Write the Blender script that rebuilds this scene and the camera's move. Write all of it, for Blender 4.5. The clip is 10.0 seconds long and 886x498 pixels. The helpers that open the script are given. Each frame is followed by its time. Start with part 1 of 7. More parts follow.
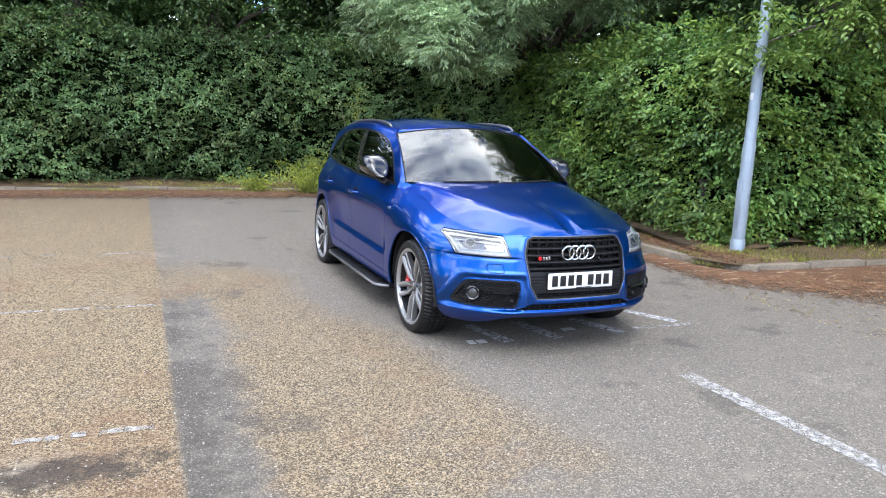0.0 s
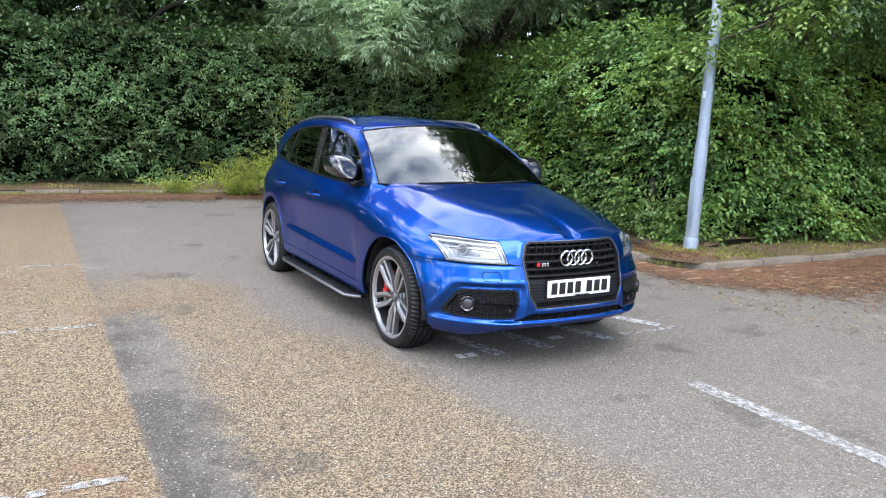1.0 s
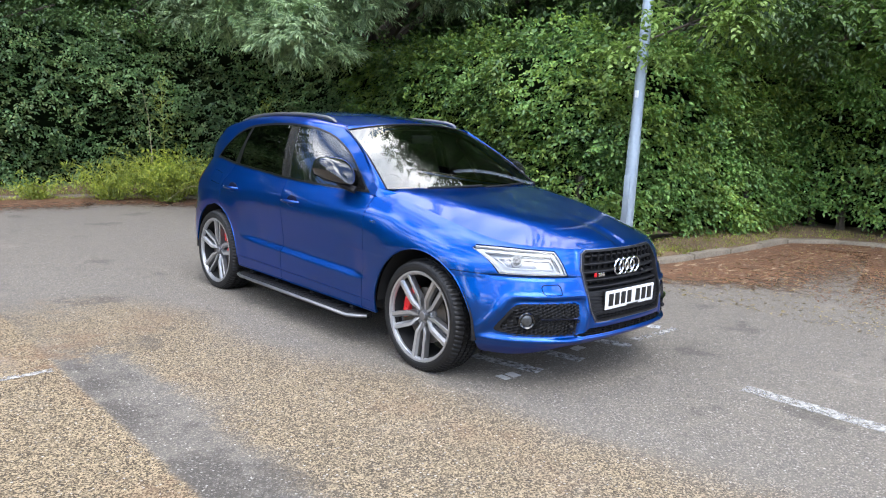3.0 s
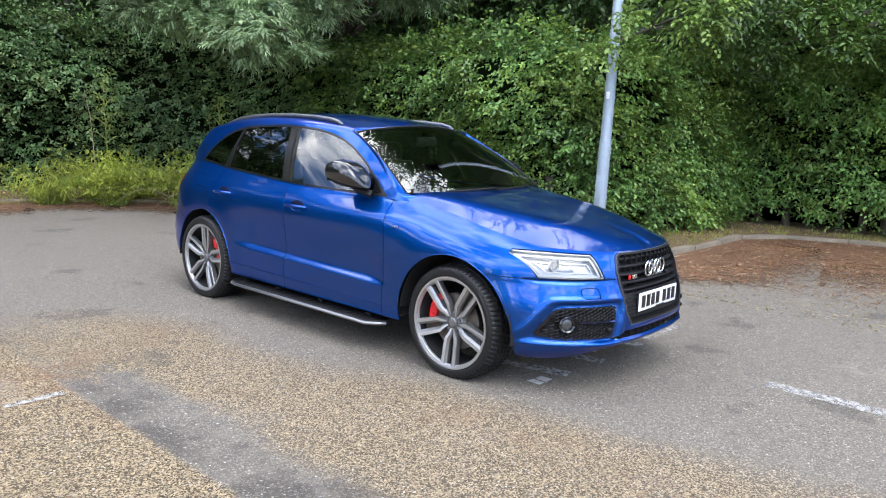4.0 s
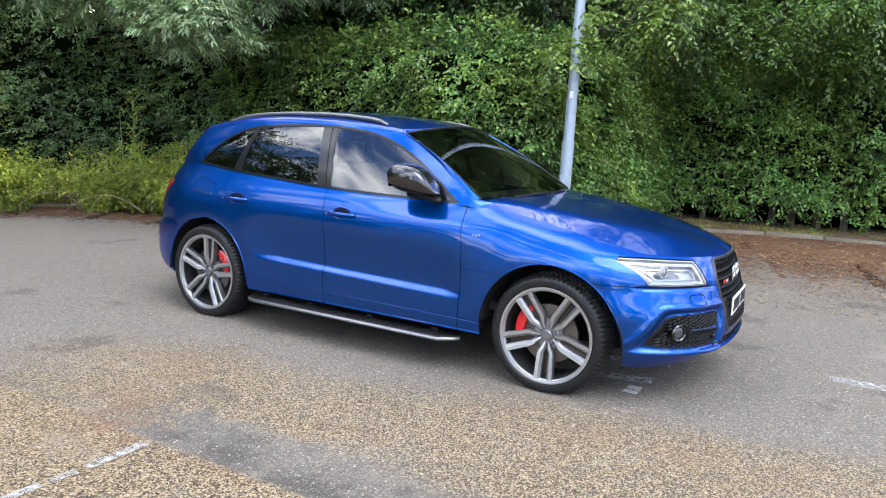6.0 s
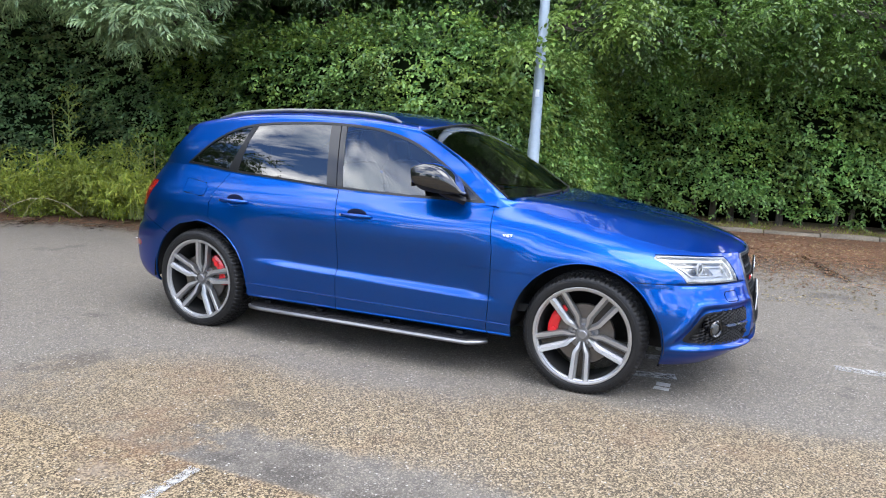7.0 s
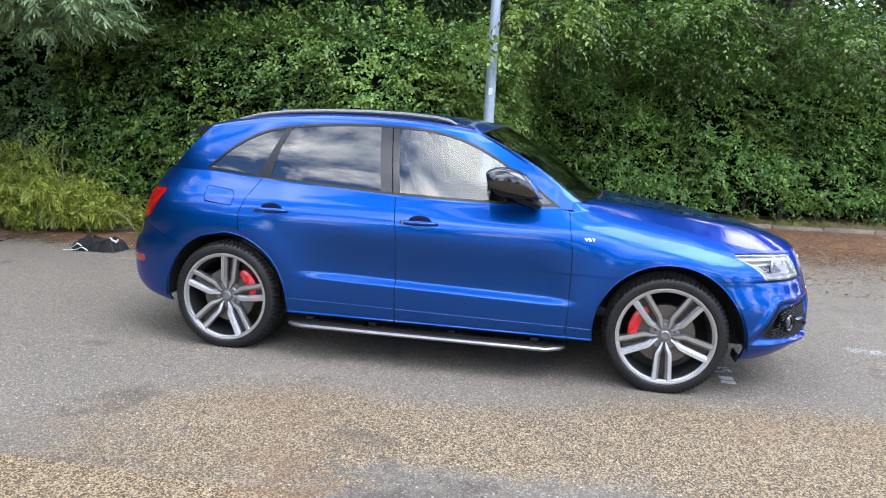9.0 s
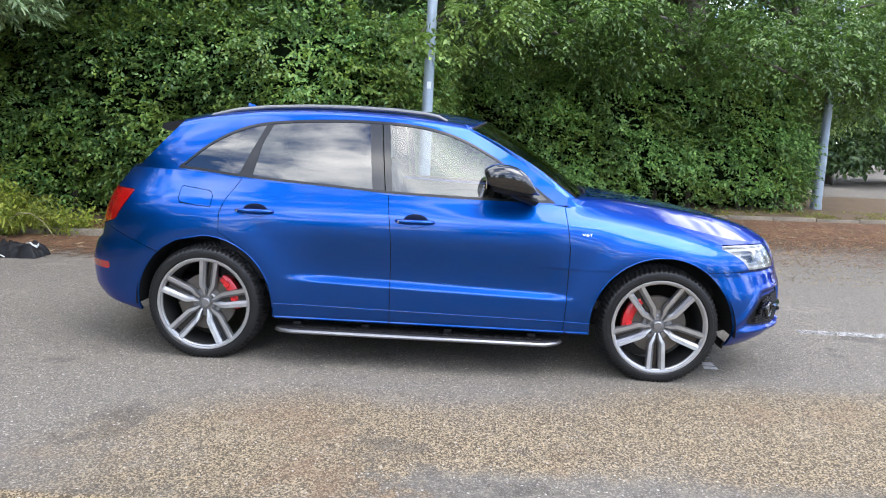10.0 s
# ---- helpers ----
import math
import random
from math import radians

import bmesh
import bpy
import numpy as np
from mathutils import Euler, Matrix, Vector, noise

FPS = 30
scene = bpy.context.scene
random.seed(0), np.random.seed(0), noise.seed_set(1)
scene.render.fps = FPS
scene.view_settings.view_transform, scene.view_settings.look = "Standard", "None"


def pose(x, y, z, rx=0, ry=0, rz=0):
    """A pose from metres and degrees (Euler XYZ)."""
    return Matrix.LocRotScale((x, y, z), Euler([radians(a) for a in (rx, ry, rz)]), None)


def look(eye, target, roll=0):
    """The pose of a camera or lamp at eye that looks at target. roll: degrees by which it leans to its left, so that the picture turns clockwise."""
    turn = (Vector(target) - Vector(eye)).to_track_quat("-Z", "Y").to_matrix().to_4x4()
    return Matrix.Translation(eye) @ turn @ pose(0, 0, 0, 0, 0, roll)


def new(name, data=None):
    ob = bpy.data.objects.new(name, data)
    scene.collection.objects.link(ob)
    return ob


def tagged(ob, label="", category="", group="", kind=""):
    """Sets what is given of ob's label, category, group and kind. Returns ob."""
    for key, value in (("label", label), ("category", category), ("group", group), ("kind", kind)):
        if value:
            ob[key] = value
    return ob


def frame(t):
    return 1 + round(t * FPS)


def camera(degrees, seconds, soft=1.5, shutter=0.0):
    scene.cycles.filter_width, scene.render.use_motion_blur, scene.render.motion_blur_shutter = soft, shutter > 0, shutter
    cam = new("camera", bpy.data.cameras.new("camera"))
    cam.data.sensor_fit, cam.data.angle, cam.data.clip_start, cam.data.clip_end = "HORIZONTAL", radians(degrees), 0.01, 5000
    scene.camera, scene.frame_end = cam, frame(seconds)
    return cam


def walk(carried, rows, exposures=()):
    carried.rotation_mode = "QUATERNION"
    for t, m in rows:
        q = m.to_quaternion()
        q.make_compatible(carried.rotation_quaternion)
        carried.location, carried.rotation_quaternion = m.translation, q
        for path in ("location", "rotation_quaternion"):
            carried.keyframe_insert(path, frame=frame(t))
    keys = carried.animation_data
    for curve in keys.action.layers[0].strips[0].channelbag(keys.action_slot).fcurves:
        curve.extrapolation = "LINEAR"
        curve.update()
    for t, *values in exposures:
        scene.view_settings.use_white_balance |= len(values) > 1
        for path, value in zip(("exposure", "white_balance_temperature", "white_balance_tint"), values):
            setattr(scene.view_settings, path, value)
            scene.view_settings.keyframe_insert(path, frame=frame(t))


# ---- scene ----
cam = camera(63.1, 10.0, soft=1.1)
PATH = [
    (0, (-2.812, -6.481, 1.597), (-2.043, -4.668, 1.252), 2.1),
    (0.5, (-2.924, -6.15, 1.58), (-2.072, -4.374, 1.23), 2.1),
    (1, (-3.09, -5.881, 1.559), (-2.106, -4.173, 1.221), 2.2),
    (1.5, (-3.319, -5.632, 1.551), (-2.218, -3.995, 1.224), 2.5),
    (2, (-3.499, -5.353, 1.531), (-2.304, -3.783, 1.2), 2.4),
    (2.5, (-3.65, -5.015, 1.529), (-2.381, -3.505, 1.194), 2.4),
    (4, (-4.247, -4.194, 1.527), (-2.755, -2.903, 1.202), 2.4),
    (4.5, (-4.371, -3.874, 1.54), (-2.825, -2.651, 1.206), 2.5),
    (5, (-4.554, -3.552, 1.518), (-2.947, -2.407, 1.191), 2.5),
    (5.5, (-4.715, -3.231, 1.523), (-3.056, -2.162, 1.2), 2.6),
    (7, (-5.019, -2.206, 1.477), (-3.197, -1.444, 1.162), 2.7),
    (7.5, (-5.127, -1.903, 1.495), (-3.275, -1.215, 1.182), 2.6),
    (8, (-5.158, -1.515, 1.483), (-3.284, -0.897, 1.163), 2.8),
    (8.5, (-5.193, -1.187, 1.455), (-3.291, -0.657, 1.14), 2.6),
    (9, (-5.252, -0.861, 1.469), (-3.312, -0.488, 1.157), 2.6),
    (9.5, (-5.278, -0.552, 1.442), (-3.315, -0.338, 1.128), 2.5),
    (10, (-5.258, -0.222, 1.469), (-3.286, -0.144, 1.149), 2.5),
]
walk(cam, [(t, look(eye, target, roll)) for t, eye, target, roll in PATH], [(0, 1.02), (9, 1.02), (10, 0.96)])

# ---- light ----
SUN_EL, SUN_AZ = 58.0, 206.0
world = bpy.data.worlds.new("sky")
scene.world = world
world.use_nodes = True
wn, wl = world.node_tree.nodes, world.node_tree.links
wbg = wn["Background"]
sky = wn.new("ShaderNodeTexSky")
sky.sky_type, sky.sun_disc = "NISHITA", False
sky.sun_elevation, sky.sun_rotation = radians(SUN_EL), radians(SUN_AZ)
wco = wn.new("ShaderNodeTexCoord")
# cloud layer seen in perspective: flatter streaks towards the horizon
wsep, wlift, wu, wv, wmap = wn.new("ShaderNodeSeparateXYZ"), wn.new("ShaderNodeMath"), wn.new("ShaderNodeMath"), wn.new("ShaderNodeMath"), wn.new("ShaderNodeCombineXYZ")
wlift.operation, wu.operation, wv.operation = "ADD", "DIVIDE", "DIVIDE"
wlift.inputs[1].default_value = 0.22
wl.new(wco.outputs["Generated"], wsep.inputs[0])
wl.new(wsep.outputs[2], wlift.inputs[0])
wl.new(wsep.outputs[0], wu.inputs[0]), wl.new(wlift.outputs[0], wu.inputs[1])
wl.new(wsep.outputs[1], wv.inputs[0]), wl.new(wlift.outputs[0], wv.inputs[1])
wl.new(wu.outputs[0], wmap.inputs[0]), wl.new(wv.outputs[0], wmap.inputs[1])
wdrift = wn.new("ShaderNodeVectorMath")
wdrift.inputs[1].default_value = (3.3, 0.0, 22.5)
wl.new(wmap.outputs["Vector"], wdrift.inputs[0])
wnoise = wn.new("ShaderNodeTexNoise")
wnoise.inputs["Scale"].default_value, wnoise.inputs["Detail"].default_value = 2.6, 9.0
wnoise.inputs["Roughness"].default_value, wnoise.inputs["Distortion"].default_value = 0.60, 0.15
wl.new(wdrift.outputs[0], wnoise.inputs["Vector"])
wramp = wn.new("ShaderNodeValToRGB")
wramp.color_ramp.elements[0].position, wramp.color_ramp.elements[1].position = 0.45, 0.60
wl.new(wnoise.outputs["Fac"], wramp.inputs["Fac"])
wcloud = wn.new("ShaderNodeValToRGB")
wcloud.color_ramp.elements[0].color = (14, 15.5, 17.5, 1)
wcloud.color_ramp.elements[1].color = (32, 32, 32.5, 1)
wcloud.color_ramp.elements[0].position, wcloud.color_ramp.elements[1].position = 0.38, 0.62
wn2 = wn.new("ShaderNodeTexNoise")
wn2.inputs["Scale"].default_value, wn2.inputs["Detail"].default_value = 3.2, 6.0
wl.new(wdrift.outputs[0], wn2.inputs["Vector"])
wl.new(wn2.outputs["Fac"], wcloud.inputs["Fac"])
wmix = wn.new("ShaderNodeMix")
wmix.data_type = "RGBA"
wl.new(wramp.outputs["Color"], wmix.inputs["Factor"])
wblue = wn.new("ShaderNodeVectorMath")
wblue.operation = "MULTIPLY"
wblue.inputs[1].default_value = (0.92, 1.17, 1.66)
wl.new(sky.outputs["Color"], wblue.inputs[0])
wl.new(wblue.outputs[0], wmix.inputs["A"])
wl.new(wcloud.outputs["Color"], wmix.inputs["B"])
wl.new(wmix.outputs["Result"], wbg.inputs["Color"])
wbg.inputs["Strength"].default_value = 0.125
sun_data = bpy.data.lights.new("sun", "SUN")
sun_data.energy, sun_data.angle, sun_data.color = 1.45, radians(42), (1.0, 0.97, 0.92)
sun = new("sun", sun_data)
sun.matrix_world = Matrix.Rotation(radians(-SUN_AZ), 4, "Z") @ Matrix.Rotation(radians(SUN_EL - 90), 4, "X")


# ---- materials ----
def mat(name, color=(0.5, 0.5, 0.5), rough=0.5, metal=0.0, coat=0.0, coat_rough=0.03, spec=0.5, grain=0.0, scale=40.0, bump=0.0, big=0.0, emit=0.0):
    """A principled material with two scales of variation."""
    m = bpy.data.materials.new(name)
    m.use_nodes = True
    n, l = m.node_tree.nodes, m.node_tree.links
    p = n["Principled BSDF"]
    p.inputs["Base Color"].default_value = (*color, 1)
    p.inputs["Roughness"].default_value, p.inputs["Metallic"].default_value = rough, metal
    p.inputs["Coat Weight"].default_value, p.inputs["Coat Roughness"].default_value = coat, coat_rough
    p.inputs["Specular IOR Level"].default_value = spec
    if grain or bump or big:
        co = n.new("ShaderNodeTexCoord")
        fine = n.new("ShaderNodeTexNoise")
        fine.inputs["Scale"].default_value, fine.inputs["Detail"].default_value = scale, 5.0
        l.new(co.outputs["Object"], fine.inputs["Vector"])
        wide = n.new("ShaderNodeTexNoise")
        wide.inputs["Scale"].default_value, wide.inputs["Detail"].default_value = scale / 12, 3.0
        l.new(co.outputs["Object"], wide.inputs["Vector"])
        a = n.new("ShaderNodeMath")
        a.operation = "MULTIPLY_ADD"
        a.inputs[1].default_value, a.inputs[2].default_value = grain * 2, 1 - grain
        l.new(fine.outputs["Fac"], a.inputs[0])
        b = n.new("ShaderNodeMath")
        b.operation = "MULTIPLY_ADD"
        b.inputs[1].default_value, b.inputs[2].default_value = big * 2, 1 - big
        l.new(wide.outputs["Fac"], b.inputs[0])
        c = n.new("ShaderNodeMath")
        c.operation = "MULTIPLY"
        l.new(a.outputs[0], c.inputs[0]), l.new(b.outputs[0], c.inputs[1])
        v = n.new("ShaderNodeVectorMath")
        v.operation = "SCALE"
        v.inputs[0].default_value = color
        l.new(c.outputs[0], v.inputs["Scale"])
        l.new(v.outputs[0], p.inputs["Base Color"])
        if bump:
            bn = n.new("ShaderNodeBump")
            bn.inputs["Strength"].default_value, bn.inputs["Distance"].default_value = bump, 0.01
            l.new(fine.outputs["Fac"], bn.inputs["Height"])
            l.new(bn.outputs["Normal"], p.inputs["Normal"])
    return m


def leaf_mat(name, dark, light, rough=0.45, through_light=0.38):
    """Leaves: colour by island, some light through them."""
    m = bpy.data.materials.new(name)
    m.use_nodes = True
    n, l = m.node_tree.nodes, m.node_tree.links
    p, out = n["Principled BSDF"], n["Material Output"]
    geo = n.new("ShaderNodeNewGeometry")
    ramp = n.new("ShaderNodeValToRGB")
    ramp.color_ramp.elements[0].color, ramp.color_ramp.elements[1].color = (*dark, 1), (*light, 1)
    l.new(geo.outputs["Random Per Island"], ramp.inputs["Fac"])
    co = n.new("ShaderNodeTexCoord")
    wide = n.new("ShaderNodeTexNoise")
    wide.inputs["Scale"].default_value, wide.inputs["Detail"].default_value = 1.3, 4.0
    l.new(co.outputs["Object"], wide.inputs["Vector"])
    amount = n.new("ShaderNodeMapRange")
    amount.inputs["From Min"].default_value, amount.inputs["From Max"].default_value = 0.3, 0.7
    amount.inputs["To Min"].default_value, amount.inputs["To Max"].default_value = 0.6, 1.35
    l.new(wide.outputs["Fac"], amount.inputs["Value"])
    v = n.new("ShaderNodeVectorMath")
    v.operation = "SCALE"
    l.new(ramp.outputs["Color"], v.inputs[0]), l.new(amount.outputs[0], v.inputs["Scale"])
    l.new(v.outputs[0], p.inputs["Base Color"])
    p.inputs["Roughness"].default_value = rough
    tr = n.new("ShaderNodeBsdfTranslucent")
    l.new(v.outputs[0], tr.inputs["Color"])
    mix = n.new("ShaderNodeMixShader")
    mix.inputs["Fac"].default_value = through_light
    l.new(p.outputs[0], mix.inputs[1]), l.new(tr.outputs[0], mix.inputs[2]), l.new(mix.outputs[0], out.inputs["Surface"])
    return m


PAINT = mat("blue_metallic_paint", (0.0001, 0.063, 0.312), 0.36, 0.93, 1.0, 0.016)
PAINT.node_tree.nodes["Principled BSDF"].inputs["Coat IOR"].default_value = 1.41
PAINT.node_tree.nodes["Principled BSDF"].inputs["Specular Tint"].default_value = (0.02, 0.22, 0.85, 1)
GLOSS_BLACK = mat("gloss_black_plastic", (0.008, 0.008, 0.009), 0.12, 0.0, 0.6)
SATIN_BLACK = mat("satin_black_plastic", (0.010, 0.010, 0.011), 0.5, spec=0.22, grain=0.15, scale=90)
MATT_BLACK = mat("matt_black_underbody", (0.006, 0.006, 0.006), 0.85, grain=0.2, scale=30)
TRIM = mat("dark_window_trim", (0.040, 0.040, 0.041), 0.28, 0.8)
PILLAR_BLACK = mat("smoked_pillar_trim", (0.022, 0.021, 0.020), 0.2, 0.0, 0.25, 0.08)
RUBBER = mat("tyre_rubber", (0.0075, 0.0075, 0.008), 0.50, spec=0.36, grain=0.25, scale=60, big=0.2)
ALLOY = mat("machined_alloy", (0.46, 0.46, 0.465), 0.36, 0.80, grain=0.08, scale=80)
ALLOY_DARK = mat("grey_painted_alloy", (0.25, 0.25, 0.255), 0.40, 0.78, 0.3)
STEEL = mat("brake_disc_steel", (0.13, 0.115, 0.10), 0.42, 0.7, grain=0.2, scale=50)
# body blue darkened: the shade of the handle recess put into colour
CUP_SHADE = mat("shaded_recess_blue", (0.0008, 0.004, 0.022), 0.6, spec=0.15)
CHROME = mat("chrome", (0.80, 0.81, 0.82), 0.08, 1.0)
MIRROR_BLACK = mat("mirror_shell_black", (0.010, 0.010, 0.011), 0.09, 0.0, 0.8, 0.03)
BRUSHED = mat("brushed_aluminium", (0.27, 0.27, 0.27), 0.38, 0.95, grain=0.1, scale=120)
CALIPER = mat("red_caliper_paint", (0.55, 0.01, 0.015), 0.35, 0.0, 0.5)
RED_LENS = mat("red_lens", (0.28, 0.003, 0.004), 0.12, 0.0, 0.8)
PLATE_WHITE = mat("plate_white", (0.78, 0.79, 0.78), 0.35, grain=0.03)
PLATE_BLACK = mat("plate_black", (0.01, 0.01, 0.01), 0.4)
LAMP_SHELL = mat("lamp_silver", (0.50, 0.505, 0.50), 0.35, 0.3)
LAMP_WHITE = mat("lamp_light_guide", (0.60, 0.60, 0.585), 0.3)
LAMP_GREY = mat("lamp_projector_grey", (0.15, 0.155, 0.16), 0.15, 0.2, 0.6)
CABIN = mat("black_cabin_trim", (0.012, 0.012, 0.013), 0.7, grain=0.2, scale=40)
LEATHER = mat("black_leather", (0.02, 0.019, 0.018), 0.45, grain=0.15, scale=60, bump=0.1)
RAIL = mat("dark_anodised_rail", (0.17, 0.17, 0.175), 0.30, 0.7)
ALLOY_RIM = mat("silver_rim", (0.46, 0.46, 0.47), 0.34, 0.8, grain=0.08, scale=80)
ALLOY_CAP = mat("alloy_cap", (0.25, 0.25, 0.26), 0.35, 0.8)
FOG_GLASS = mat("fog_lens", (0.05, 0.053, 0.056), 0.10, 0.2, 0.8)
HEADLINING = mat("dark_headlining", (0.035, 0.035, 0.036), 0.9, grain=0.1)
GALV = mat("galvanised_steel", (0.29, 0.345, 0.395), 0.45, 0.3, grain=0.12, scale=25, big=0.1)
BARK = mat("bark", (0.070, 0.058, 0.043), 0.9, grain=0.5, scale=25, bump=0.6, big=0.3)
KERB = mat("concrete_kerb", (0.185, 0.155, 0.115), 0.9, grain=0.6, scale=30, bump=0.8, big=0.5)
SOIL = mat("leafy_soil", (0.125, 0.080, 0.040), 0.95, grain=0.6, scale=35, bump=0.8, big=0.35)
LEAF_HEDGE = leaf_mat("hedge_leaves", (0.036, 0.102, 0.024), (0.225, 0.370, 0.100), 0.42, 0.28)
# lightened copy of the hedge leaves: light lost under the trees, put into colour
LEAF_HEDGE_LIT = leaf_mat("lit_hedge_leaves", (0.060, 0.155, 0.034), (0.29, 0.48, 0.13), 0.42, 0.28)
LEAF_BACK = leaf_mat("dull_hedge_leaves", (0.043, 0.104, 0.035), (0.200, 0.318, 0.118), 0.45, 0.30)
LEAF_BACK_PALE = leaf_mat("dull_olive_leaves", (0.075, 0.118, 0.034), (0.225, 0.285, 0.100), 0.5, 0.30)
# yellower leaves, with sunlight on the hedge also put into their colour
LEAF_YELLOW = leaf_mat("sunlit_hedge_leaves", (0.085, 0.165, 0.026), (0.26, 0.36, 0.07))
LEAF_SPRIG = leaf_mat("light_young_leaves", (0.085, 0.16, 0.025), (0.22, 0.32, 0.075))
LEAF_TREE = leaf_mat("tree_leaves", (0.018, 0.050, 0.013), (0.098, 0.168, 0.044), 0.45, 0.28)
LEAF_HORNBEAM = leaf_mat("hornbeam_leaves", (0.030, 0.081, 0.015), (0.148, 0.248, 0.050), 0.42, 0.32)
LEAF_WILLOW = leaf_mat("grey_green_narrow_leaves", (0.13, 0.215, 0.10), (0.41, 0.54, 0.28))
LEAF_WEED = leaf_mat("weeds", (0.15, 0.22, 0.022), (0.42, 0.46, 0.07))
LEAF_DRY = leaf_mat("dry_leaves", (0.115, 0.048, 0.020), (0.28, 0.145, 0.07), 0.8, 0.1)
LEAF_STRAW = leaf_mat("straw", (0.16, 0.12, 0.05), (0.36, 0.28, 0.13), 0.8, 0.15)
STEM = mat("green_stem", (0.23, 0.28, 0.075), 0.7, grain=0.2)
DRY_STEM = mat("dry_stem", (0.32, 0.28, 0.17), 0.8, grain=0.3)
BAG_BLACK = mat("black_nylon", (0.008, 0.008, 0.009), 0.6, spec=0.25, grain=0.3, scale=30, bump=0.3)
STRAP_GREY = mat("pale_webbing", (0.52, 0.53, 0.53), 0.7, grain=0.2)
# near-black stand-in for the shaded inside of the hedges, no twigs modelled
CORE = mat("hedge_inner_shade", (0.006, 0.010, 0.004), 1.0, spec=0.0, grain=0.5, scale=12)


def glass(name, tint, alpha):
    """Tinted glass: partly clear, with a real glossy face."""
    m = bpy.data.materials.new(name)
    m.use_nodes = True
    n, l = m.node_tree.nodes, m.node_tree.links
    out = n["Material Output"]
    n.remove(n["Principled BSDF"])
    clear, gloss, mix, fr = n.new("ShaderNodeBsdfTransparent"), n.new("ShaderNodeBsdfGlossy"), n.new("ShaderNodeMixShader"), n.new("ShaderNodeFresnel")
    clear.inputs["Color"].default_value = (*tint, 1)
    gloss.inputs["Roughness"].default_value = 0.0
    gloss.inputs["Color"].default_value = (1, 1, 1, 1)
    fr.inputs["IOR"].default_value = alpha
    l.new(fr.outputs[0], mix.inputs["Fac"]), l.new(clear.outputs[0], mix.inputs[1]), l.new(gloss.outputs[0], mix.inputs[2])
    l.new(mix.outputs[0], out.inputs["Surface"])
    return m


SCREEN_GLASS = glass("windscreen_glass", (0.62, 0.68, 0.65), 2.0)
SIDE_GLASS = glass("side_glass", (0.70, 0.76, 0.74), 2.0)
PRIVACY_GLASS = glass("privacy_glass", (0.04, 0.045, 0.045), 1.95)
LENS_GLASS = glass("lamp_lens", (0.93, 0.94, 0.95), 1.5)


# ---- mesh helpers ----
def link(name, verts, faces, material, parent=None, label="", normals=None, smooth=True):
    me = bpy.data.meshes.new(name)
    me.from_pydata([tuple(v) for v in verts], [], faces)
    me.materials.append(material)
    if smooth:
        me.shade_smooth()
    if normals is not None:
        me.normals_split_custom_set_from_vertices([tuple(v) for v in normals])
    ob = new(name, me)
    if parent is not None:
        ob.parent = parent
    if label:
        ob["label"] = label
    return ob


def part(name, bm, material, parent, label="", smooth_angle=35):
    """One bmesh as one part of a thing."""
    bm.normal_update()
    for f in bm.faces:
        f.smooth = True
    for e in bm.edges:
        if len(e.link_faces) == 2 and e.calc_face_angle(0) > radians(smooth_angle):
            e.smooth = False
    me = bpy.data.meshes.new(name)
    bm.to_mesh(me)
    bm.free()
    me.materials.append(material)
    ob = new(name, me)
    if parent is not None:
        ob.parent = parent
    if label:
        ob["label"] = label
    return ob


def thing(name, label, category, group="", kind="", at=(0, 0, 0)):
    ob = new(name)
    ob.empty_display_size = 0.1
    ob.location = at
    return tagged(ob, label, category, group, kind)


def box(sx, sy, sz, m=Matrix(), bevel=0.0, segs=2, bm=None):
    bm = bm or bmesh.new()
    made = bmesh.ops.create_cube(bm, size=1.0, matrix=m @ Matrix.Diagonal((sx, sy, sz, 1)))
    if bevel:
        es = {e for v in made["verts"] for e in v.link_edges}
        bmesh.ops.bevel(bm, geom=list(es), offset=bevel, segments=segs, affect="EDGES", profile=0.5)
    return bm


def rod(points, radius, sides=10, bm=None, cap=True, squash=1.0):
    """A tube along points; radius may be a list."""
    bm = bm or bmesh.new()
    pts = [Vector(p) for p in points]
    rs = radius if isinstance(radius, (list, tuple)) else [radius] * len(pts)
    rings = []
    side = None
    for i, p in enumerate(pts):
        d = (pts[min(i + 1, len(pts) - 1)] - pts[max(i - 1, 0)]).normalized()
        if side is None:
            side = d.orthogonal().normalized() if abs(d.z) > 0.9 else d.cross(Vector((0, 0, 1))).normalized()
        side = (side - d * side.dot(d)).normalized()
        up = side.cross(d)
        rings.append([bm.verts.new(p + (side * math.cos(a) + up * math.sin(a) * squash) * rs[i]) for a in (2 * math.pi * k / sides for k in range(sides))])
    for r0, r1 in zip(rings, rings[1:]):
        for k in range(sides):
            bm.faces.new((r0[k], r0[(k + 1) % sides], r1[(k + 1) % sides], r1[k]))
    if cap:
        bm.faces.new(rings[0][::-1]), bm.faces.new(rings[-1])
    bmesh.ops.recalc_face_normals(bm, faces=bm.faces)
    return bm


def lathe(profile, segs=64, closed=True):
    """Spun round the x axis: profile of (x, r)."""
    bm = bmesh.new()
    rings = [[bm.verts.new((x, r * math.cos(a), r * math.sin(a))) for x, r in profile] for a in (2 * math.pi * k / segs for k in range(segs))]
    n = len(profile)
    for k in range(segs):
        a, b = rings[k], rings[(k + 1) % segs]
        for i in range(n if closed else n - 1):
            j = (i + 1) % n
            bm.faces.new((a[i], a[j], b[j], b[i]))
    bmesh.ops.recalc_face_normals(bm, faces=bm.faces)
    return bm


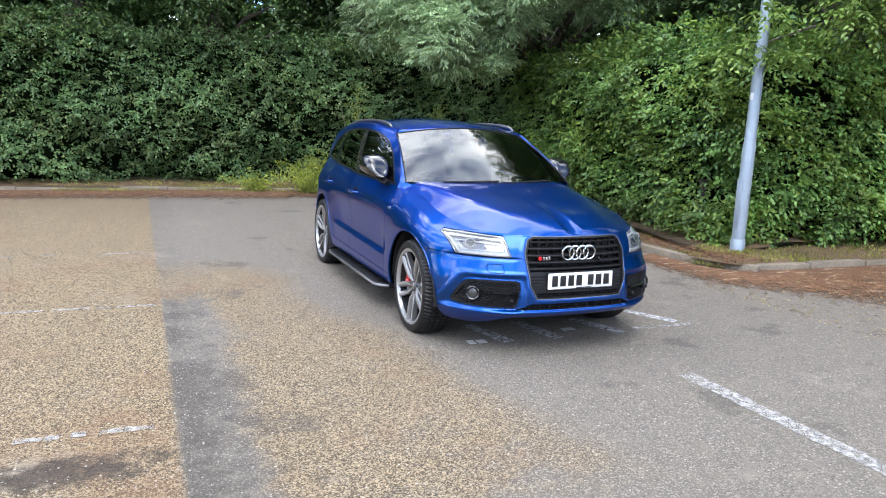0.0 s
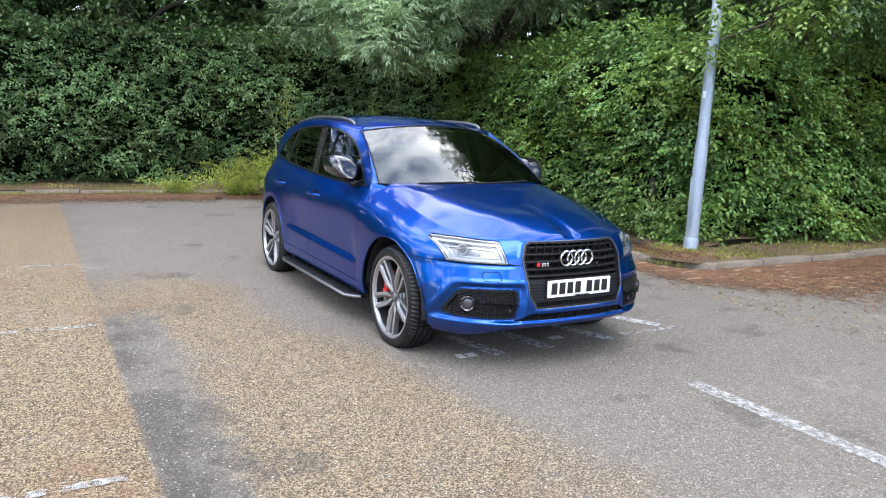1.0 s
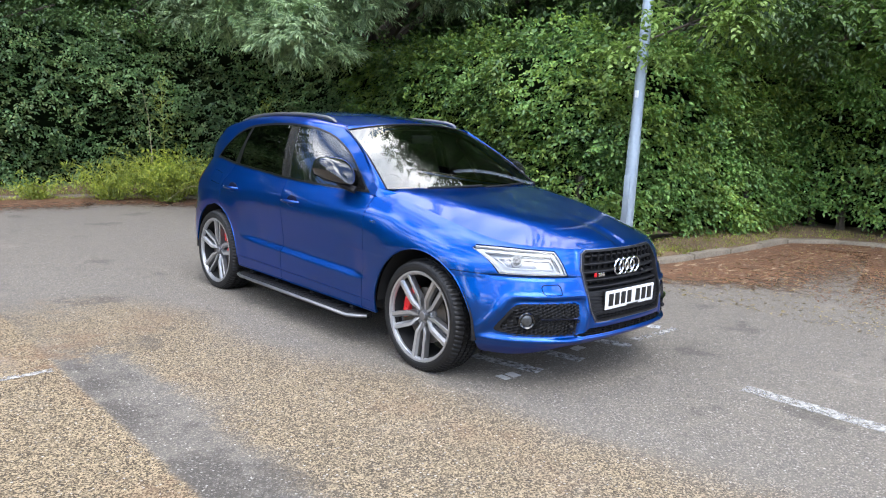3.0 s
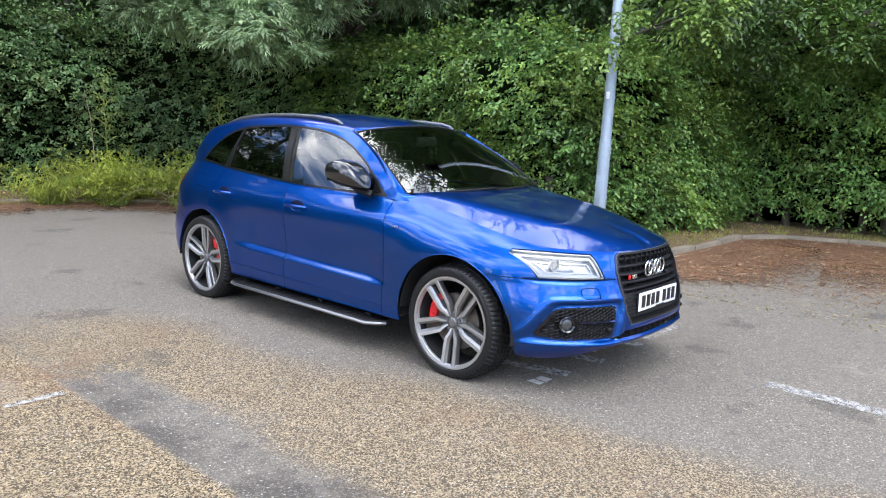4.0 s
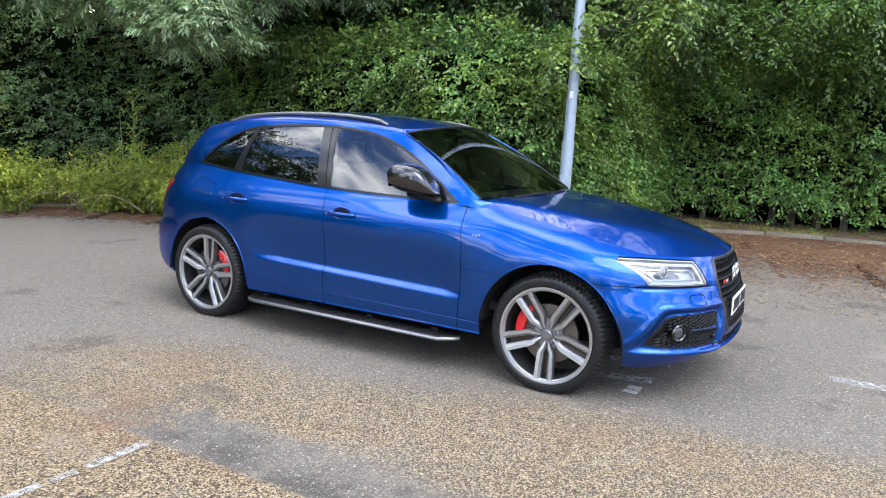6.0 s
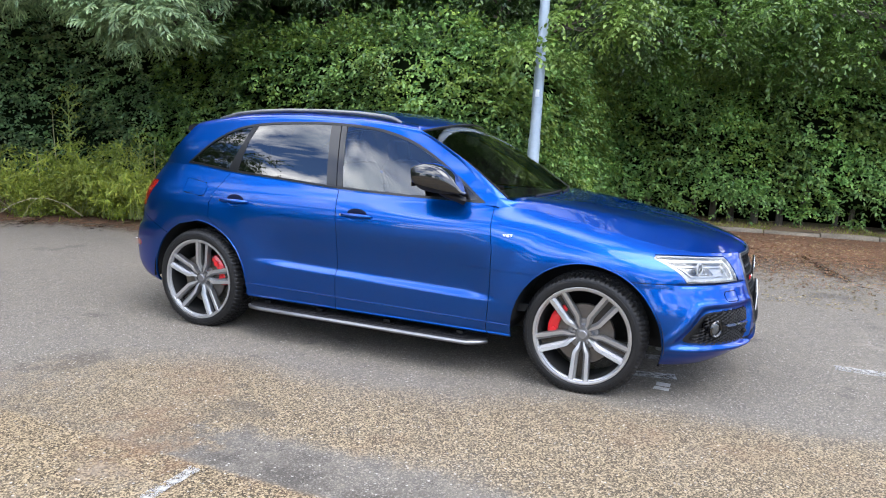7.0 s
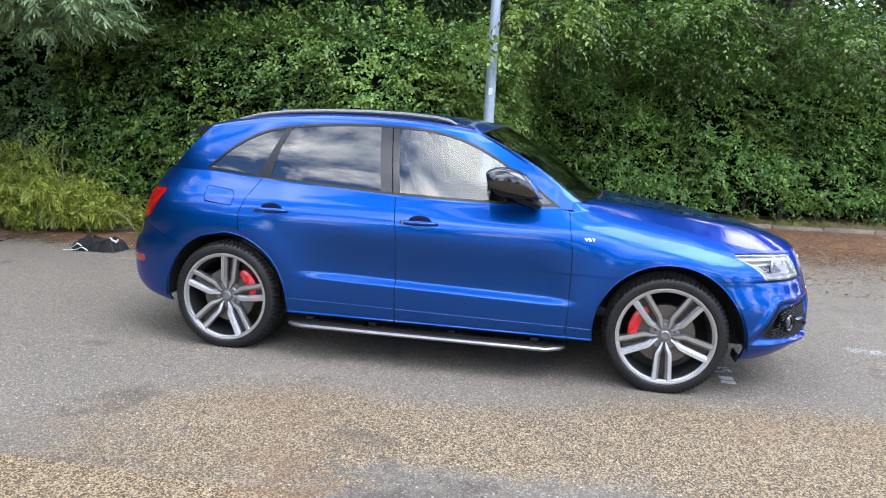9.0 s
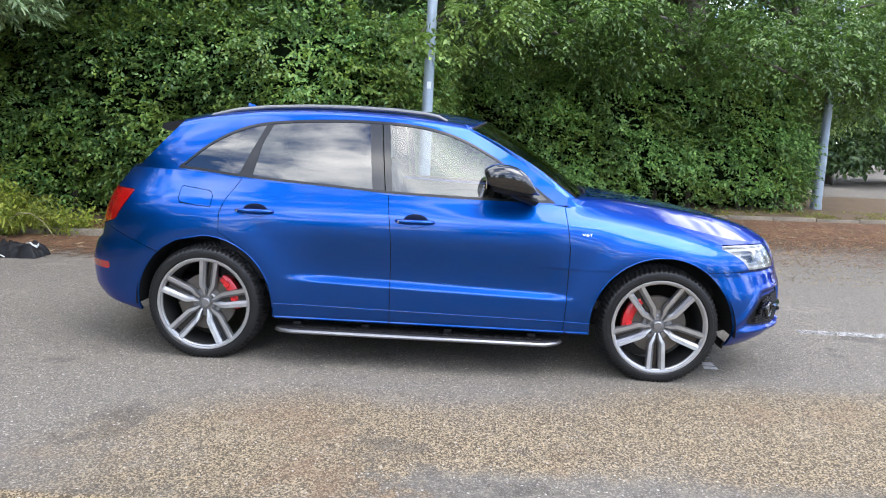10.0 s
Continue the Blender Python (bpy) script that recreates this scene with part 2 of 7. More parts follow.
def pchip(knots):
    """A smooth curve without overshoot through (x, value) knots."""
    xs, ys = np.array([k[0] for k in knots], float), np.array([k[1] for k in knots], float)
    h, d = np.diff(xs), np.diff(ys) / np.diff(xs)
    m = np.zeros(len(xs))
    m[0], m[-1] = d[0], d[-1]
    for i in range(1, len(xs) - 1):
        if d[i - 1] * d[i] > 0:
            w1, w2 = 2 * h[i] + h[i - 1], h[i] + 2 * h[i - 1]
            m[i] = (w1 + w2) / (w1 / d[i - 1] + w2 / d[i])

    def f(x):
        x = min(max(x, xs[0]), xs[-1])
        i = min(int(np.searchsorted(xs, x, side="right")) - 1, len(xs) - 2)
        t = (x - xs[i]) / h[i]
        return float((2 * t**3 - 3 * t**2 + 1) * ys[i] + (t**3 - 2 * t**2 + t) * h[i] * m[i] + (3 * t**2 - 2 * t**3) * ys[i + 1] + (t**3 - t**2) * h[i] * m[i + 1])
    return f


def smooth(a, b, x):
    t = min(max((x - a) / (b - a), 0.0), 1.0)
    return t * t * (3 - 2 * t)

# ---- ground ----
def ground_material():
    """Worn tarmac: grey with buff gravel showing through, a resurfaced buff field beyond a straight joint."""
    m = bpy.data.materials.new("worn_tarmac")
    m.use_nodes = True
    n, l = m.node_tree.nodes, m.node_tree.links
    p = n["Principled BSDF"]
    co = n.new("ShaderNodeTexCoord")
    sep = n.new("ShaderNodeSeparateXYZ")
    l.new(co.outputs["Object"], sep.inputs[0])

    def noise_at(scale, detail=4.0, rough=0.55):
        t = n.new("ShaderNodeTexNoise")
        t.inputs["Scale"].default_value, t.inputs["Detail"].default_value, t.inputs["Roughness"].default_value = scale, detail, rough
        l.new(co.outputs["Object"], t.inputs["Vector"])
        return t.outputs["Fac"]

    def math_node(op, a, b=None, c=None):
        t = n.new("ShaderNodeMath")
        t.operation = op
        for i, v in enumerate((a, b, c)):
            if v is None:
                continue
            if isinstance(v, (int, float)):
                t.inputs[i].default_value = v
            else:
                l.new(v, t.inputs[i])
        return t.outputs[0]

    def ramp(v, lo, hi, a=0.0, b=1.0):
        t = n.new("ShaderNodeMapRange")
        t.interpolation_type = "SMOOTHSTEP"
        for key, val in (("From Min", lo), ("From Max", hi), ("To Min", a), ("To Max", b)):
            t.inputs[key].default_value = val
        l.new(v, t.inputs["Value"])
        return t.outputs[0]

    def blend(f, a, b):
        t = n.new("ShaderNodeMix")
        t.data_type = "RGBA"
        l.new(f, t.inputs["Factor"])
        for key, v in (("A", a), ("B", b)):
            if isinstance(v, tuple):
                t.inputs[key].default_value = (*v, 1)
            else:
                l.new(v, t.inputs[key])
        return t.outputs["Result"]

    x, y = sep.outputs[0], sep.outputs[1]
    fine, mid, wide = noise_at(60), noise_at(7.0, 6.0, 0.65), noise_at(0.55, 5.0, 0.6)
    stones = n.new("ShaderNodeTexVoronoi")
    stones.inputs["Scale"].default_value = 140.0
    l.new(co.outputs["Object"], stones.inputs["Vector"])
    chip = n.new("ShaderNodeSeparateColor")
    l.new(stones.outputs["Color"], chip.inputs[0])
    edge_x = math_node("ADD", x, math_node("MULTIPLY", math_node("SUBTRACT", mid, 0.5), 0.06))
    edge_x = math_node("ADD", edge_x, math_node("MULTIPLY", math_node("SUBTRACT", fine, 0.5), 0.04))
    field = ramp(edge_x, -2.70, -2.655, 1.0, 0.0)
    far_end = ramp(math_node("ADD", y, math_node("MULTIPLY", mid, 1.5)), 8.4, 9.4, 1.0, 0.0)
    field = math_node("MULTIPLY", field, far_end)
    # patches where the binder has worn off
    near_x = math_node("MULTIPLY", math_node("MAXIMUM", ramp(x, -2.5, -2.15), ramp(math_node("ADD", y, mid), 0.25, 0.75)), ramp(math_node("ADD", math_node("ADD", x, math_node("MULTIPLY", y, 0.22)), math_node("MULTIPLY", mid, 0.8)), -1.45, -0.55, 1.0, 0.0))
    near_y = math_node("MULTIPLY", ramp(y, -4.8, -3.5), ramp(y, 0.5, 2.2, 1.0, 0.12))
    worn = math_node("MULTIPLY", near_x, near_y)
    worn = math_node("ADD", math_node("MULTIPLY", worn, 0.40), math_node("ADD", math_node("MULTIPLY", wide, 0.75), math_node("MULTIPLY", mid, 0.35)))
    worn = ramp(worn, 0.63, 0.97)
    blotch = noise_at(1.15, 5.0, 0.62)
    strip = math_node("MULTIPLY", ramp(x, -2.75, -2.65), ramp(math_node("ADD", x, math_node("MULTIPLY", mid, 0.9)), -2.15, -1.75, 1.0, 0.0))
    strip = math_node("MULTIPLY", strip, ramp(blotch, 0.40, 0.52, 0.25, 1.0))
    grey = blend(ramp(chip.outputs[0], 0.60, 1.0), (0.134, 0.119, 0.100), (0.300, 0.267, 0.220))
    grey = blend(ramp(mid, 0.35, 0.7, 0.0, 0.5), grey, (0.182, 0.159, 0.127))
    buff = blend(ramp(chip.outputs[0], 0.2, 0.95), (0.054, 0.040, 0.024), (0.396, 0.304, 0.184))
    buff = blend(ramp(wide, 0.35, 0.7, 0.0, 0.25), buff, (0.165, 0.124, 0.076))
    rust = math_node("MULTIPLY", ramp(noise_at(0.9, 4.0), 0.50, 0.66), ramp(mid, 0.35, 0.6))
    buff = blend(math_node("MULTIPLY", rust, 0.55), buff, (0.175, 0.098, 0.055))
    dark = blend(ramp(chip.outputs[1], 0.80, 1.0), (0.062, 0.055, 0.047), (0.22, 0.197, 0.168))
    col = blend(math_node("MULTIPLY", worn, 0.85), grey, buff)
    col = blend(math_node("MULTIPLY", strip, math_node("MULTIPLY", ramp(math_node("ADD", y, mid), 0.20, 0.75, 1.0, 0.25), 0.78)), col, dark)
    col = blend(math_node("MULTIPLY", field, 0.95), col, buff)
    # tar patches and pale scuffs of several sizes
    tar = math_node("MULTIPLY", ramp(blotch, 0.58, 0.66), math_node("SUBTRACT", 1.0, field))
    col = blend(math_node("MULTIPLY", tar, 0.55), col, dark)
    pale = math_node("MULTIPLY", ramp(noise_at(0.8, 6.0, 0.7), 0.55, 0.68), ramp(mid, 0.4, 0.6))
    col = blend(math_node("MULTIPLY", pale, 0.5), col, (0.285, 0.250, 0.200))
    # oil stain and scattered pale grit
    dx, dy = math_node("ADD", x, 3.22), math_node("ADD", y, 3.08)
    rr = math_node("SQRT", math_node("ADD", math_node("MULTIPLY", math_node("MULTIPLY", dx, dx), 0.42), math_node("MULTIPLY", math_node("MULTIPLY", dy, dy), 3.0)))
    stain = ramp(math_node("ADD", rr, math_node("MULTIPLY", math_node("SUBTRACT", mid, 0.5), 0.9)), 0.12, 0.36, 0.85, 0.0)
    col = blend(stain, col, (0.045, 0.036, 0.030))
    pebble = n.new("ShaderNodeTexVoronoi")
    pebble.inputs["Scale"].default_value = 62.0
    l.new(co.outputs["Object"], pebble.inputs["Vector"])
    lot = n.new("ShaderNodeSeparateColor")
    l.new(pebble.outputs["Color"], lot.inputs[0])
    grit = math_node("MULTIPLY", ramp(lot.outputs[0], 0.86, 0.90), ramp(pebble.outputs["Distance"], 0.28, 0.42, 1.0, 0.0))
    col = blend(math_node("MULTIPLY", grit, ramp(lot.outputs[1], 0.0, 1.0, 0.12, 0.68)), col, (0.55, 0.515, 0.455))
    pits = math_node("MULTIPLY", ramp(lot.outputs[2], 0.84, 0.90), ramp(pebble.outputs["Distance"], 0.30, 0.50, 1.0, 0.0))
    col = blend(math_node("MULTIPLY", pits, 0.35), col, (0.040, 0.034, 0.028))
    l.new(col, p.inputs["Base Color"])
    p.inputs["Roughness"].default_value = 0.9
    p.inputs["Specular IOR Level"].default_value = 0.25
    bp = n.new("ShaderNodeBump")
    bp.inputs["Strength"].default_value, bp.inputs["Distance"].default_value = 0.8, 0.007
    l.new(math_node("ADD", stones.outputs["Distance"], math_node("MULTIPLY", mid, 1.2)), bp.inputs["Height"])
    l.new(bp.outputs["Normal"], p.inputs["Normal"])
    return m


bm = bmesh.new()
bmesh.ops.create_grid(bm, x_segments=40, y_segments=40, size=300)
ground = part("ground", bm, ground_material(), None)
tagged(ground, "worn grey tarmac with buff gravel patches and a buff resurfaced field", "ground", kind="structure")

# painted lines, a few millimetres above the tarmac
def paint_line(name, label, spans, across, paint=None):
    """spans: (from, to, y or x, half width); across: along x if True."""
    holder = thing(name, label, "road marking", "bay markings", "structure")
    for a0, a1, c, h in spans:
        b = bmesh.new()
        count = max(2, int(abs(a1 - a0) / 0.05))
        rows = []
        for i in range(count + 1):
            s = a0 + (a1 - a0) * i / count
            e0, e1 = h + random.uniform(-0.012, 0.004), h + random.uniform(-0.012, 0.004)
            ends = ((s, c - e0), (s, c + e1)) if across else ((c - e0, s), (c + e1, s))
            rows.append([b.verts.new((px, py, 0.0055)) for px, py in ends])
        for r0, r1 in zip(rows, rows[1:]):
            b.faces.new((r0[0], r1[0], r1[1], r0[1]))
        bmesh.ops.recalc_face_normals(b, faces=b.faces)
        if sum(f.normal.z for f in b.faces) < 0:
            bmesh.ops.reverse_faces(b, faces=b.faces)
        part("painted_stroke", b, paint or LINE_PAINT, holder)
    return holder


def line_material(name="worn_line_paint", color=(0.37, 0.36, 0.335), lo=0.37, hi=0.62):
    m = mat(name, color, 0.75, grain=0.3, scale=60)
    n, l = m.node_tree.nodes, m.node_tree.links
    co = n.new("ShaderNodeTexCoord")
    t = n.new("ShaderNodeTexNoise")
    t.inputs["Scale"].default_value, t.inputs["Detail"].default_value, t.inputs["Roughness"].default_value = 22.0, 8.0, 0.75
    l.new(co.outputs["Object"], t.inputs["Vector"])
    r = n.new("ShaderNodeMapRange")
    r.inputs["From Min"].default_value, r.inputs["From Max"].default_value = lo, hi
    l.new(t.outputs["Fac"], r.inputs["Value"])
    l.new(r.outputs[0], n["Principled BSDF"].inputs["Alpha"])
    return m


LINE_PAINT = line_material()
paint_line("bay_line", "worn white bay line along the parked car's row", [(-2.88, -8.5, 0.505, 0.066)], False)
for y0, spans in ((-2.70, [(-2.79, -3.04), (-3.10, -3.17), (-3.22, -3.42), (-3.5, -3.9), (-4.0, -4.6)]), (-0.14, [(-2.72, -3.02), (-3.07, -3.18), (-3.22, -3.5), (-3.56, -3.9), (-4.0, -4.6), (-4.7, -5.5)]), (2.33, [(-2.75, -3.22), (-3.7, -3.85), (-4.1, -4.9)])):
    paint_line("dashed_bay_line", "worn broken white bay line on buff tarmac", [(a, b, y0 - (a + 2.75) * 0.02, 0.032) for a, b in spans], True)
paint_line("bay_cross_line", "faded white cross line with hatching under the car's front", [(-0.62, -0.56, -1.84, 0.045), (-0.545, -0.47, -1.84, 0.045), (0.25, 0.37, -1.74, 0.04)], True, line_material("thick_line_paint", (0.48, 0.48, 0.46), 0.28, 0.46))
paint_line("bay_cross_line", "worn end of the white cross line beside the car's front", [(0.85, 0.95, -1.86, 0.04), (0.97, 1.07, -1.865, 0.035), (1.12, 1.43, -1.875, 0.035)], True)


FADED = line_material("faded_line_paint", (0.50, 0.50, 0.49), 0.34, 0.62)
holder = thing("hatch_marking", "faded grey hatch strokes on the tarmac under the car's nose", "road marking", "bay markings", "structure")
for x0, y0, x1, y1, w in ((-0.42, -1.40, -0.30, -1.90, 0.055), (0.0, -1.40, 0.12, -1.92, 0.055), (0.52, -1.45, 0.70, -1.93, 0.055), (1.15, -1.35, 1.36, -1.78, 0.05)):
    b = bmesh.new()
    lift = 0.0022 if y1 < y0 - 0.1 else 0.0036
    d = Vector((x1 - x0, y1 - y0, 0)).normalized()
    s = Vector((-d.y, d.x, 0)) * w
    f = b.faces.new([b.verts.new(Vector((px, py, lift)) + s * k) for px, py, k in ((x0, y0, -1), (x1, y1, -1), (x1, y1, 1), (x0, y0, 1))])
    f.normal_update()
    if f.normal.z < 0:
        f.normal_flip()
    part("painted_stroke", b, FADED, holder)

# kerb line, from the far back round the corner bed to the open side
KERB_PATH = [(-16, 9.65), (-6, 9.55), (-2.2, 9.50), (0.3, 9.25), (1.8, 8.6), (2.8, 7.4), (3.25, 6.0), (3.36, 4.4), (3.33, 2.5), (3.30, 0.95), (3.34, 0.15), (3.55, -0.22), (4.2, -0.30), (5.8, -0.36), (7.4, -0.36), (8.0, -0.58), (8.42, -1.25), (8.75, -2.6), (9.0, -4.4), (9.2, -6.2), (9.55, -8.6), (10.1, -12.0), (10.5, -16)]


def along(path, step):
    """Points and directions every step metres along a path."""
    out, carry = [], 0.0
    for (x0, y0), (x1, y1) in zip(path, path[1:]):
        L = math.hypot(x1 - x0, y1 - y0)
        s = carry
        while s < L:
            out.append((x0 + (x1 - x0) * s / L, y0 + (y1 - y0) * s / L, (x1 - x0) / L, (y1 - y0) / L))
            s += step
        carry = s - L
    return out


# bed behind the kerb: soil with a slight rise
stations = along(KERB_PATH, 0.35)
rows = []
for x, y, dx, dy in stations:
    nx, ny = -dy, dx
    rows.append([(x + nx * d, y + ny * d, 0.075 + 0.05 * min(d, 2) + 0.03 * noise.noise((x + nx * d, y + ny * d, 3))) for d in (0.05, 0.3, 0.6, 1.0, 1.5, 2.2, 3.2, 5.0)])
verts = [p for r in rows for p in r]
faces = [[i * 8 + j, (i + 1) * 8 + j, (i + 1) * 8 + j + 1, i * 8 + j + 1] for i in range(len(rows) - 1) for j in range(7)]
bed = link("planting_bed", verts, faces, SOIL)
tagged(bed, "raised bed of soil and dead leaves behind the kerb", "ground", kind="structure")

# leaf litter lying on the tarmac along the kerb
def litter_material():
    m = mat("leaf_litter", (0.118, 0.056, 0.024), 0.95, grain=0.8, scale=30, bump=0.9, big=0.45)
    n, l = m.node_tree.nodes, m.node_tree.links
    co = n.new("ShaderNodeTexCoord")
    # pale washed-out streaks of husks
    sp, st, sr, sm = n.new("ShaderNodeMapping"), n.new("ShaderNodeTexNoise"), n.new("ShaderNodeMapRange"), n.new("ShaderNodeMix")
    sp.inputs["Scale"].default_value, sp.inputs["Rotation"].default_value = (2.2, 7.0, 1), (0, 0, radians(35))
    st.inputs["Scale"].default_value, st.inputs["Detail"].default_value, st.inputs["Roughness"].default_value = 1.6, 8.0, 0.68
    sr.inputs["From Min"].default_value, sr.inputs["From Max"].default_value, sr.inputs["To Max"].default_value = 0.56, 0.64, 0.85
    sm.data_type = "RGBA"
    sm.inputs["B"].default_value = (0.36, 0.27, 0.17, 1)
    l.new(co.outputs["Object"], sp.inputs[0]), l.new(sp.outputs[0], st.inputs["Vector"]), l.new(st.outputs["Fac"], sr.inputs["Value"])
    old = n["Principled BSDF"].inputs["Base Color"].links[0].from_socket
    l.new(sr.outputs[0], sm.inputs["Factor"]), l.new(old, sm.inputs["A"]), l.new(sm.outputs["Result"], n["Principled BSDF"].inputs["Base Color"])
    t = n.new("ShaderNodeTexNoise")
    t.inputs["Scale"].default_value, t.inputs["Detail"].default_value, t.inputs["Roughness"].default_value = 3.2, 9.0, 0.72
    mp = n.new("ShaderNodeMapping")
    mp.inputs["Scale"].default_value = (3.0, 2.0, 1)
    l.new(co.outputs["Object"], mp.inputs[0]), l.new(mp.outputs[0], t.inputs["Vector"])
    at = n.new("ShaderNodeAttribute")
    at.attribute_name = "cover"
    s = n.new("ShaderNodeMath")
    s.operation = "ADD"
    l.new(t.outputs["Fac"], s.inputs[0]), l.new(at.outputs["Fac"], s.inputs[1])
    r = n.new("ShaderNodeMapRange")
    r.inputs["From Min"].default_value, r.inputs["From Max"].default_value = 0.86, 1.10
    l.new(s.outputs[0], r.inputs["Value"])
    l.new(r.outputs[0], n["Principled BSDF"].inputs["Alpha"])
    return m


def litter(name, label, path, reach, cover=0.75):
    """A thin drift beside the kerb; reach(x, y) is how far it comes out."""
    rows = []
    for x, y, dx, dy in along(path, 0.2):
        nx, ny = dy, -dx
        w = reach(x, y)
        rows.append([(x + nx * (0.0 + w * k / 14), y + ny * (0.0 + w * k / 14), 0.005 + 0.014 * (1 - k / 14) + 0.004 * noise.noise((x * 5, y * 5, k))) for k in range(15)])
    nr = len(rows)
    faces = [[i * 15 + j, i * 15 + j + 1, (i + 1) * 15 + j + 1, (i + 1) * 15 + j] for i in range(nr - 1) for j in range(14)]
    ob = link(name, [p for r in rows for p in r], faces, LITTER)
    at = ob.data.attributes.new("cover", "FLOAT", "POINT")
    at.data.foreach_set("value", [cover - 0.62 * (j / 14) ** 1.5 for i in range(nr) for j in range(15)])
    return tagged(ob, label, "leaf litter", kind="structure")


LITTER = litter_material()
litter("leaf_litter_drift", "drift of brown fallen leaves and seed husks along the kerb", [(8.42, -1.25), (8.75, -2.6), (9.0, -4.4), (9.2, -6.2), (9.55, -8.6), (10.1, -12.0)], lambda x, y: 5.9)
litter("leaf_litter_drift", "drift of brown fallen leaves in front of the corner bed", [(3.30, 0.95), (3.34, 0.15), (3.55, -0.22), (4.2, -0.30), (5.8, -0.36), (7.4, -0.36), (8.0, -0.58), (8.42, -1.25)], lambda x, y: 0.7 + 1.7 * smooth(3.2, 4.0, x))
litter("leaf_litter_drift", "thin band of brown leaves along the far kerb", [(-16, 9.65), (-6, 9.55), (-2.2, 9.50), (0.3, 9.25), (1.8, 8.6), (2.8, 7.4), (3.25, 6.0), (3.36, 4.4), (3.33, 2.5)], lambda x, y: 2.4 if x < 0 else 1.9, 0.72)


# ---- foliage ----
rng = np.random.default_rng(7)


def unit(v):
    return v / np.maximum(np.linalg.norm(v, axis=1, keepdims=True), 1e-9)


def leaf_mesh(name, P, A, N, L, W, material, parent, label="", kind="stuff", simple=False):
    """Folded leaves at P, tips along A, faces along N; simple ones have two faces."""
    A = unit(A)
    B = unit(np.cross(N, A))
    N = np.cross(A, B)
    L, W = np.asarray(L).reshape(-1, 1), np.asarray(W).reshape(-1, 1)
    k = len(P)
    q1, q2 = P + A * L * 0.28, P + A * L * 0.66
    up, tip = N * W * 0.16, P + A * L - N * L * 0.14
    if simple:
        q1 = P + A * L * 0.45
        ring = [P, q1 + B * W * 0.5 + up, tip, q1 - B * W * 0.5 + up]
    else:
        ring = [P, q1 + B * W * 0.44 + up, q2 + B * W * 0.40 + up * 0.6, tip, q2 - B * W * 0.40 + up * 0.6, q1 - B * W * 0.44 + up]
    c = len(ring)
    V = np.stack(ring, axis=1).reshape(-1, 3)
    i = np.arange(k) * c
    T = np.stack([i + o for j in range(1, c - 1) for o in (0, j, j + 1)], axis=1).reshape(-1)
    me = bpy.data.meshes.new(name)
    me.vertices.add(k * c)
    me.vertices.foreach_set("co", V.astype(np.float32).ravel())
    me.loops.add(k * (c - 2) * 3)
    me.loops.foreach_set("vertex_index", T.astype(np.int32))
    me.polygons.add(k * (c - 2))
    me.polygons.foreach_set("loop_start", np.arange(k * (c - 2), dtype=np.int32) * 3)
    me.update(calc_edges=True)
    me.materials.append(material)
    ob = new(name, me)
    if parent is not None:
        ob.parent = parent
    return tagged(ob, label, kind=kind)


def fnoise(x, y, z):
    """Cheap smooth noise in arrays, about -1..1."""
    return (np.sin(1.7 * x + 2.3 * z + 0.7 * y + 1.3) + np.sin(2.9 * y - 1.9 * z + 0.5 * x + 4.1) + np.sin(3.7 * z + 2.1 * x - 1.1 * y) + 0.7 * np.sin(6.1 * x - 5.3 * z + 4.7 * y + 2.0) + 0.6 * np.sin(9.3 * z + 7.7 * y - 8.1 * x)) / 2.6


def shoots(O, D, U, m, step, size, wide, open_angle=0.9, droop=1.0, wild=0.25):
    """Leaves in two ranks along drooping shoots that start at O, run along D and face U."""
    k = len(O)
    D = unit(D)
    S = unit(np.cross(D, U))
    U = np.cross(S, D)
    idx = np.tile(np.arange(m), k)
    rep_ = lambda q: np.repeat(q, m, axis=0)
    t = (idx + 0.6)[:, None] * step * rep_(rng.uniform(0.75, 1.25, (k, 1)))
    sag = np.array([[0, 0, -1.0]])
    P = rep_(O) + rep_(D) * t + sag * droop * t * t
    side = np.where(idx % 2 == 0, 1.0, -1.0)[:, None]
    last = (idx == m - 1)[:, None]
    ang = np.where(last, 0.0, open_angle)
    A = rep_(D) * np.cos(ang) + rep_(S) * side * np.sin(ang) + sag * (0.25 + droop * t) + wild * rng.standard_normal((k * m, 3))
    N = rep_(U) + wild * 1.2 * rng.standard_normal((k * m, 3))
    L = size * rng.uniform(0.7, 1.2, k * m) * (1 - 0.25 * idx / m)
    return P, A, N, L, L * wide


def path_points(path, s):
    """Points, directions at the shares s of a path's length."""
    p = np.array(path, float)
    seg = np.linalg.norm(np.diff(p, axis=0), axis=1)
    cum = np.concatenate([[0], np.cumsum(seg)])
    t = s * cum[-1]
    x, y = np.interp(t, cum, p[:, 0]), np.interp(t, cum, p[:, 1])
    e = 0.15
    dx = np.interp(t + e, cum, p[:, 0]) - np.interp(t - e, cum, p[:, 0])
    dy = np.interp(t + e, cum, p[:, 1]) - np.interp(t - e, cum, p[:, 1])
    d = unit(np.stack([dx, dy], axis=1))
    return x, y, d[:, 0], d[:, 1], cum[-1]


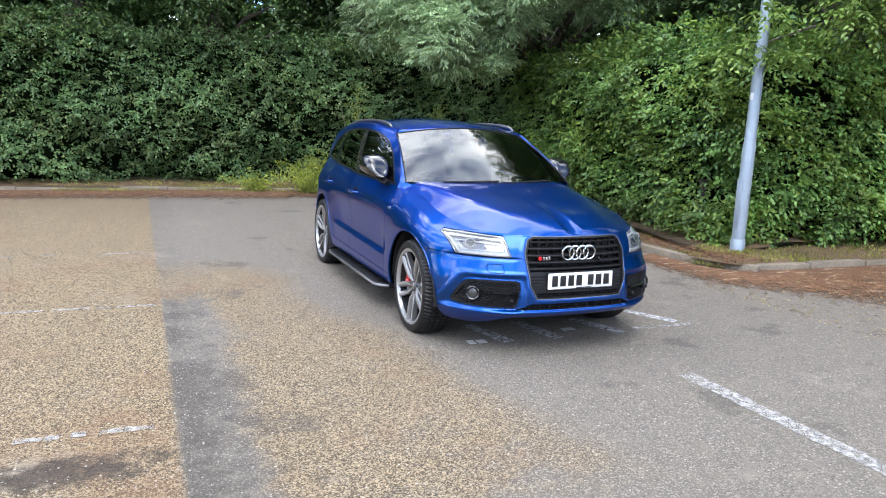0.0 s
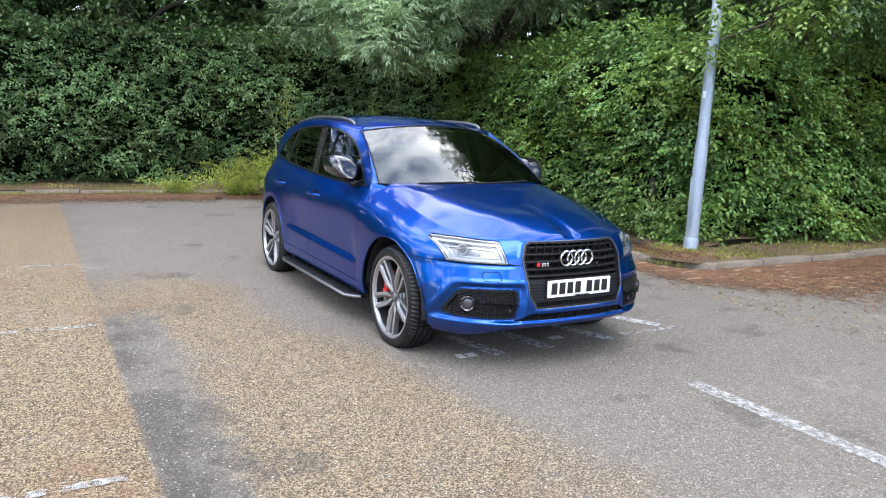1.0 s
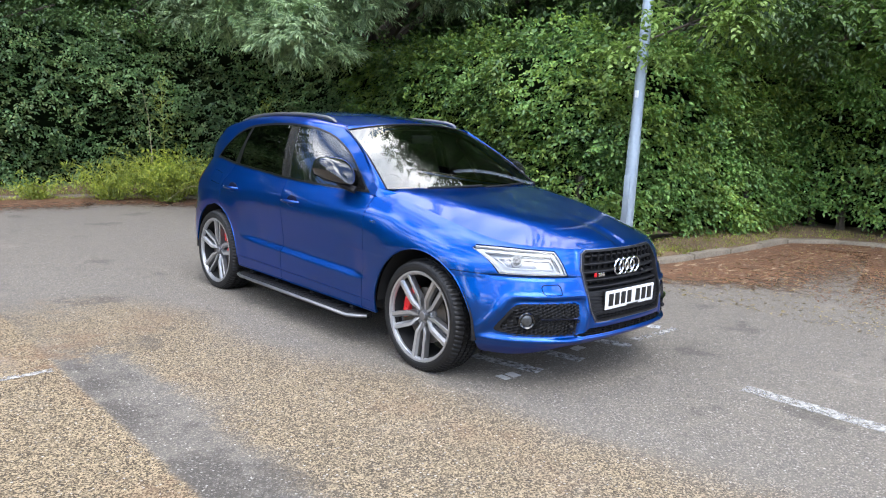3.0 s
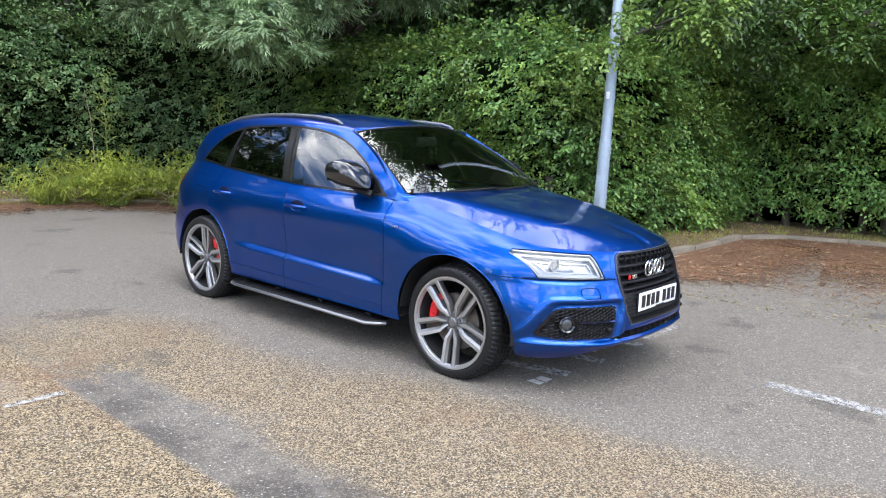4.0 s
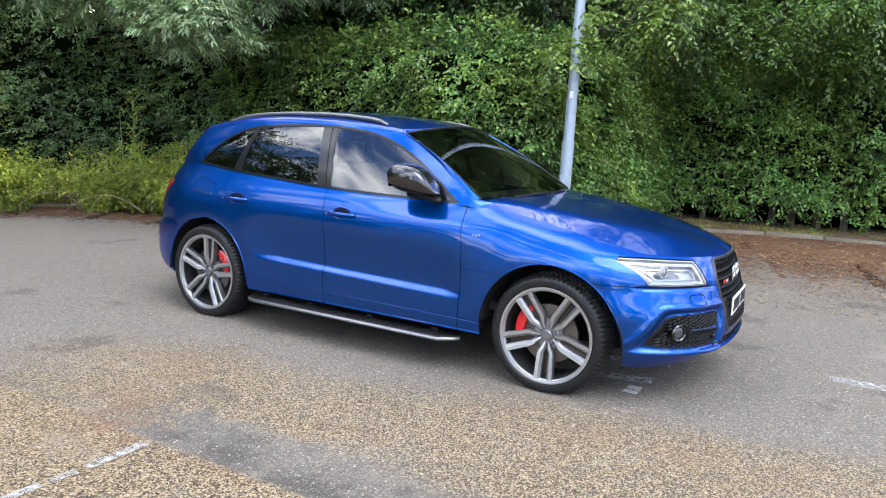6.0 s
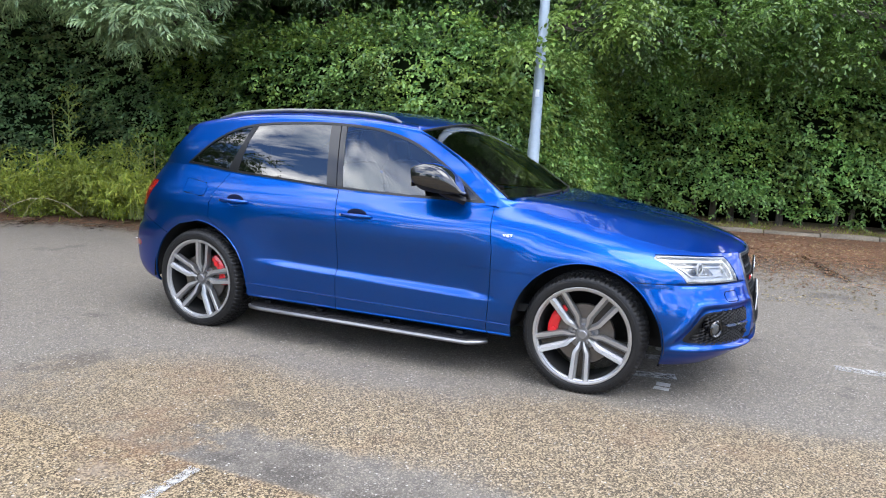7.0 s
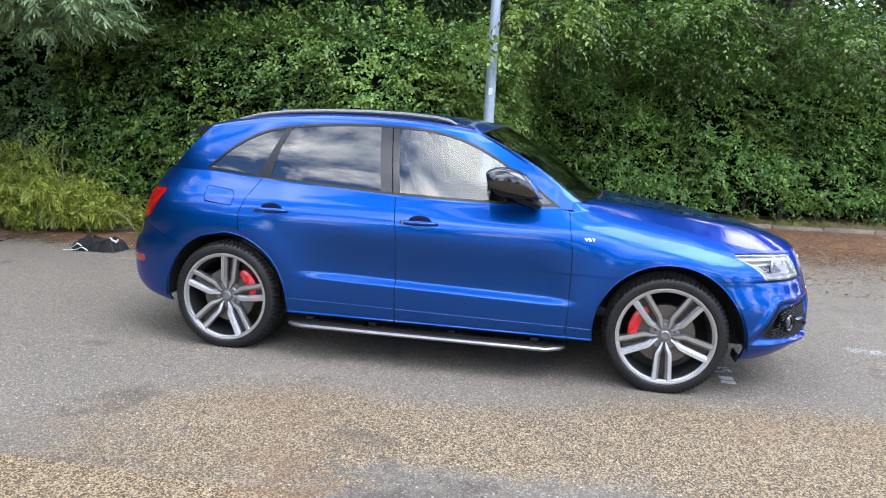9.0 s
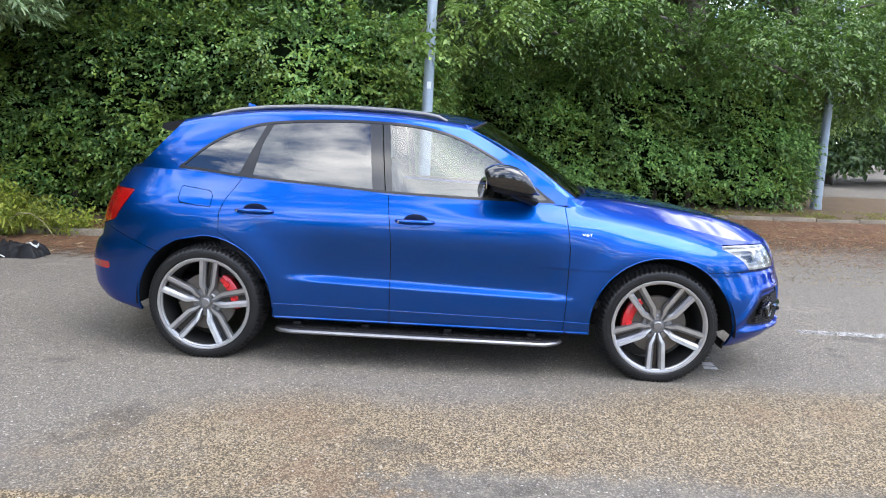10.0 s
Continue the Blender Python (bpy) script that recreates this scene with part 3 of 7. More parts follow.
def hedge(name, label, path, height, density, bottom=0.35, size=0.075, bulge=0.28, material=None, yellow=0.15, trunks=0.55, deep=0.9, gap=-0.42, fill=0.16, pale=None):
    """A clipped hedge: stems, a near-black sheet for the shade inside, and a thick coat of leaves on its face and top.
    The face is on the path's right side.
    """
    h = thing(name, label, "hedge", "hedges")
    length = path_points(path, np.array([0.0]))[4]

    def surface(s, z):
        x, y, dx, dy, _ = path_points(path, s)
        nx, ny = dy, -dx
        out = bulge * fnoise(x * 0.9, y * 0.9, z * 1.1) + 0.08 * fnoise(x * 4, y * 4, z * 4)
        out = out - 0.30 * np.clip((z - height * 0.80) / (height * 0.2), 0, 1) ** 2 - 0.18 * np.clip((bottom + 0.4 - z) / 0.5, 0, 1)
        return x, y, nx, ny, out

    per = 7
    count = int(length * (height - bottom) * density * 2.1 / per)
    s = rng.random(count)
    z = bottom + (height - bottom) * rng.random(count) + 0.12 * rng.standard_normal(count)
    x, y, nx, ny, out = surface(s, z)
    keep = (fnoise(x * 1.6 + 3, y * 1.6, z * 1.7) > gap) | (rng.random(count) < fill)
    d = out - 0.10 - rng.exponential(0.12, count) + 0.05 * rng.standard_normal(count)
    O = np.stack([x + nx * d, y + ny * d, z], axis=1)[keep]
    c = len(O)
    side = rng.standard_normal(count)
    D = np.stack([nx * 0.75 - ny * 0.8 * side, ny * 0.75 + nx * 0.8 * side, 0.05 + 0.35 * rng.standard_normal(count)], axis=1)[keep]
    U = np.stack([nx * 0.45, ny * 0.45, np.full(count, 0.9)], axis=1)[keep] + 0.25 * rng.standard_normal((c, 3))
    P, A, N, L, W = shoots(O, D, U, per, size * 0.48, size, 0.60, 0.9, 0.9, 0.28)
    # top coat
    ct = int(length * deep * density * 0.6)
    st, dt = rng.random(ct), -rng.random(ct) * deep
    xt, yt, dxt, dyt, _ = path_points(path, st)
    zt = height + 0.22 * fnoise(xt * 1.5, yt * 1.5, dt) + 0.10 * rng.standard_normal(ct)
    P = np.concatenate([P, np.stack([xt + dyt * dt, yt - dxt * dt, zt], axis=1)])
    N = np.concatenate([N, np.array([[0, 0, 1.0]]) + 0.6 * rng.standard_normal((ct, 3))])
    A = np.concatenate([A, np.stack([dyt, -dxt, np.full(ct, 0.3)], axis=1) + 0.7 * rng.standard_normal((ct, 3))])
    k = len(P)
    L = np.concatenate([L, size * rng.uniform(0.65, 1.25, ct)])
    sel = fnoise(P[:, 0] * 1.2 + 9, P[:, 1] * 1.2, P[:, 2] * 1.5) + 0.8 * rng.standard_normal(k) > np.quantile(fnoise(P[:, 0] * 1.2 + 9, P[:, 1] * 1.2, P[:, 2] * 1.5) + 0.8 * rng.standard_normal(k), 1 - yellow)
    leaf_mesh("leaves", P[~sel], A[~sel], N[~sel], L[~sel], L[~sel] * 0.62, material or LEAF_HEDGE, h)
    leaf_mesh("pale_leaves", P[sel], A[sel], N[sel], L[sel], L[sel] * 0.62, pale or LEAF_YELLOW, h)
    # near-black closed sheet: the shade inside the hedge put into colour
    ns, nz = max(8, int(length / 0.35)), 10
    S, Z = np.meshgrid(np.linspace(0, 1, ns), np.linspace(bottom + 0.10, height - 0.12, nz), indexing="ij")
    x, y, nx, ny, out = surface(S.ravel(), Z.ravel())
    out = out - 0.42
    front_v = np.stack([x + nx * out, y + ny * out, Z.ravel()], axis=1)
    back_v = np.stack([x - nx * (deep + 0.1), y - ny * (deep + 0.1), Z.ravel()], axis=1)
    # the sheet's back drops to the ground to darken the space behind the stems
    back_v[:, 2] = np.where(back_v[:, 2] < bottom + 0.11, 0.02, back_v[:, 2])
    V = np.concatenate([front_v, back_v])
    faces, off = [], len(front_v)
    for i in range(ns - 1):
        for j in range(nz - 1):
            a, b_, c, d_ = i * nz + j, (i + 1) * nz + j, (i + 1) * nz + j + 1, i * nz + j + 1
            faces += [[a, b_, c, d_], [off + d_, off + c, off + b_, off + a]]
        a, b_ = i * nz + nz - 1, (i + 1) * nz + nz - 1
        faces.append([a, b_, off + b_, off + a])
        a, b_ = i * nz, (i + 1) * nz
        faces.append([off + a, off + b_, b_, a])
    link("shade_core", V, faces, CORE, h)
    if trunks > 0:
        for x, y, dx, dy in along(path, trunks):
            o = 0.45 + random.uniform(-0.12, 0.12)
            x, y = x - dy * o + dx * random.uniform(-0.15, 0.15), y + dx * o + dy * random.uniform(-0.15, 0.15)
            lean = random.uniform(-0.08, 0.08)
            r = random.uniform(0.035, 0.075)
            part("stem", rod([(x, y, 0.0), (x + lean * 0.3, y, 0.25), (x + lean, y + lean, 0.95)], [r * 1.35, r, r * 0.8], 8), BARK, h)
    return h


def clumps(P0, radius, per, size, narrow, droop, flat=0.6):
    """Leaves in clumps round the points P0."""
    k = len(P0)
    dirs = unit(rng.standard_normal((k * per, 3)))
    rad = np.repeat(radius, per) * rng.random(k * per) ** 0.45
    off = dirs * rad[:, None] * np.array([1, 1, flat])
    P = np.repeat(P0, per, axis=0) + off
    N = unit(off + np.array([0, 0, 0.35])) + 0.45 * rng.standard_normal((k * per, 3))
    A = unit(off) * 0.7 + np.array([0, 0, -droop]) + 0.55 * rng.standard_normal((k * per, 3))
    L = size * rng.uniform(0.6, 1.3, k * per)
    return P, A, N, L, L * narrow


def tree(name, label, at, height, spread, low, count, per, material, size=0.11, narrow=0.55, droop=0.5, reach=None, radius=0.6, limbs=True, ranks=0, step=0.0):
    """A tapered trunk with limbs, and a crown of leaf clumps at the limbs' ends."""
    t = thing(name, label, "tree", "trees")
    x0, y0 = at
    top = Vector((x0 + random.uniform(-0.4, 0.4), y0 + random.uniform(-0.4, 0.4), height * 0.8))
    base = Vector((x0, y0, 0))
    trunk_pts = [base + (top - base) * k / 6 + Vector((0.12 * math.sin(k * 2 + x0), 0.12 * math.cos(k * 1.7 + y0), 0)) for k in range(7)]
    r0 = 0.028 * height
    part("trunk", rod(trunk_pts, [r0 * (1.25 - 0.17 * k) for k in range(7)], 12), BARK, t)
    centres = []
    for k in range(count):
        a, q = rng.uniform(0, 2 * math.pi), rng.random() ** 0.55
        zz = low + (height - low) * rng.random() ** 1.15
        env = spread * math.sqrt(max(0.15, 1 - ((zz - (low + height) * 0.45) / ((height - low) * 0.62)) ** 2))
        centres.append((x0 + math.cos(a) * env * q, y0 + math.sin(a) * env * q, zz))
    centres += list(reach or [])
    C = np.array(centres)
    for k in range(0, len(C), 5 if not reach else 4) if limbs else ():
        c = Vector(C[k])
        h0 = min(max(c.z - 0.5 * (c.xy - Vector(at)).length, 0.25 * height), 0.78 * height)
        st = base.lerp(top, h0 / top.z)
        midp = st.lerp(c, 0.5) + Vector((0, 0, 0.25))
        part("limb", rod([st, midp, c], [r0 * 0.38, r0 * 0.2, 0.012], 6), BARK, t)
    rad = radius * rng.uniform(0.6, 1.25, len(C))
    if ranks:
        q = max(4, per // ranks)
        dirs = unit(rng.standard_normal((len(C) * q, 3)) + np.array([[0, 0, 0.1]]))
        O = np.repeat(C, q, axis=0) + dirs * (np.repeat(rad, q) * rng.random(len(C) * q) ** 0.6)[:, None] * np.array([1, 1, 0.55])
        D = dirs * np.array([1, 1, 0.45]) + 0.3 * rng.standard_normal(O.shape)
        U = np.array([[0, 0, 1.0]]) + 0.35 * dirs + 0.2 * rng.standard_normal(O.shape)
        leaf_mesh("crown", *shoots(O, D, U, ranks, step or size * 0.42, size, narrow, 0.75 if narrow < 0.4 else 0.9, droop * 1.6, 0.16 if narrow < 0.4 else 0.25), material, t, simple=size > 0.112 and narrow > 0.4)
    else:
        P, A, N, L, W = clumps(C, rad, per, size, narrow, droop)
        leaf_mesh("crown", P, A, N, L, W, material, t, simple=True)
    return t


hedge("hedge", "tall dense green hedge along the back of the car park", [(-17, 10.25), (-6, 10.2), (-2, 10.25), (0.8, 10.2), (2.4, 9.7), (3.6, 8.3), (4.1, 6.6)], 3.3, 640, size=0.080, bulge=0.46, yellow=0.22, bottom=0.05, trunks=0, gap=-0.62, fill=0.34, material=LEAF_BACK, pale=LEAF_BACK_PALE)
hedge("hedge", "clipped green hedge behind the parked car", [(4.12, 6.9), (4.12, 4.4), (4.02, 2.4), (4.05, 1.3), (4.40, 0.75)], 2.85, 1050, size=0.076, bulge=0.20, yellow=0.42, bottom=0.22, gap=-0.62, fill=0.28, material=LEAF_HEDGE)
hedge("hedge", "short return of the clipped hedge behind the lamp post", [(4.15, 0.95), (4.6, 0.55), (6.0, 0.35), (7.4, 0.25), (9.3, 0.2)], 2.8, 950, size=0.082, bulge=0.20, material=LEAF_HEDGE_LIT, yellow=0.45, bottom=0.10, gap=-0.58, fill=0.26)
hedge("hedge", "clipped green hedge with bare stems showing at its foot", [(8.6, 1.2), (8.95, -1.5), (9.25, -3.2), (9.7, -5.4), (10.0, -6.7), (10.4, -7.28), (11.3, -7.42)], 2.75, 850, size=0.088, bulge=0.18, material=LEAF_HEDGE_LIT, yellow=0.30, bottom=0.36, trunks=0.42, gap=-0.58, fill=0.24)

for at, hgt, spr, low, cnt in (((-15, 12.6), 5.6, 3.0, 2.0, 70), ((-11.2, 12.4), 7.0, 3.0, 2.0, 90), ((-7.6, 12.5), 8.5, 3.0, 2.3, 110), ((-4.2, 12.3), 10, 2.9, 2.5, 100), ((-0.9, 12.4), 10, 2.9, 2.3, 85), ((2.3, 12.2), 10, 2.9, 2.4, 90), ((5.4, 10.2), 11.5, 3.2, 2.4, 95), ((7.3, 5.6), 11.6, 3.0, 2.4, 120), ((7.6, 3.0), 11.6, 3.0, 2.5, 125)):
    tree("tree", "broad green tree standing behind the hedge", at, hgt, spr, low, cnt, 310, LEAF_TREE, size=0.125, radius=0.8, ranks=8)
for at in ((-14, 18), (-7, 18.5), (0, 18), (7, 17), (13, 12), (14, 6), (16, 0.5), (17.5, -4.5)):
    tree("background_tree", "dark green tree further back behind the hedge", at, 12.0 if at[0] > 5 else 9.5 if at[0] > -3 else 7.0, 3.6, 0.8, 90, 240, LEAF_TREE, size=0.28, radius=1.2, limbs=False)
for at in ((-3.6, 15.4), (3.4, 15.6)):
    tree("background_tree", "dark green tree further back behind the hedge", at, 9.0, 3.4, 1.5, 100, 200, LEAF_TREE, size=0.30, radius=1.1)
for at in ((9.8, 4.2), (9.6, 8.0), (13.0, 2.6), (14.5, -1.8), (12.6, 0.4)):
    tree("background_tree", "tall dark green tree rising behind the hedges", at, 13.5, 3.3, 2.2, 130, 200, LEAF_TREE, size=0.30, radius=1.1)
wl_reach = [(1.5 + 1.6 * rng.random(), 4.3 + 1.8 * rng.random(), 2.55 + 1.2 * rng.random()) for _ in range(22)] + [(1.2 + 1.8 * rng.random(), 6.0 + 2.0 * rng.random(), 2.95 + 1.1 * rng.random()) for _ in range(18)] + [(2.6 + 2.2 * rng.random(), 3.6 + 2.4 * rng.random(), 3.35 + 1.1 * rng.random()) for _ in range(18)]
tree("tree", "tree with drooping narrow grey-green leaves over the car's rear", (5.3, 7.4), 10.5, 4.0, 3.5, 85, 700, LEAF_WILLOW, size=0.120, narrow=0.27, droop=0.30, reach=wl_reach, radius=0.42, ranks=9, step=0.024)
br_reach = [(5.2 + 2.2 * rng.random(), -0.6 + 1.0 * rng.random(), 2.95 + 0.9 * rng.random()) for _ in range(12)]
tree("tree", "young hornbeam with branches reaching round the lamp post", (7.4, 2.0), 9.0, 2.2, 2.5, 75, 230, LEAF_TREE, size=0.105, droop=0.8, reach=br_reach, radius=0.45, ranks=8)
sp_reach = [(4.45 + 0.8 * rng.random(), -0.65 + 0.6 * rng.random(), 2.40 + 1.2 * rng.random()) for _ in range(10)] + [(4.02, 0.36, 2.66), (4.05, 0.20, 2.98), (3.85, 0.62, 2.52), (4.25, 0.05, 2.50)]
sprigs = thing("hornbeam_branch", "bright young hornbeam branch hanging beside the lamp post", "branch")
for c in sp_reach[::3]:
    part("twig", rod([(6.2, 1.2, 2.9), (5.4, 0.5, 3.05), c], [0.03, 0.018, 0.006], 6), BARK, sprigs)
C = np.array(sp_reach)
dirs = unit(rng.standard_normal((len(C) * 16, 3)))
O = np.repeat(C, 16, axis=0) + dirs * np.array([0.24, 0.24, 0.13]) * rng.random((len(C) * 16, 1)) * np.repeat(np.where(np.arange(len(C)) < 10, 1.0, 0.45), 16)[:, None]
leaf_mesh("crown", *shoots(O, dirs * np.array([1, 1, 0.4]) + np.array([[-0.3, -0.3, 0]]), np.array([[0, 0, 1.0]]) + 0.3 * dirs, 8, 0.042, 0.095, 0.58, 0.9, 1.3, 0.22), LEAF_SPRIG, sprigs)
for at, hgt, spr, low, cnt, rch in (((11.2, -1.2), 14.0, 3.2, 2.4, 140, [(7.3 + 2.4 * rng.random(), -2.8 + 3.4 * rng.random(), 2.65 + 1.3 * rng.random()) for _ in range(26)]), ((11.8, -4.8), 14.0, 3.3, 2.4, 140, [(7.6 + 2.4 * rng.random(), -6.5 + 4.2 * rng.random(), 2.65 + 1.3 * rng.random()) for _ in range(30)]), ((13.6, -8.3), 8, 2.8, 2.3, 70, [(9.2 + 2.8 * rng.random(), -9.6 + 3.6 * rng.random(), 2.75 + 1.5 * rng.random()) for _ in range(56)])):
    tree("tree", "hornbeam with layered branches hanging over the hedge", at, hgt, spr, low, cnt, 240, LEAF_HORNBEAM, size=0.11, droop=0.5, reach=rch, radius=0.6, ranks=8)
tree("tree", "yellow-green shrubby tree beyond the second lamp post", (16.6, -9.7), 6.5, 3.0, 2.0, 70, 260, LEAF_SPRIG, size=0.13, droop=0.7, radius=0.7, ranks=8)
for at in ((26, -15), (29, -20), (33, -11), (24, -8)):
    tree("background_tree", "green tree beyond the open end of the car park", at, 7.5, 3.6, 1.0, 70, 240, LEAF_TREE, size=0.26, radius=1.2, limbs=False)
# far side of the next car park, and the trees across the car park behind the walk
for x, y, hgt in ((44, -22, 8), (50, -28, 9), (54, -36, 9), (60, -44, 8), (40, -14, 8), (58, -53, 9)):
    tree("distant_tree", "far tree at the edge of the next car park", (x, y), hgt, 4.0, 0.8, 55, 110, LEAF_TREE, size=0.36, radius=1.3, limbs=False)
for k in range(12):
    a = radians(150 + 17 * k)
    tree("distant_tree", "far tree across the car park", (38 * math.cos(a), 38 * math.sin(a)), 6.5 + 3.0 * random.random(), 4.2, 0.6, 46, 150, LEAF_TREE, size=0.40, radius=1.3, limbs=False)


def lamp_post(label, x, y, lean, height, bands, thick=1.0):
    p = thing("lamp_post", label, "lamp post", "lamp posts")
    fx = lambda z: (x + lean[0] * z, y + lean[1] * z, z)
    part("shaft", rod([fx(0.0), fx(1.45), fx(1.50), fx(height)], [q * thick for q in (0.082, 0.078, 0.070, 0.052)], 24), GALV, p)
    part("base_sleeve", rod([fx(0.02), fx(0.26), fx(0.27)], [q * thick for q in (0.090, 0.090, 0.084)], 24), GALV, p)
    if bands:
        part("access_door", box(0.012, 0.085, 0.62, Matrix.Translation(Vector(fx(0.72)) + Vector((-0.076, 0.0, 0))), 0.004), GALV, p)
        part("number_tag", box(0.006, 0.05, 0.09, Matrix.Translation(Vector(fx(2.05)) + Vector((-0.066, -0.01, 0))), 0.002), PLATE_WHITE, p, "small white tag")
    top = Vector(fx(height))
    part("lantern", box(0.62, 0.24, 0.12, Matrix.Translation(top + Vector((-0.25, 0, 0.05))), 0.04, 3), SATIN_BLACK, p)
    return p


lamp_post("grey galvanised steel lamp post in the corner bed", 4.215, 0.455, (0.007, -0.011), 6.0, True)
lamp_post("grey galvanised steel lamp post beside the hedge's end", 10.95, -7.75, (0.0, 0.0), 6.0, False, 1.35)
lamp_post("far thin grey lamp post in the next car park", 38.0, -24.4, (0.0, 0.0), 6.5, False)

# ---- car: base surfaces ----
# Car frame: front towards -y, right side towards -x, ground at z = 0.
HUB_F, HUB_R, HUB_Z = -1.393, 1.427, 0.347
HUB_X = {HUB_F: 0.806, HUB_R: 0.824}
TYRE_R = 0.367
ARCH_R = 0.433
CAR_LOW = pchip([(-2.36, 0.300), (-2.24, 0.290), (-2.12, 0.240), (-1.97, 0.212), (-1.80, 0.222), (-0.95, 0.285), (0.0, 0.285), (0.98, 0.285), (1.86, 0.27), (2.05, 0.30), (2.4, 0.34)])
CAR_HIGH = pchip([(-2.30, 0.850), (-2.20, 0.852), (-2.05, 0.862), (-1.90, 0.873), (-1.70, 0.912), (-1.45, 0.966), (-1.20, 1.014), (-0.95, 1.050), (-0.78, 1.056), (-0.60, 1.056), (-0.26, 1.058), (0.29, 1.074), (0.75, 1.101), (1.24, 1.133), (1.60, 1.165), (2.0, 1.17), (2.4, 1.17)])
DOOR_W = pchip([(0.18, 0.850), (0.25, 0.915), (0.31, 0.938), (0.45, 0.946), (0.60, 0.948), (0.80, 0.949), (0.88, 0.946), (0.94, 0.935), (1.00, 0.912), (1.06, 0.880), (1.12, 0.850), (1.20, 0.815)])
NOSE = pchip([(0.18, -2.14), (0.24, -2.225), (0.30, -2.290), (0.36, -2.325), (0.44, -2.330), (0.52, -2.320), (0.62, -2.304), (0.72, -2.280), (0.80, -2.250), (0.855, -2.222), (0.90, -2.18)])
TAIL = pchip([(0.25, 2.10), (0.32, 2.28), (0.42, 2.345), (0.55, 2.355), (0.66, 2.33), (0.72, 2.285), (0.84, 2.26), (0.95, 2.225), (1.05, 2.17), (1.17, 2.08)])
HOOD_X = pchip([(-2.1, 0.83), (-1.8, 0.800), (-1.5, 0.775), (-1.2, 0.758), (-0.95, 0.768), (-0.75, 0.808), (-0.5, 0.85)])
CORNER_F, CORNER_R = -1.30, 1.45
# squareness of the front corners in plan, fuller low down
NOSE_N = pchip([(0.18, 2.6), (0.30, 2.85), (0.50, 2.85), (0.70, 2.5), (0.90, 2.45)])


def body_w(y, z):
    """Half width of the lower body."""
    w = DOOR_W(z)
    crease = 0.485 + (y + 0.77) * 0.026
    d = 0.030 * smooth(-0.90, -0.66, y) * (1 - smooth(0.62, 0.97, y))
    w -= d * smooth(-0.004, 0.042, z - crease) * (1 - smooth(0.05, 0.36, z - crease) * 0.95)
    if y < -0.55:
        zh = CAR_HIGH(y)
        q = min(max((z - 0.68) / (zh - 0.68), 0.0), 1.0)
        top = 0.950 - (0.950 - HOOD_X(y)) * q ** (3.1 + 0.9 * smooth(-1.6, -0.9, y))
        low = min(w, 0.950)
        wf = top if z > 0.68 else low
        t = smooth(-0.55, -1.15, y)
        w = w * (1 - t) + wf * t
    w -= 0.040 * smooth(0.30, -0.70, y) * smooth(0.92, 1.05, z) * (1 - smooth(-0.65, -1.2, y))
    for hub in (HUB_F, HUB_R):
        r = math.hypot(y - hub, z - HUB_Z)
        w += 0.009 * (1 - smooth(ARCH_R + 0.02, ARCH_R + 0.20, r)) * smooth(0.25, 0.45, z)
    if y > 0.9:
        w -= 0.035 * smooth(0.9, 2.2, y)
    return w


def outline(points):
    """A function that is above 0 inside a convex outline, about the distance to its edge. Points run anticlockwise."""
    sides = []
    for (x0, y0), (x1, y1) in zip(points, points[1:] + points[:1]):
        L = math.hypot(x1 - x0, y1 - y0)
        sides.append((-(y1 - y0) / L, (x1 - x0) / L, x0, y0))
    return lambda x, y: min(nx * (x - x0) + ny * (y - y0) for nx, ny, x0, y0 in sides)


def rounded(points, k=60.0):
    """The same with softened corners."""
    sides = []
    for (x0, y0), (x1, y1) in zip(points, points[1:] + points[:1]):
        L = math.hypot(x1 - x0, y1 - y0)
        sides.append((-(y1 - y0) / L, (x1 - x0) / L, x0, y0))

    def f(x, y):
        ds = [nx * (x - x0) + ny * (y - y0) for nx, ny, x0, y0 in sides]
        m = min(ds)
        return m - math.log(sum(math.exp(-k * (d - m)) for d in ds)) / k

    return f


# outlines of the openings in the front: lamp, grille, corner intake, lower intake
lamp_f = outline([(0.488, 0.702), (0.800, 0.706), (0.838, 0.856), (0.70, 0.853), (0.514, 0.842)])
grille_f = outline([(-0.335, 0.425), (0.335, 0.425), (0.385, 0.52), (0.405, 0.74), (0.372, 0.825), (0.33, 0.846), (-0.33, 0.846), (-0.372, 0.825), (-0.405, 0.74), (-0.385, 0.52)])
intake_f = rounded([(0.458, 0.363), (0.842, 0.367), (0.764, 0.547), (0.432, 0.550)])
slot_f = outline([(-0.47, 0.350), (0.47, 0.350), (0.37, 0.394), (-0.37, 0.394)])


def nose_relief(x, z):
    """How far the front stands out: rims round the openings and the lower lip."""
    h = 0.0
    if x > 0.3:
        d = intake_f(x, z)
        h += 0.007 * math.exp(-(((d + 0.046) / 0.013) ** 2)) - 0.020 * smooth(-0.038, -0.010, d)
    h += 0.006 * math.exp(-(((grille_f(x, z) + 0.012) / 0.012) ** 2))
    h += 0.022 * smooth(0.290, 0.322, z) * (1 - smooth(0.336, 0.350, z)) * (1 - smooth(0.50, 0.72, x))
    h -= 0.010 * math.exp(-(((z - 0.692) / 0.010) ** 2)) * smooth(0.42, 0.5, x) * (1 - smooth(0.80, 0.86, x))
    return h


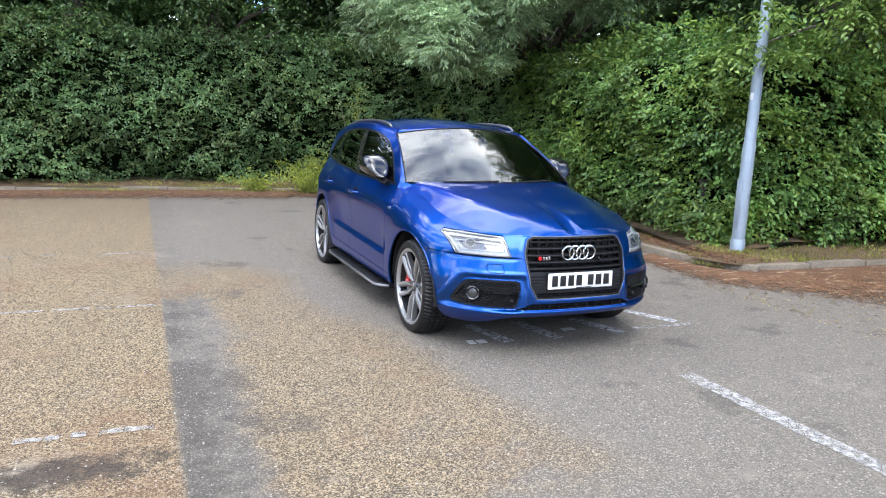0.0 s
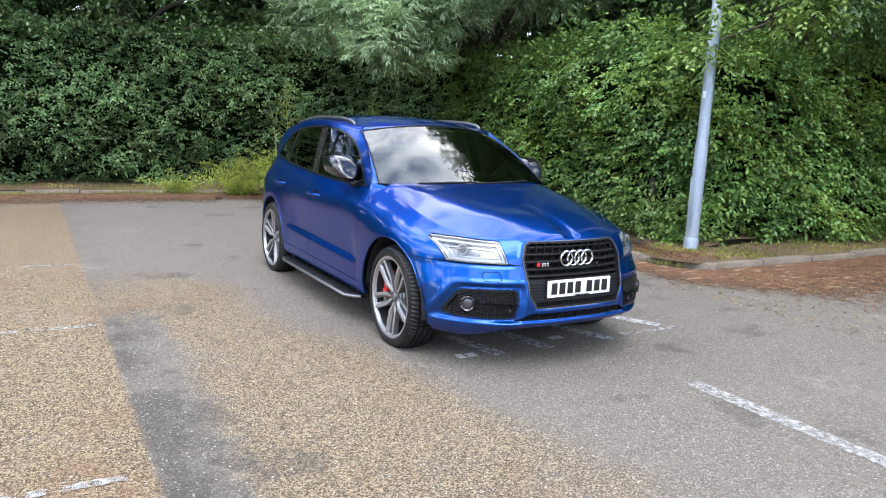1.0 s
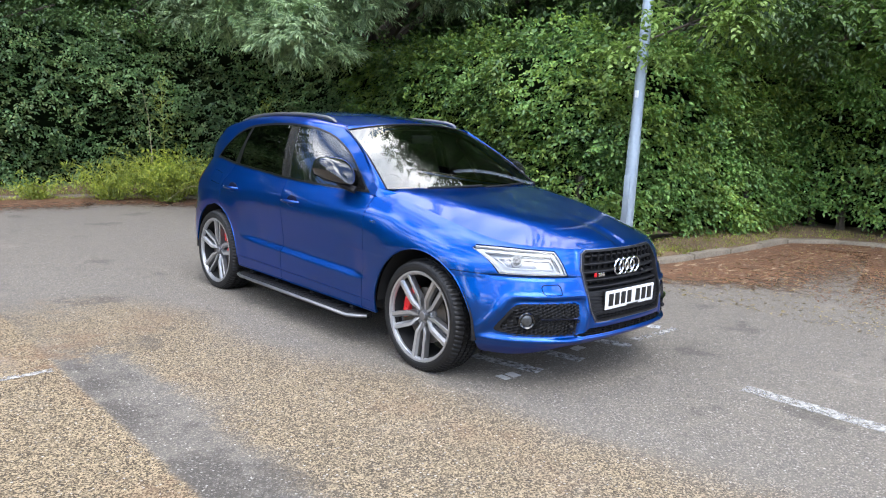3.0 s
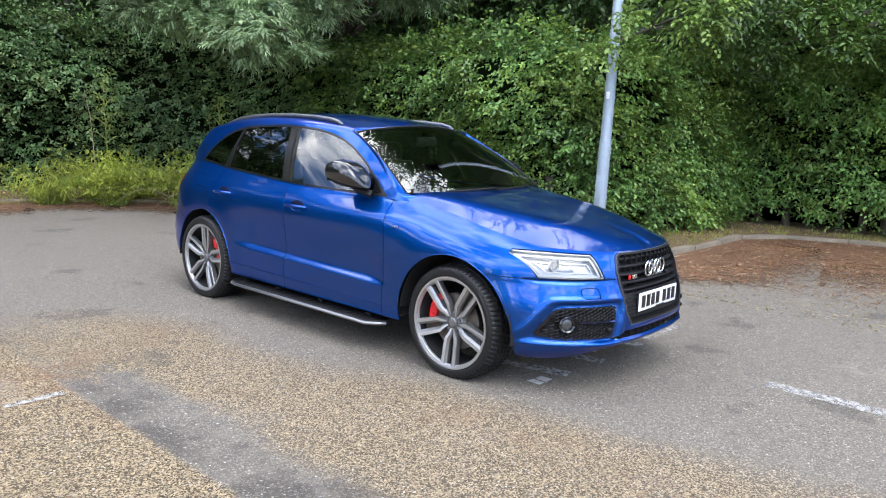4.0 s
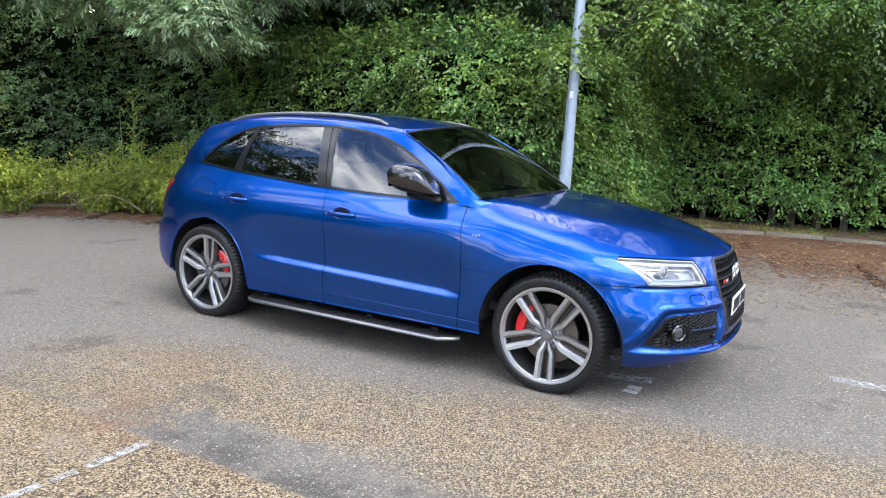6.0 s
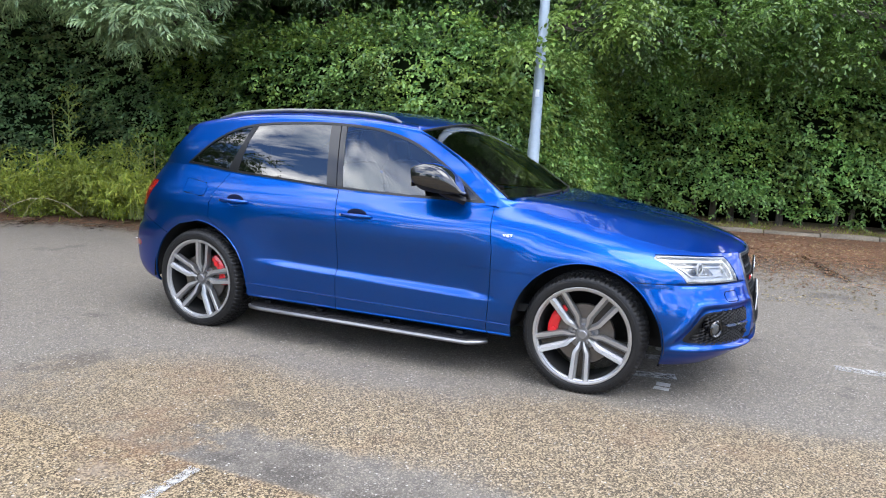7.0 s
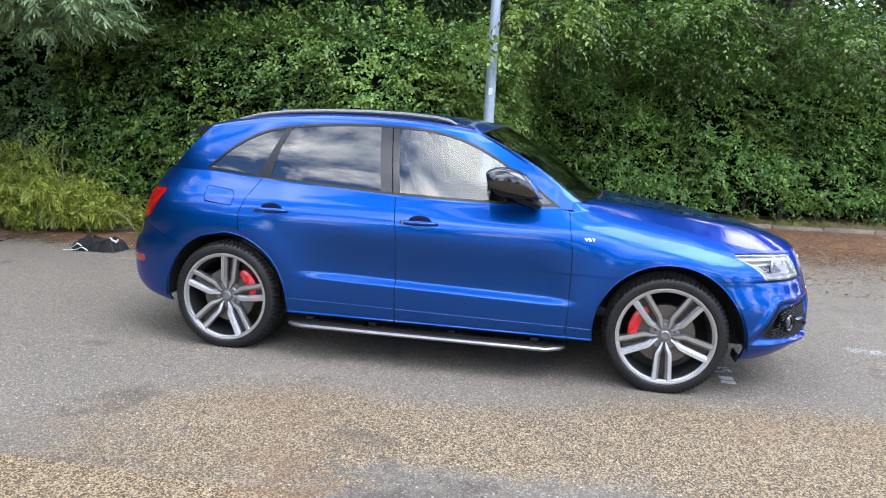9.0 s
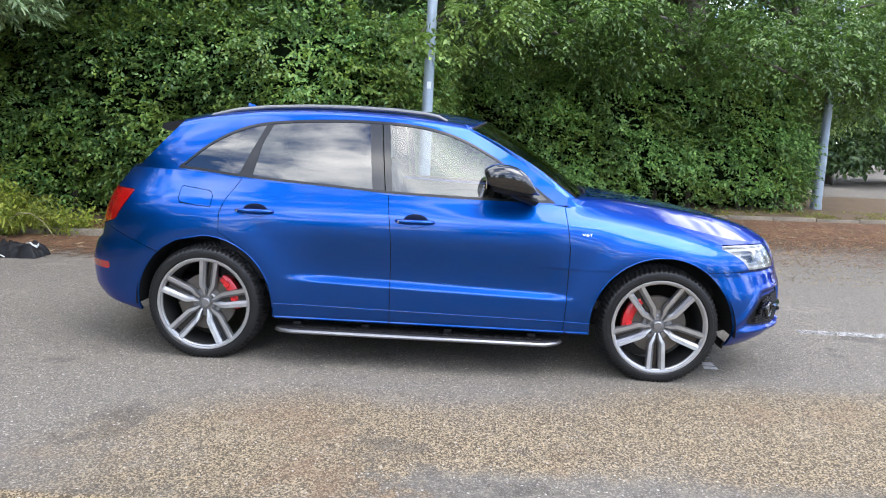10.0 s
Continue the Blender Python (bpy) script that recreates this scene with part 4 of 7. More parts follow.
def ring_point(u, v):
    """u: 0 nose centre, 1 front corner's end, 2 rear corner's start, 3 tail centre. v: 0 bottom, 1 top edge."""
    if u <= 1:
        a = u * math.pi / 2
        yy = -2.25
        for _ in range(3):
            z = CAR_LOW(yy) + v * (CAR_HIGH(yy) - CAR_LOW(yy))
            n = NOSE_N(z)
            yy = CORNER_F - (CORNER_F - NOSE(z)) * abs(math.cos(a)) ** (2 / n)
        x = body_w(yy, z) * abs(math.sin(a)) ** (2 / n)
        k = abs(x) / 0.95
        h = nose_relief(x, z)
        return Vector((x + h * k * k, yy - h * (1 - 0.6 * k * k), z))
    if u < 2:
        yy = CORNER_F + (u - 1) * (CORNER_R - CORNER_F)
        z = CAR_LOW(yy) + v * (CAR_HIGH(yy) - CAR_LOW(yy))
        return Vector((body_w(yy, z), yy, z))
    a = (u - 2) * math.pi / 2
    n = 3.6
    yy = 2.2
    for _ in range(3):
        z = CAR_LOW(yy) + v * (CAR_HIGH(yy) - CAR_LOW(yy))
        yy = CORNER_R + (TAIL(z) - CORNER_R) * abs(math.sin(a)) ** (2 / n)
    return Vector((body_w(yy, z) * abs(math.cos(a)) ** (2 / n), yy, z))


ROOF_Z = pchip([(-1.0, 1.44), (-0.45, 1.50), (-0.285, 1.535), (-0.1, 1.567), (0.1, 1.590), (0.3, 1.605), (0.5, 1.613), (0.7, 1.615), (1.1, 1.600), (1.45, 1.558), (1.75, 1.495), (1.95, 1.44)])
BELT_X = pchip([(-1.0, 0.855), (-0.6, 0.880), (0.3, 0.875), (1.2, 0.850), (1.6, 0.812), (1.95, 0.765)])


def cabin_point(y, s):
    """s: 0 belt, 1 roof centre, along the cross-section at y (half)."""
    zb, xb, zr = CAR_HIGH(y) if y > -0.6 else 1.056, BELT_X(y), ROOF_Z(y)
    xb = body_w(max(y, -0.70), zb)
    if y > CORNER_R:
        xb = body_w(y, zb) * max(0.0, 1 - ((y - CORNER_R) / (TAIL(zb) - CORNER_R)) ** 3.6) ** (1 / 3.6)
    ze = zr - 0.086
    xe = xb - (0.285 + 0.235 * smooth(0.32, -0.45, y)) * (ze - zb) - 0.012 * math.sin(math.pi * min(1, (ze - zb) / 0.45))
    p0, p1 = Vector((xb, y, zb)), Vector((xe, y, ze))
    c = Vector((xe - 0.022, y, zr - 0.034))
    p2 = Vector((xe - 0.150, y, zr - 0.034))
    if s < 0.5:
        t = s / 0.5
        p = p0.lerp(p1, t)
        p.x += 0.014 * math.sin(math.pi * t)
        return p
    if s < 0.72:
        t = (s - 0.5) / 0.22
        return p0 * 0 + p1 * (1 - t) ** 2 + c * 2 * t * (1 - t) + p2 * t * t
    t = (s - 0.72) / 0.28
    x = p2.x * (1 - t)
    return Vector((x, y, p2.z + 0.050 * (1 - (x / p2.x) ** 2)))


class Sheet:
    """Polygons with a normal at every corner, that can be cut along curves."""

    def __init__(self, polys):
        self.polys = polys

    @staticmethod
    def grid(rows):
        nr, nc = len(rows), len(rows[0])
        P = np.array([[tuple(p) for p in r] for r in rows])
        du, dv = np.zeros_like(P), np.zeros_like(P)
        du[1:-1], du[0], du[-1] = P[2:] - P[:-2], P[1] - P[0], P[-1] - P[-2]
        dv[:, 1:-1], dv[:, 0], dv[:, -1] = P[:, 2:] - P[:, :-2], P[:, 1] - P[:, 0], P[:, -1] - P[:, -2]
        N = np.cross(du, dv)
        ln = np.linalg.norm(N, axis=2, keepdims=True)
        N = N / np.where(ln < 1e-12, 1, ln)
        V = np.concatenate([P, N], axis=2)
        return Sheet([[V[i, j], V[i + 1, j], V[i + 1, j + 1], V[i, j + 1]] for i in range(nr - 1) for j in range(nc - 1)])

    def cut(self, f, gap=0.0):
        """Two sheets: where f > gap, and where f < -gap."""
        a, b = [], []
        for poly in self.polys:
            fs = [f(p) for p in poly]
            if min(fs) >= gap:
                a.append(poly)
            elif max(fs) <= -gap:
                b.append(poly)
            else:
                for out, sign in ((a, 1), (b, -1)):
                    got = []
                    for k in range(len(poly)):
                        p, q, fp, fq = poly[k], poly[(k + 1) % len(poly)], sign * fs[k] - gap, sign * fs[(k + 1) % len(poly)] - gap
                        if fp >= 0:
                            got.append(p)
                        if (fp >= 0) != (fq >= 0):
                            got.append(p + (q - p) * (fp / (fp - fq)))
                    if len(got) > 2:
                        out.append(got)
        return Sheet(a), Sheet(b)

    def both(self):
        """With its mirror image."""
        flip = np.array([-1, 1, 1, -1, 1, 1])
        return Sheet(self.polys + [[p * flip for p in reversed(poly)] for poly in self.polys])

    def mirrored(self):
        flip = np.array([-1, 1, 1, -1, 1, 1])
        return Sheet([[p * flip for p in reversed(poly)] for poly in self.polys])

    def moved(self, d):
        return Sheet([[np.concatenate([p[:3] + p[3:] * d, p[3:]]) for p in poly] for poly in self.polys])

    def object(self, name, material, parent, label="", edge=0.012):
        """A mesh with its rim turned inwards by edge."""
        index, verts, norms, faces = {}, [], [], []
        for poly in self.polys:
            ids = []
            for p in poly:
                key = (round(p[0], 4), round(p[1], 4), round(p[2], 4))
                if key not in index:
                    index[key] = len(verts)
                    verts.append(p[:3])
                    norms.append(p[3:])
                if not ids or ids[-1] != index[key]:
                    ids.append(index[key])
            if len(ids) > 2 and ids[0] == ids[-1]:
                ids.pop()
            if len(set(ids)) == len(ids) and len(ids) > 2:
                faces.append(ids)
        if edge:
            seen = {}
            for f in faces:
                for a, b in zip(f, f[1:] + f[:1]):
                    seen[(a, b)] = seen.get((a, b), 0) + 1
            for a, b in [k for k in seen if (k[1], k[0]) not in seen]:
                pa, pb, na, nb = verts[a], verts[b], norms[a], norms[b]
                side = np.cross(pb - pa, na + nb)
                L = np.linalg.norm(side)
                if L < 1e-12:
                    continue
                side = side / L
                i = len(verts)
                verts += [pa, pb, pb - nb * edge, pa - na * edge]
                norms += [side] * 4
                faces.append([i + 1, i, i + 3, i + 2])
        return link(name, verts, faces, material, parent, label, normals=norms)


def flatter(sheet, k):
    """Glass with less bend in its faces."""
    mean = sum(p[3:] for poly in sheet.polys for p in poly)
    mean = mean / np.linalg.norm(mean)
    out = []
    for poly in sheet.polys:
        row = []
        for p in poly:
            v = p[3:] * (1 - k) + mean * k
            row.append(np.concatenate([p[:3], v / np.linalg.norm(v)]))
        out.append(row)
    return Sheet(out)


def curve(points):
    """z (or y) as a straight-line function through points."""
    xs, ys = [p[0] for p in points], [p[1] for p in points]
    return lambda x: float(np.interp(x, xs, ys))


car = thing("car", "metallic blue five-door SUV with black trim, parked on the tarmac", "car")

US = [k / 160 for k in range(160)] + [1 + k / 150 for k in range(150)] + [2 + k / 34 for k in range(35)]
VS = [k / 104 for k in range(105)]
shell = Sheet.grid([[ring_point(u, v) for v in VS] for u in US])
# normals must point outwards (to +x on this half)
if sum(p[3] for poly in shell.polys for p in poly) < 0:
    shell = Sheet([[np.concatenate([p[:3], -p[3:]]) for p in reversed(poly)] for poly in shell.polys])
arch_f = lambda p: math.hypot(p[1] - HUB_F, p[2] - HUB_Z) - ARCH_R - (0.022 * smooth(0.66, 0.30, p[2]) if p[1] < HUB_F else 0.0)
arch_r = lambda p: math.hypot(p[1] - HUB_R, p[2] - HUB_Z) - ARCH_R
shell = shell.cut(lambda p: min(arch_f(p), arch_r(p)) if p[0] > 0.5 else 1.0)[0]

front = lambda f: (lambda p: f(p[0], p[2]) if p[1] < -1.75 else -1.0)
lamp_hole, shell = shell.cut(front(lamp_f), 0.002)
grille_hole, shell = shell.cut(front(grille_f), 0.0)
intake_hole, shell = shell.cut(front(intake_f), 0.0)
slot_hole, shell = shell.cut(front(slot_f), 0.0)
liner = shell

# tail lamp, rear reflector
tail_f = lambda p: min(p[1] - (1.90 + (1.03 - p[2]) * 0.70), 1.035 - p[2], p[2] - (0.80 + (2.15 - p[1]) * 0.35)) if p[1] > 1.7 else -1
reflector_f = lambda p: min(p[2] - 0.52, 0.565 - p[2], p[1] - 2.07) if p[1] > 1.7 else -1
tail_hole, shell = shell.cut(tail_f, 0.002)
reflector_hole, shell = shell.cut(reflector_f, 0.0)

# panels
GAP = 0.0022
cut_bf = lambda p: max(p[1] + 1.60, p[2] - 0.700)
rest, front_bumper = shell.cut(cut_bf, GAP)
washer_f = outline([(0.552, 0.600), (0.630, 0.600), (0.640, 0.610), (0.642, 0.640), (0.630, 0.655), (0.556, 0.658), (0.543, 0.648), (0.542, 0.610)])
washer, front_bumper = front_bumper.cut(front(washer_f), 0.0022)
cut_fd = lambda p: p[1] - curve([(0.2, -0.80), (0.46, -0.815), (0.8, -0.818), (1.03, -0.785), (1.2, -0.74)])(p[2])
rest, fender = rest.cut(cut_fd, GAP)
cut_bd = lambda p: p[1] - curve([(0.2, 0.262), (0.55, 0.268), (0.8, 0.268), (1.08, 0.30), (1.3, 0.33)])(p[2])
rest, front_door = rest.cut(cut_bd, GAP)
cut_rd = lambda p: p[1] - curve([(0.2, 0.99), (0.31, 0.99), (0.50, 1.02), (0.70, 1.16), (0.806, 1.330), (0.92, 1.333), (1.0, 1.303), (1.13, 1.215), (1.2, 1.17)])(p[2])
rest, rear_door = rest.cut(cut_rd, GAP)
cut_rb = lambda p: (0.672 + (p[1] - 1.75) * 0.36 if p[1] < 2.15 else 0.80) - p[2] if p[1] > 1.5 else -1
rear_bumper, quarter = rest.cut(cut_rb, GAP)
# sill below the doors
cut_sill = lambda p: 0.352 - p[2] + (p[1] + 0.8) * 0.012
sill_f, front_door = front_door.cut(cut_sill, GAP)
sill_r, rear_door = rear_door.cut(cut_sill, GAP)
sill = Sheet(sill_f.polys + sill_r.polys)
flap_f = outline([(1.392, 0.955), (1.585, 0.965), (1.597, 1.00), (1.590, 1.073), (1.40, 1.050), (1.383, 1.02)])
flap, quarter = quarter.cut(lambda p: flap_f(p[1], p[2]) if 1.3 < p[1] < 1.7 and p[2] > 0.9 else -1, 0.0018)

# cabin: side glass, pillars, roof
YS = [-0.92 + k * 0.02 for k in range(146)]
SS = [k / 56 for k in range(57)]
cabin = Sheet.grid([[cabin_point(y, s) for s in SS] for y in YS])
if sum(p[5] for poly in cabin.polys for p in poly) < 0:
    cabin = Sheet([[np.concatenate([p[:3], -p[3:]]) for p in reversed(poly)] for poly in cabin.polys])
SCREEN_EDGE = curve([(-1.0, 0.96), (-0.80, 1.100), (-0.5, 1.310), (-0.28, 1.435), (-0.17, 1.488), (-0.12, 1.56), (-0.05, 1.8)])
HEAD_Y = lambda x: -0.275 + 0.125 * (abs(x) / 0.6) ** 2
cabin = cabin.cut(lambda p: max(min(SCREEN_EDGE(p[1]) - p[2], abs(p[0]) - 0.60), p[1] - HEAD_Y(p[0]) if p[2] > 1.46 else -1))[0]
cabin = cabin.cut(lambda p: p[1] + 0.795)[0]
BACK_Y = curve([(1.0, 2.03), (1.16, 1.93), (1.28, 1.80), (1.40, 1.69), (1.46, 1.635), (1.7, 1.58)])
cabin = cabin.cut(lambda p: BACK_Y(p[2]) + 0.12 * max(0, 1 - abs(p[0]) / 0.7) - p[1])[0]
DLO_TOP = pchip([(-0.80, 1.045), (-0.745, 1.062), (-0.55, 1.195), (-0.32, 1.338), (-0.15, 1.424), (-0.03, 1.466), (0.12, 1.498), (0.30, 1.513), (0.50, 1.518), (0.80, 1.508), (1.05, 1.486), (1.16, 1.466), (1.28, 1.425), (1.40, 1.362), (1.50, 1.29), (1.58, 1.222), (1.64, 1.168), (1.66, 1.12)])
DLO_LOW = lambda y: CAR_HIGH(y) + 0.010 if y > -0.6 else 1.066
dlo = lambda p: min(DLO_TOP(p[1]) - p[2], p[2] - DLO_LOW(p[1])) * 0.85 if p[0] > 0.55 and -0.8 < p[1] < 1.66 else -1
window_zone, cabin = cabin.cut(dlo, 0.0)
glass_zone, window_trim = window_zone.cut(lambda p: dlo(p) - 0.013)
roof, pillar_side = cabin.cut(lambda p: 0.655 - p[0] if p[2] > 1.40 else -1, 0.0)
pillar_b = lambda p: 0.062 - abs(p[1] - (0.335 + (p[2] - 1.08) * 0.10))
def pillar_c(p):
    """Rear window divider, with a dark wedge at its foot."""
    o = p[1] - (1.232 - (p[2] - 1.13) * 0.50)
    return 0.018 + (0.050 * max(0.0, (1.36 - p[2]) / 0.24) if o < 0 else 0.0) - abs(o) * 0.9


b_strip, glass_zone = glass_zone.cut(pillar_b, 0.0)
c_strip, glass_zone = glass_zone.cut(pillar_c, 0.0)
b_front, b_rear = b_strip.cut(lambda p: (0.318 + (p[2] - 1.08) * 0.10) - p[1], 0.0032)
front_glass, other = glass_zone.cut(lambda p: 0.335 - p[1])
mirror_sail, front_glass = front_glass.cut(lambda p: -0.575 - p[1] + (p[2] - 1.07) * 0.10, 0.0)
quarter_glass, rear_glass = other.cut(lambda p: p[1] - (1.232 - (p[2] - 1.13) * 0.50))

front_glass, rear_glass, quarter_glass = flatter(front_glass, 0.7), flatter(rear_glass, 0.5), flatter(quarter_glass, 0.5)

# bonnet
top_edge = [ring_point(k / 80, 1.0) for k in range(130)]
TOP_X = lambda y: float(np.interp(y, [p.y for p in top_edge], [p.x for p in top_edge]))
HOOD_CY = -1.88
HOOD_CX = TOP_X(HOOD_CY)
hood_rows = []
for i in range(121):
    a = -1 + 2 * i / 120
    lo_u, hi_u = 0.0, 0.97
    for _ in range(20):
        u = (lo_u + hi_u) / 2
        if ring_point(u, 1.0).x < abs(a) * HOOD_CX:
            lo_u = u
        else:
            hi_u = u
    e = ring_point(u, 1.0)
    yb = -0.985 + 0.205 * a * a
    row = []
    for j in range(49):
        b = j / 48
        b = b * 0.85 + 0.15 * b * b
        y = e.y + (yb - e.y) * b
        row.append((a, b, a * (TOP_X(y) if y > HOOD_CY else HOOD_CX), y, 0.0, e.z))
    hood_rows.append(row)
HOOD_MID = pchip([(-2.3, 0.838), (-2.235, 0.862), (-2.17, 0.893), (-2.08, 0.926), (-1.95, 0.962), (-1.70, 1.010), (-1.40, 1.058), (-1.10, 1.096), (-0.90, 1.112), (-0.7, 1.12)])


def hood_z(a, y):
    """Crowned top, a soft ridge, and side facets that fall to the edge."""
    zs, ae = CAR_HIGH(y), max(0.10, TOP_X(y) / HOOD_CX) if y < HOOD_CY else 1.0
    ridge = 0.46 + 0.42 * min(max((y + 2.2) / 1.25, 0), 1)
    drop, a = HOOD_MID(y) - zs, min(abs(a) / ae, 1.0)
    crown = 0.16 * drop
    soft_edge = 0.035 + 0.07 * smooth(-1.80, -2.12, y)
    bend = lambda v: math.log(1 + math.exp((v - ridge) / soft_edge))
    return zs + drop - crown * a * a - (drop - crown) * bend(a) / bend(1.0)


hood_pts = []
for row in hood_rows:
    y0, z0 = row[0][3], row[0][5]
    fix = hood_z(row[0][0], y0) - z0
    hood_pts.append([Vector((x, y, hood_z(a, y) - fix * (1 - b) ** 4)) for a, b, x, y, zs, ez in row])
bonnet = Sheet.grid(hood_pts)
if sum(p[5] for poly in bonnet.polys for p in poly) < 0:
    bonnet = Sheet([[np.concatenate([p[:3], -p[3:]]) for p in reversed(poly)] for poly in bonnet.polys])


def screen_point(a, b):
    """Windscreen: a -1..1 across, b 0 cowl .. 1 header."""
    x = a * (0.782 + (0.636 - 0.782) * b)
    y0, z0 = -0.985 + 0.135 * a * a, 1.100 + 0.003 * a * a
    y1, z1 = -0.285 + 0.115 * a * a, 1.549 - 0.065 * a * a
    bow = 0.022 * math.sin(math.pi * b)
    return Vector((x, y0 + (y1 - y0) * b - bow * 0.5, z0 + (z1 - z0) * b + bow))


screen = Sheet.grid([[screen_point(-1 + i / 20, j / 24) for j in range(25)] for i in range(41)])
if sum(p[5] for poly in screen.polys for p in poly) < 0:
    screen = Sheet([[np.concatenate([p[:3], -p[3:]]) for p in reversed(poly)] for poly in screen.polys])
screen = flatter(screen, 0.35)
# front pillar, from the side shell's edge to the windscreen's edge
pil = []
for k in range(25):
    y = -0.795 + k * (0.655 / 24)
    z = SCREEN_EDGE(y)
    zr = ROOF_Z(y)
    best = min((abs(cabin_point(y, s).z - z), s) for s in [i / 200 for i in range(130)])[1]
    side = cabin_point(y, best)
    q = screen_point(1.0, k / 24)
    mid = (side + q) / 2 + Vector((0.012, -0.020, 0.022)) * min(1.0, k / 7)
    pil.append([side * (1 - t) ** 2 + mid * 2 * t * (1 - t) + q * t * t for t in [i / 6 for i in range(7)]])
# fairing from the pillar's foot down to the wing and the bonnet's rear corner
fair_a = Vector((TOP_X(-0.90) + 0.004, -0.90, CAR_HIGH(-0.90) - 0.003))
fair_b = Vector((0.70, -0.955, hood_z(0.70 / TOP_X(-0.955), -0.955) - 0.004))
upper = [cabin_point(-0.795, 0.0)] + pil[0]
lower = [fair_a + Vector((0.006, 0.030, -0.002))] + [fair_a.lerp(fair_b, i / 6) for i in range(7)]
fairing = Sheet.grid([[p.lerp(q, k / 6) - Vector((0, 0, 0.010 * math.sin(math.pi * k / 6))) for p, q in zip(lower, upper)] for k in range(7)])
if sum(p[5] for poly in fairing.polys for p in poly) < 0:
    fairing = Sheet([[np.concatenate([p[:3], -p[3:]]) for p in reversed(poly)] for poly in fairing.polys])
a_pillar = Sheet.grid(pil)
if sum(p[5] for poly in a_pillar.polys for p in poly) < 0:
    a_pillar = Sheet([[np.concatenate([p[:3], -p[3:]]) for p in reversed(poly)] for poly in a_pillar.polys])
# header between the windscreen's top edge and the roof
head = []
for i in range(33):
    a = -1 + i / 16
    q = screen_point(a, 1.0)
    y = HEAD_Y(q.x) + 0.012
    lo_s, hi_s = 0.45, 1.0
    for _ in range(24):
        s_ = (lo_s + hi_s) / 2
        if cabin_point(y, s_).x > abs(q.x):
            lo_s = s_
        else:
            hi_s = s_
    r = cabin_point(y, s_)
    r = Vector((q.x, y, r.z + 0.0005))
    c = (r + q) / 2 + Vector((0, -0.004, 0.006))
    head.append([q * (1 - t) ** 2 + c * 2 * t * (1 - t) + r * t * t for t in (0, 0.25, 0.5, 0.75, 1)])
header = Sheet.grid(head)
if sum(p[5] for poly in header.polys for p in poly) < 0:
    header = Sheet([[np.concatenate([p[:3], -p[3:]]) for p in reversed(poly)] for poly in header.polys])
# tailgate
gate_rows = []
for k in range(17):
    z = 0.66 + (1.47 - 0.66) * k / 16
    row = []
    for i in range(25):
        c = -1 + i / 12
        if z > 1.165:
            ye = BACK_Y(z)
            best = min((abs(cabin_point(min(ye, 1.95), s).z - z), s) for s in [i2 / 80 for i2 in range(60)])[1]
            xe = cabin_point(min(ye, 1.95), best).x
        else:
            xe, ye = 0.735, BACK_Y(1.165) + (1.165 - z) * 0.42
        row.append(Vector((c * xe, ye + 0.12 * (1 - abs(c) ** 2.5), z)))
    gate_rows.append(row)
gate = Sheet.grid(gate_rows)
if sum(p[4] for poly in gate.polys for p in poly) < 0:
    gate = Sheet([[np.concatenate([p[:3], -p[3:]]) for p in reversed(poly)] for poly in gate.polys])
rear_screen, gate = gate.cut(lambda p: min(p[2] - 1.14, 1.42 - p[2], 0.62 - abs(p[0])))

# ---- car: parts from the surfaces ----
liner.moved(-0.016).both().object("inner_shell", MATT_BLACK, car, edge=0)
b = bonnet.object("bonnet", PAINT, car)
for side, sheet_of in (("left", lambda s: s), ("right", lambda s: s.mirrored())):
    sheet_of(fender).object("front_wing", PAINT, car)
    fd = sheet_of(front_door).object("front_door", PAINT, car)
    rd = sheet_of(rear_door).object("rear_door", PAINT, car)
    sheet_of(front_glass).moved(-0.004).object("window_pane", SIDE_GLASS, fd, edge=0)
    sheet_of(mirror_sail).moved(-0.001).object("mirror_sail", GLOSS_BLACK, fd, edge=0)
    sheet_of(rear_glass).moved(-0.004).object("window_pane", PRIVACY_GLASS, rd, edge=0)
    sheet_of(b_front).moved(-0.001).object("door_pillar", PILLAR_BLACK, car, edge=0.012)
    sheet_of(b_rear).moved(-0.001).object("door_pillar", PILLAR_BLACK, car, edge=0.012)
    sheet_of(c_strip).moved(-0.001).object("door_pillar", TRIM, car, edge=0.01)
    sheet_of(window_trim).moved(0.002).object("window_trim", TRIM, car)
    rq = sheet_of(quarter).object("rear_quarter", PAINT, car)
    sheet_of(quarter_glass).moved(-0.004).object("window_pane", PRIVACY_GLASS, rq, edge=0)
    sheet_of(flap).object("fuel_flap" if side == "right" else "rear_panel", PAINT, rq)
    sheet_of(sill).object("sill", PAINT, car)
    sheet_of(pillar_side).object("roof_side", PAINT, car)
    sheet_of(a_pillar).object("front_pillar", PAINT, car, edge=0.0)
    sheet_of(fairing).object("wing_fairing", PAINT, car, edge=0.0)
    tl = sheet_of(tail_hole).moved(0.002).object("tail_lamp", RED_LENS, car)
    sheet_of(reflector_hole).moved(0.002).object("reflector", RED_LENS, car)
    sheet_of(washer).object("washer_cover", PAINT, car)
    sheet_of(lamp_hole).object("headlamp_lens", LENS_GLASS, car, edge=0)
roof.both().object("roof", PAINT, car)
header.object("roof_header", PAINT, car, edge=0)
front_bumper.both().object("front_bumper", PAINT, car)
rear_bumper.both().object("rear_bumper", PAINT, car)
gate.object("tailgate", PAINT, car)
rear_screen.moved(-0.003).object("rear_screen", PRIVACY_GLASS, car, edge=0)
screen.object("windscreen", SCREEN_GLASS, car, edge=0)


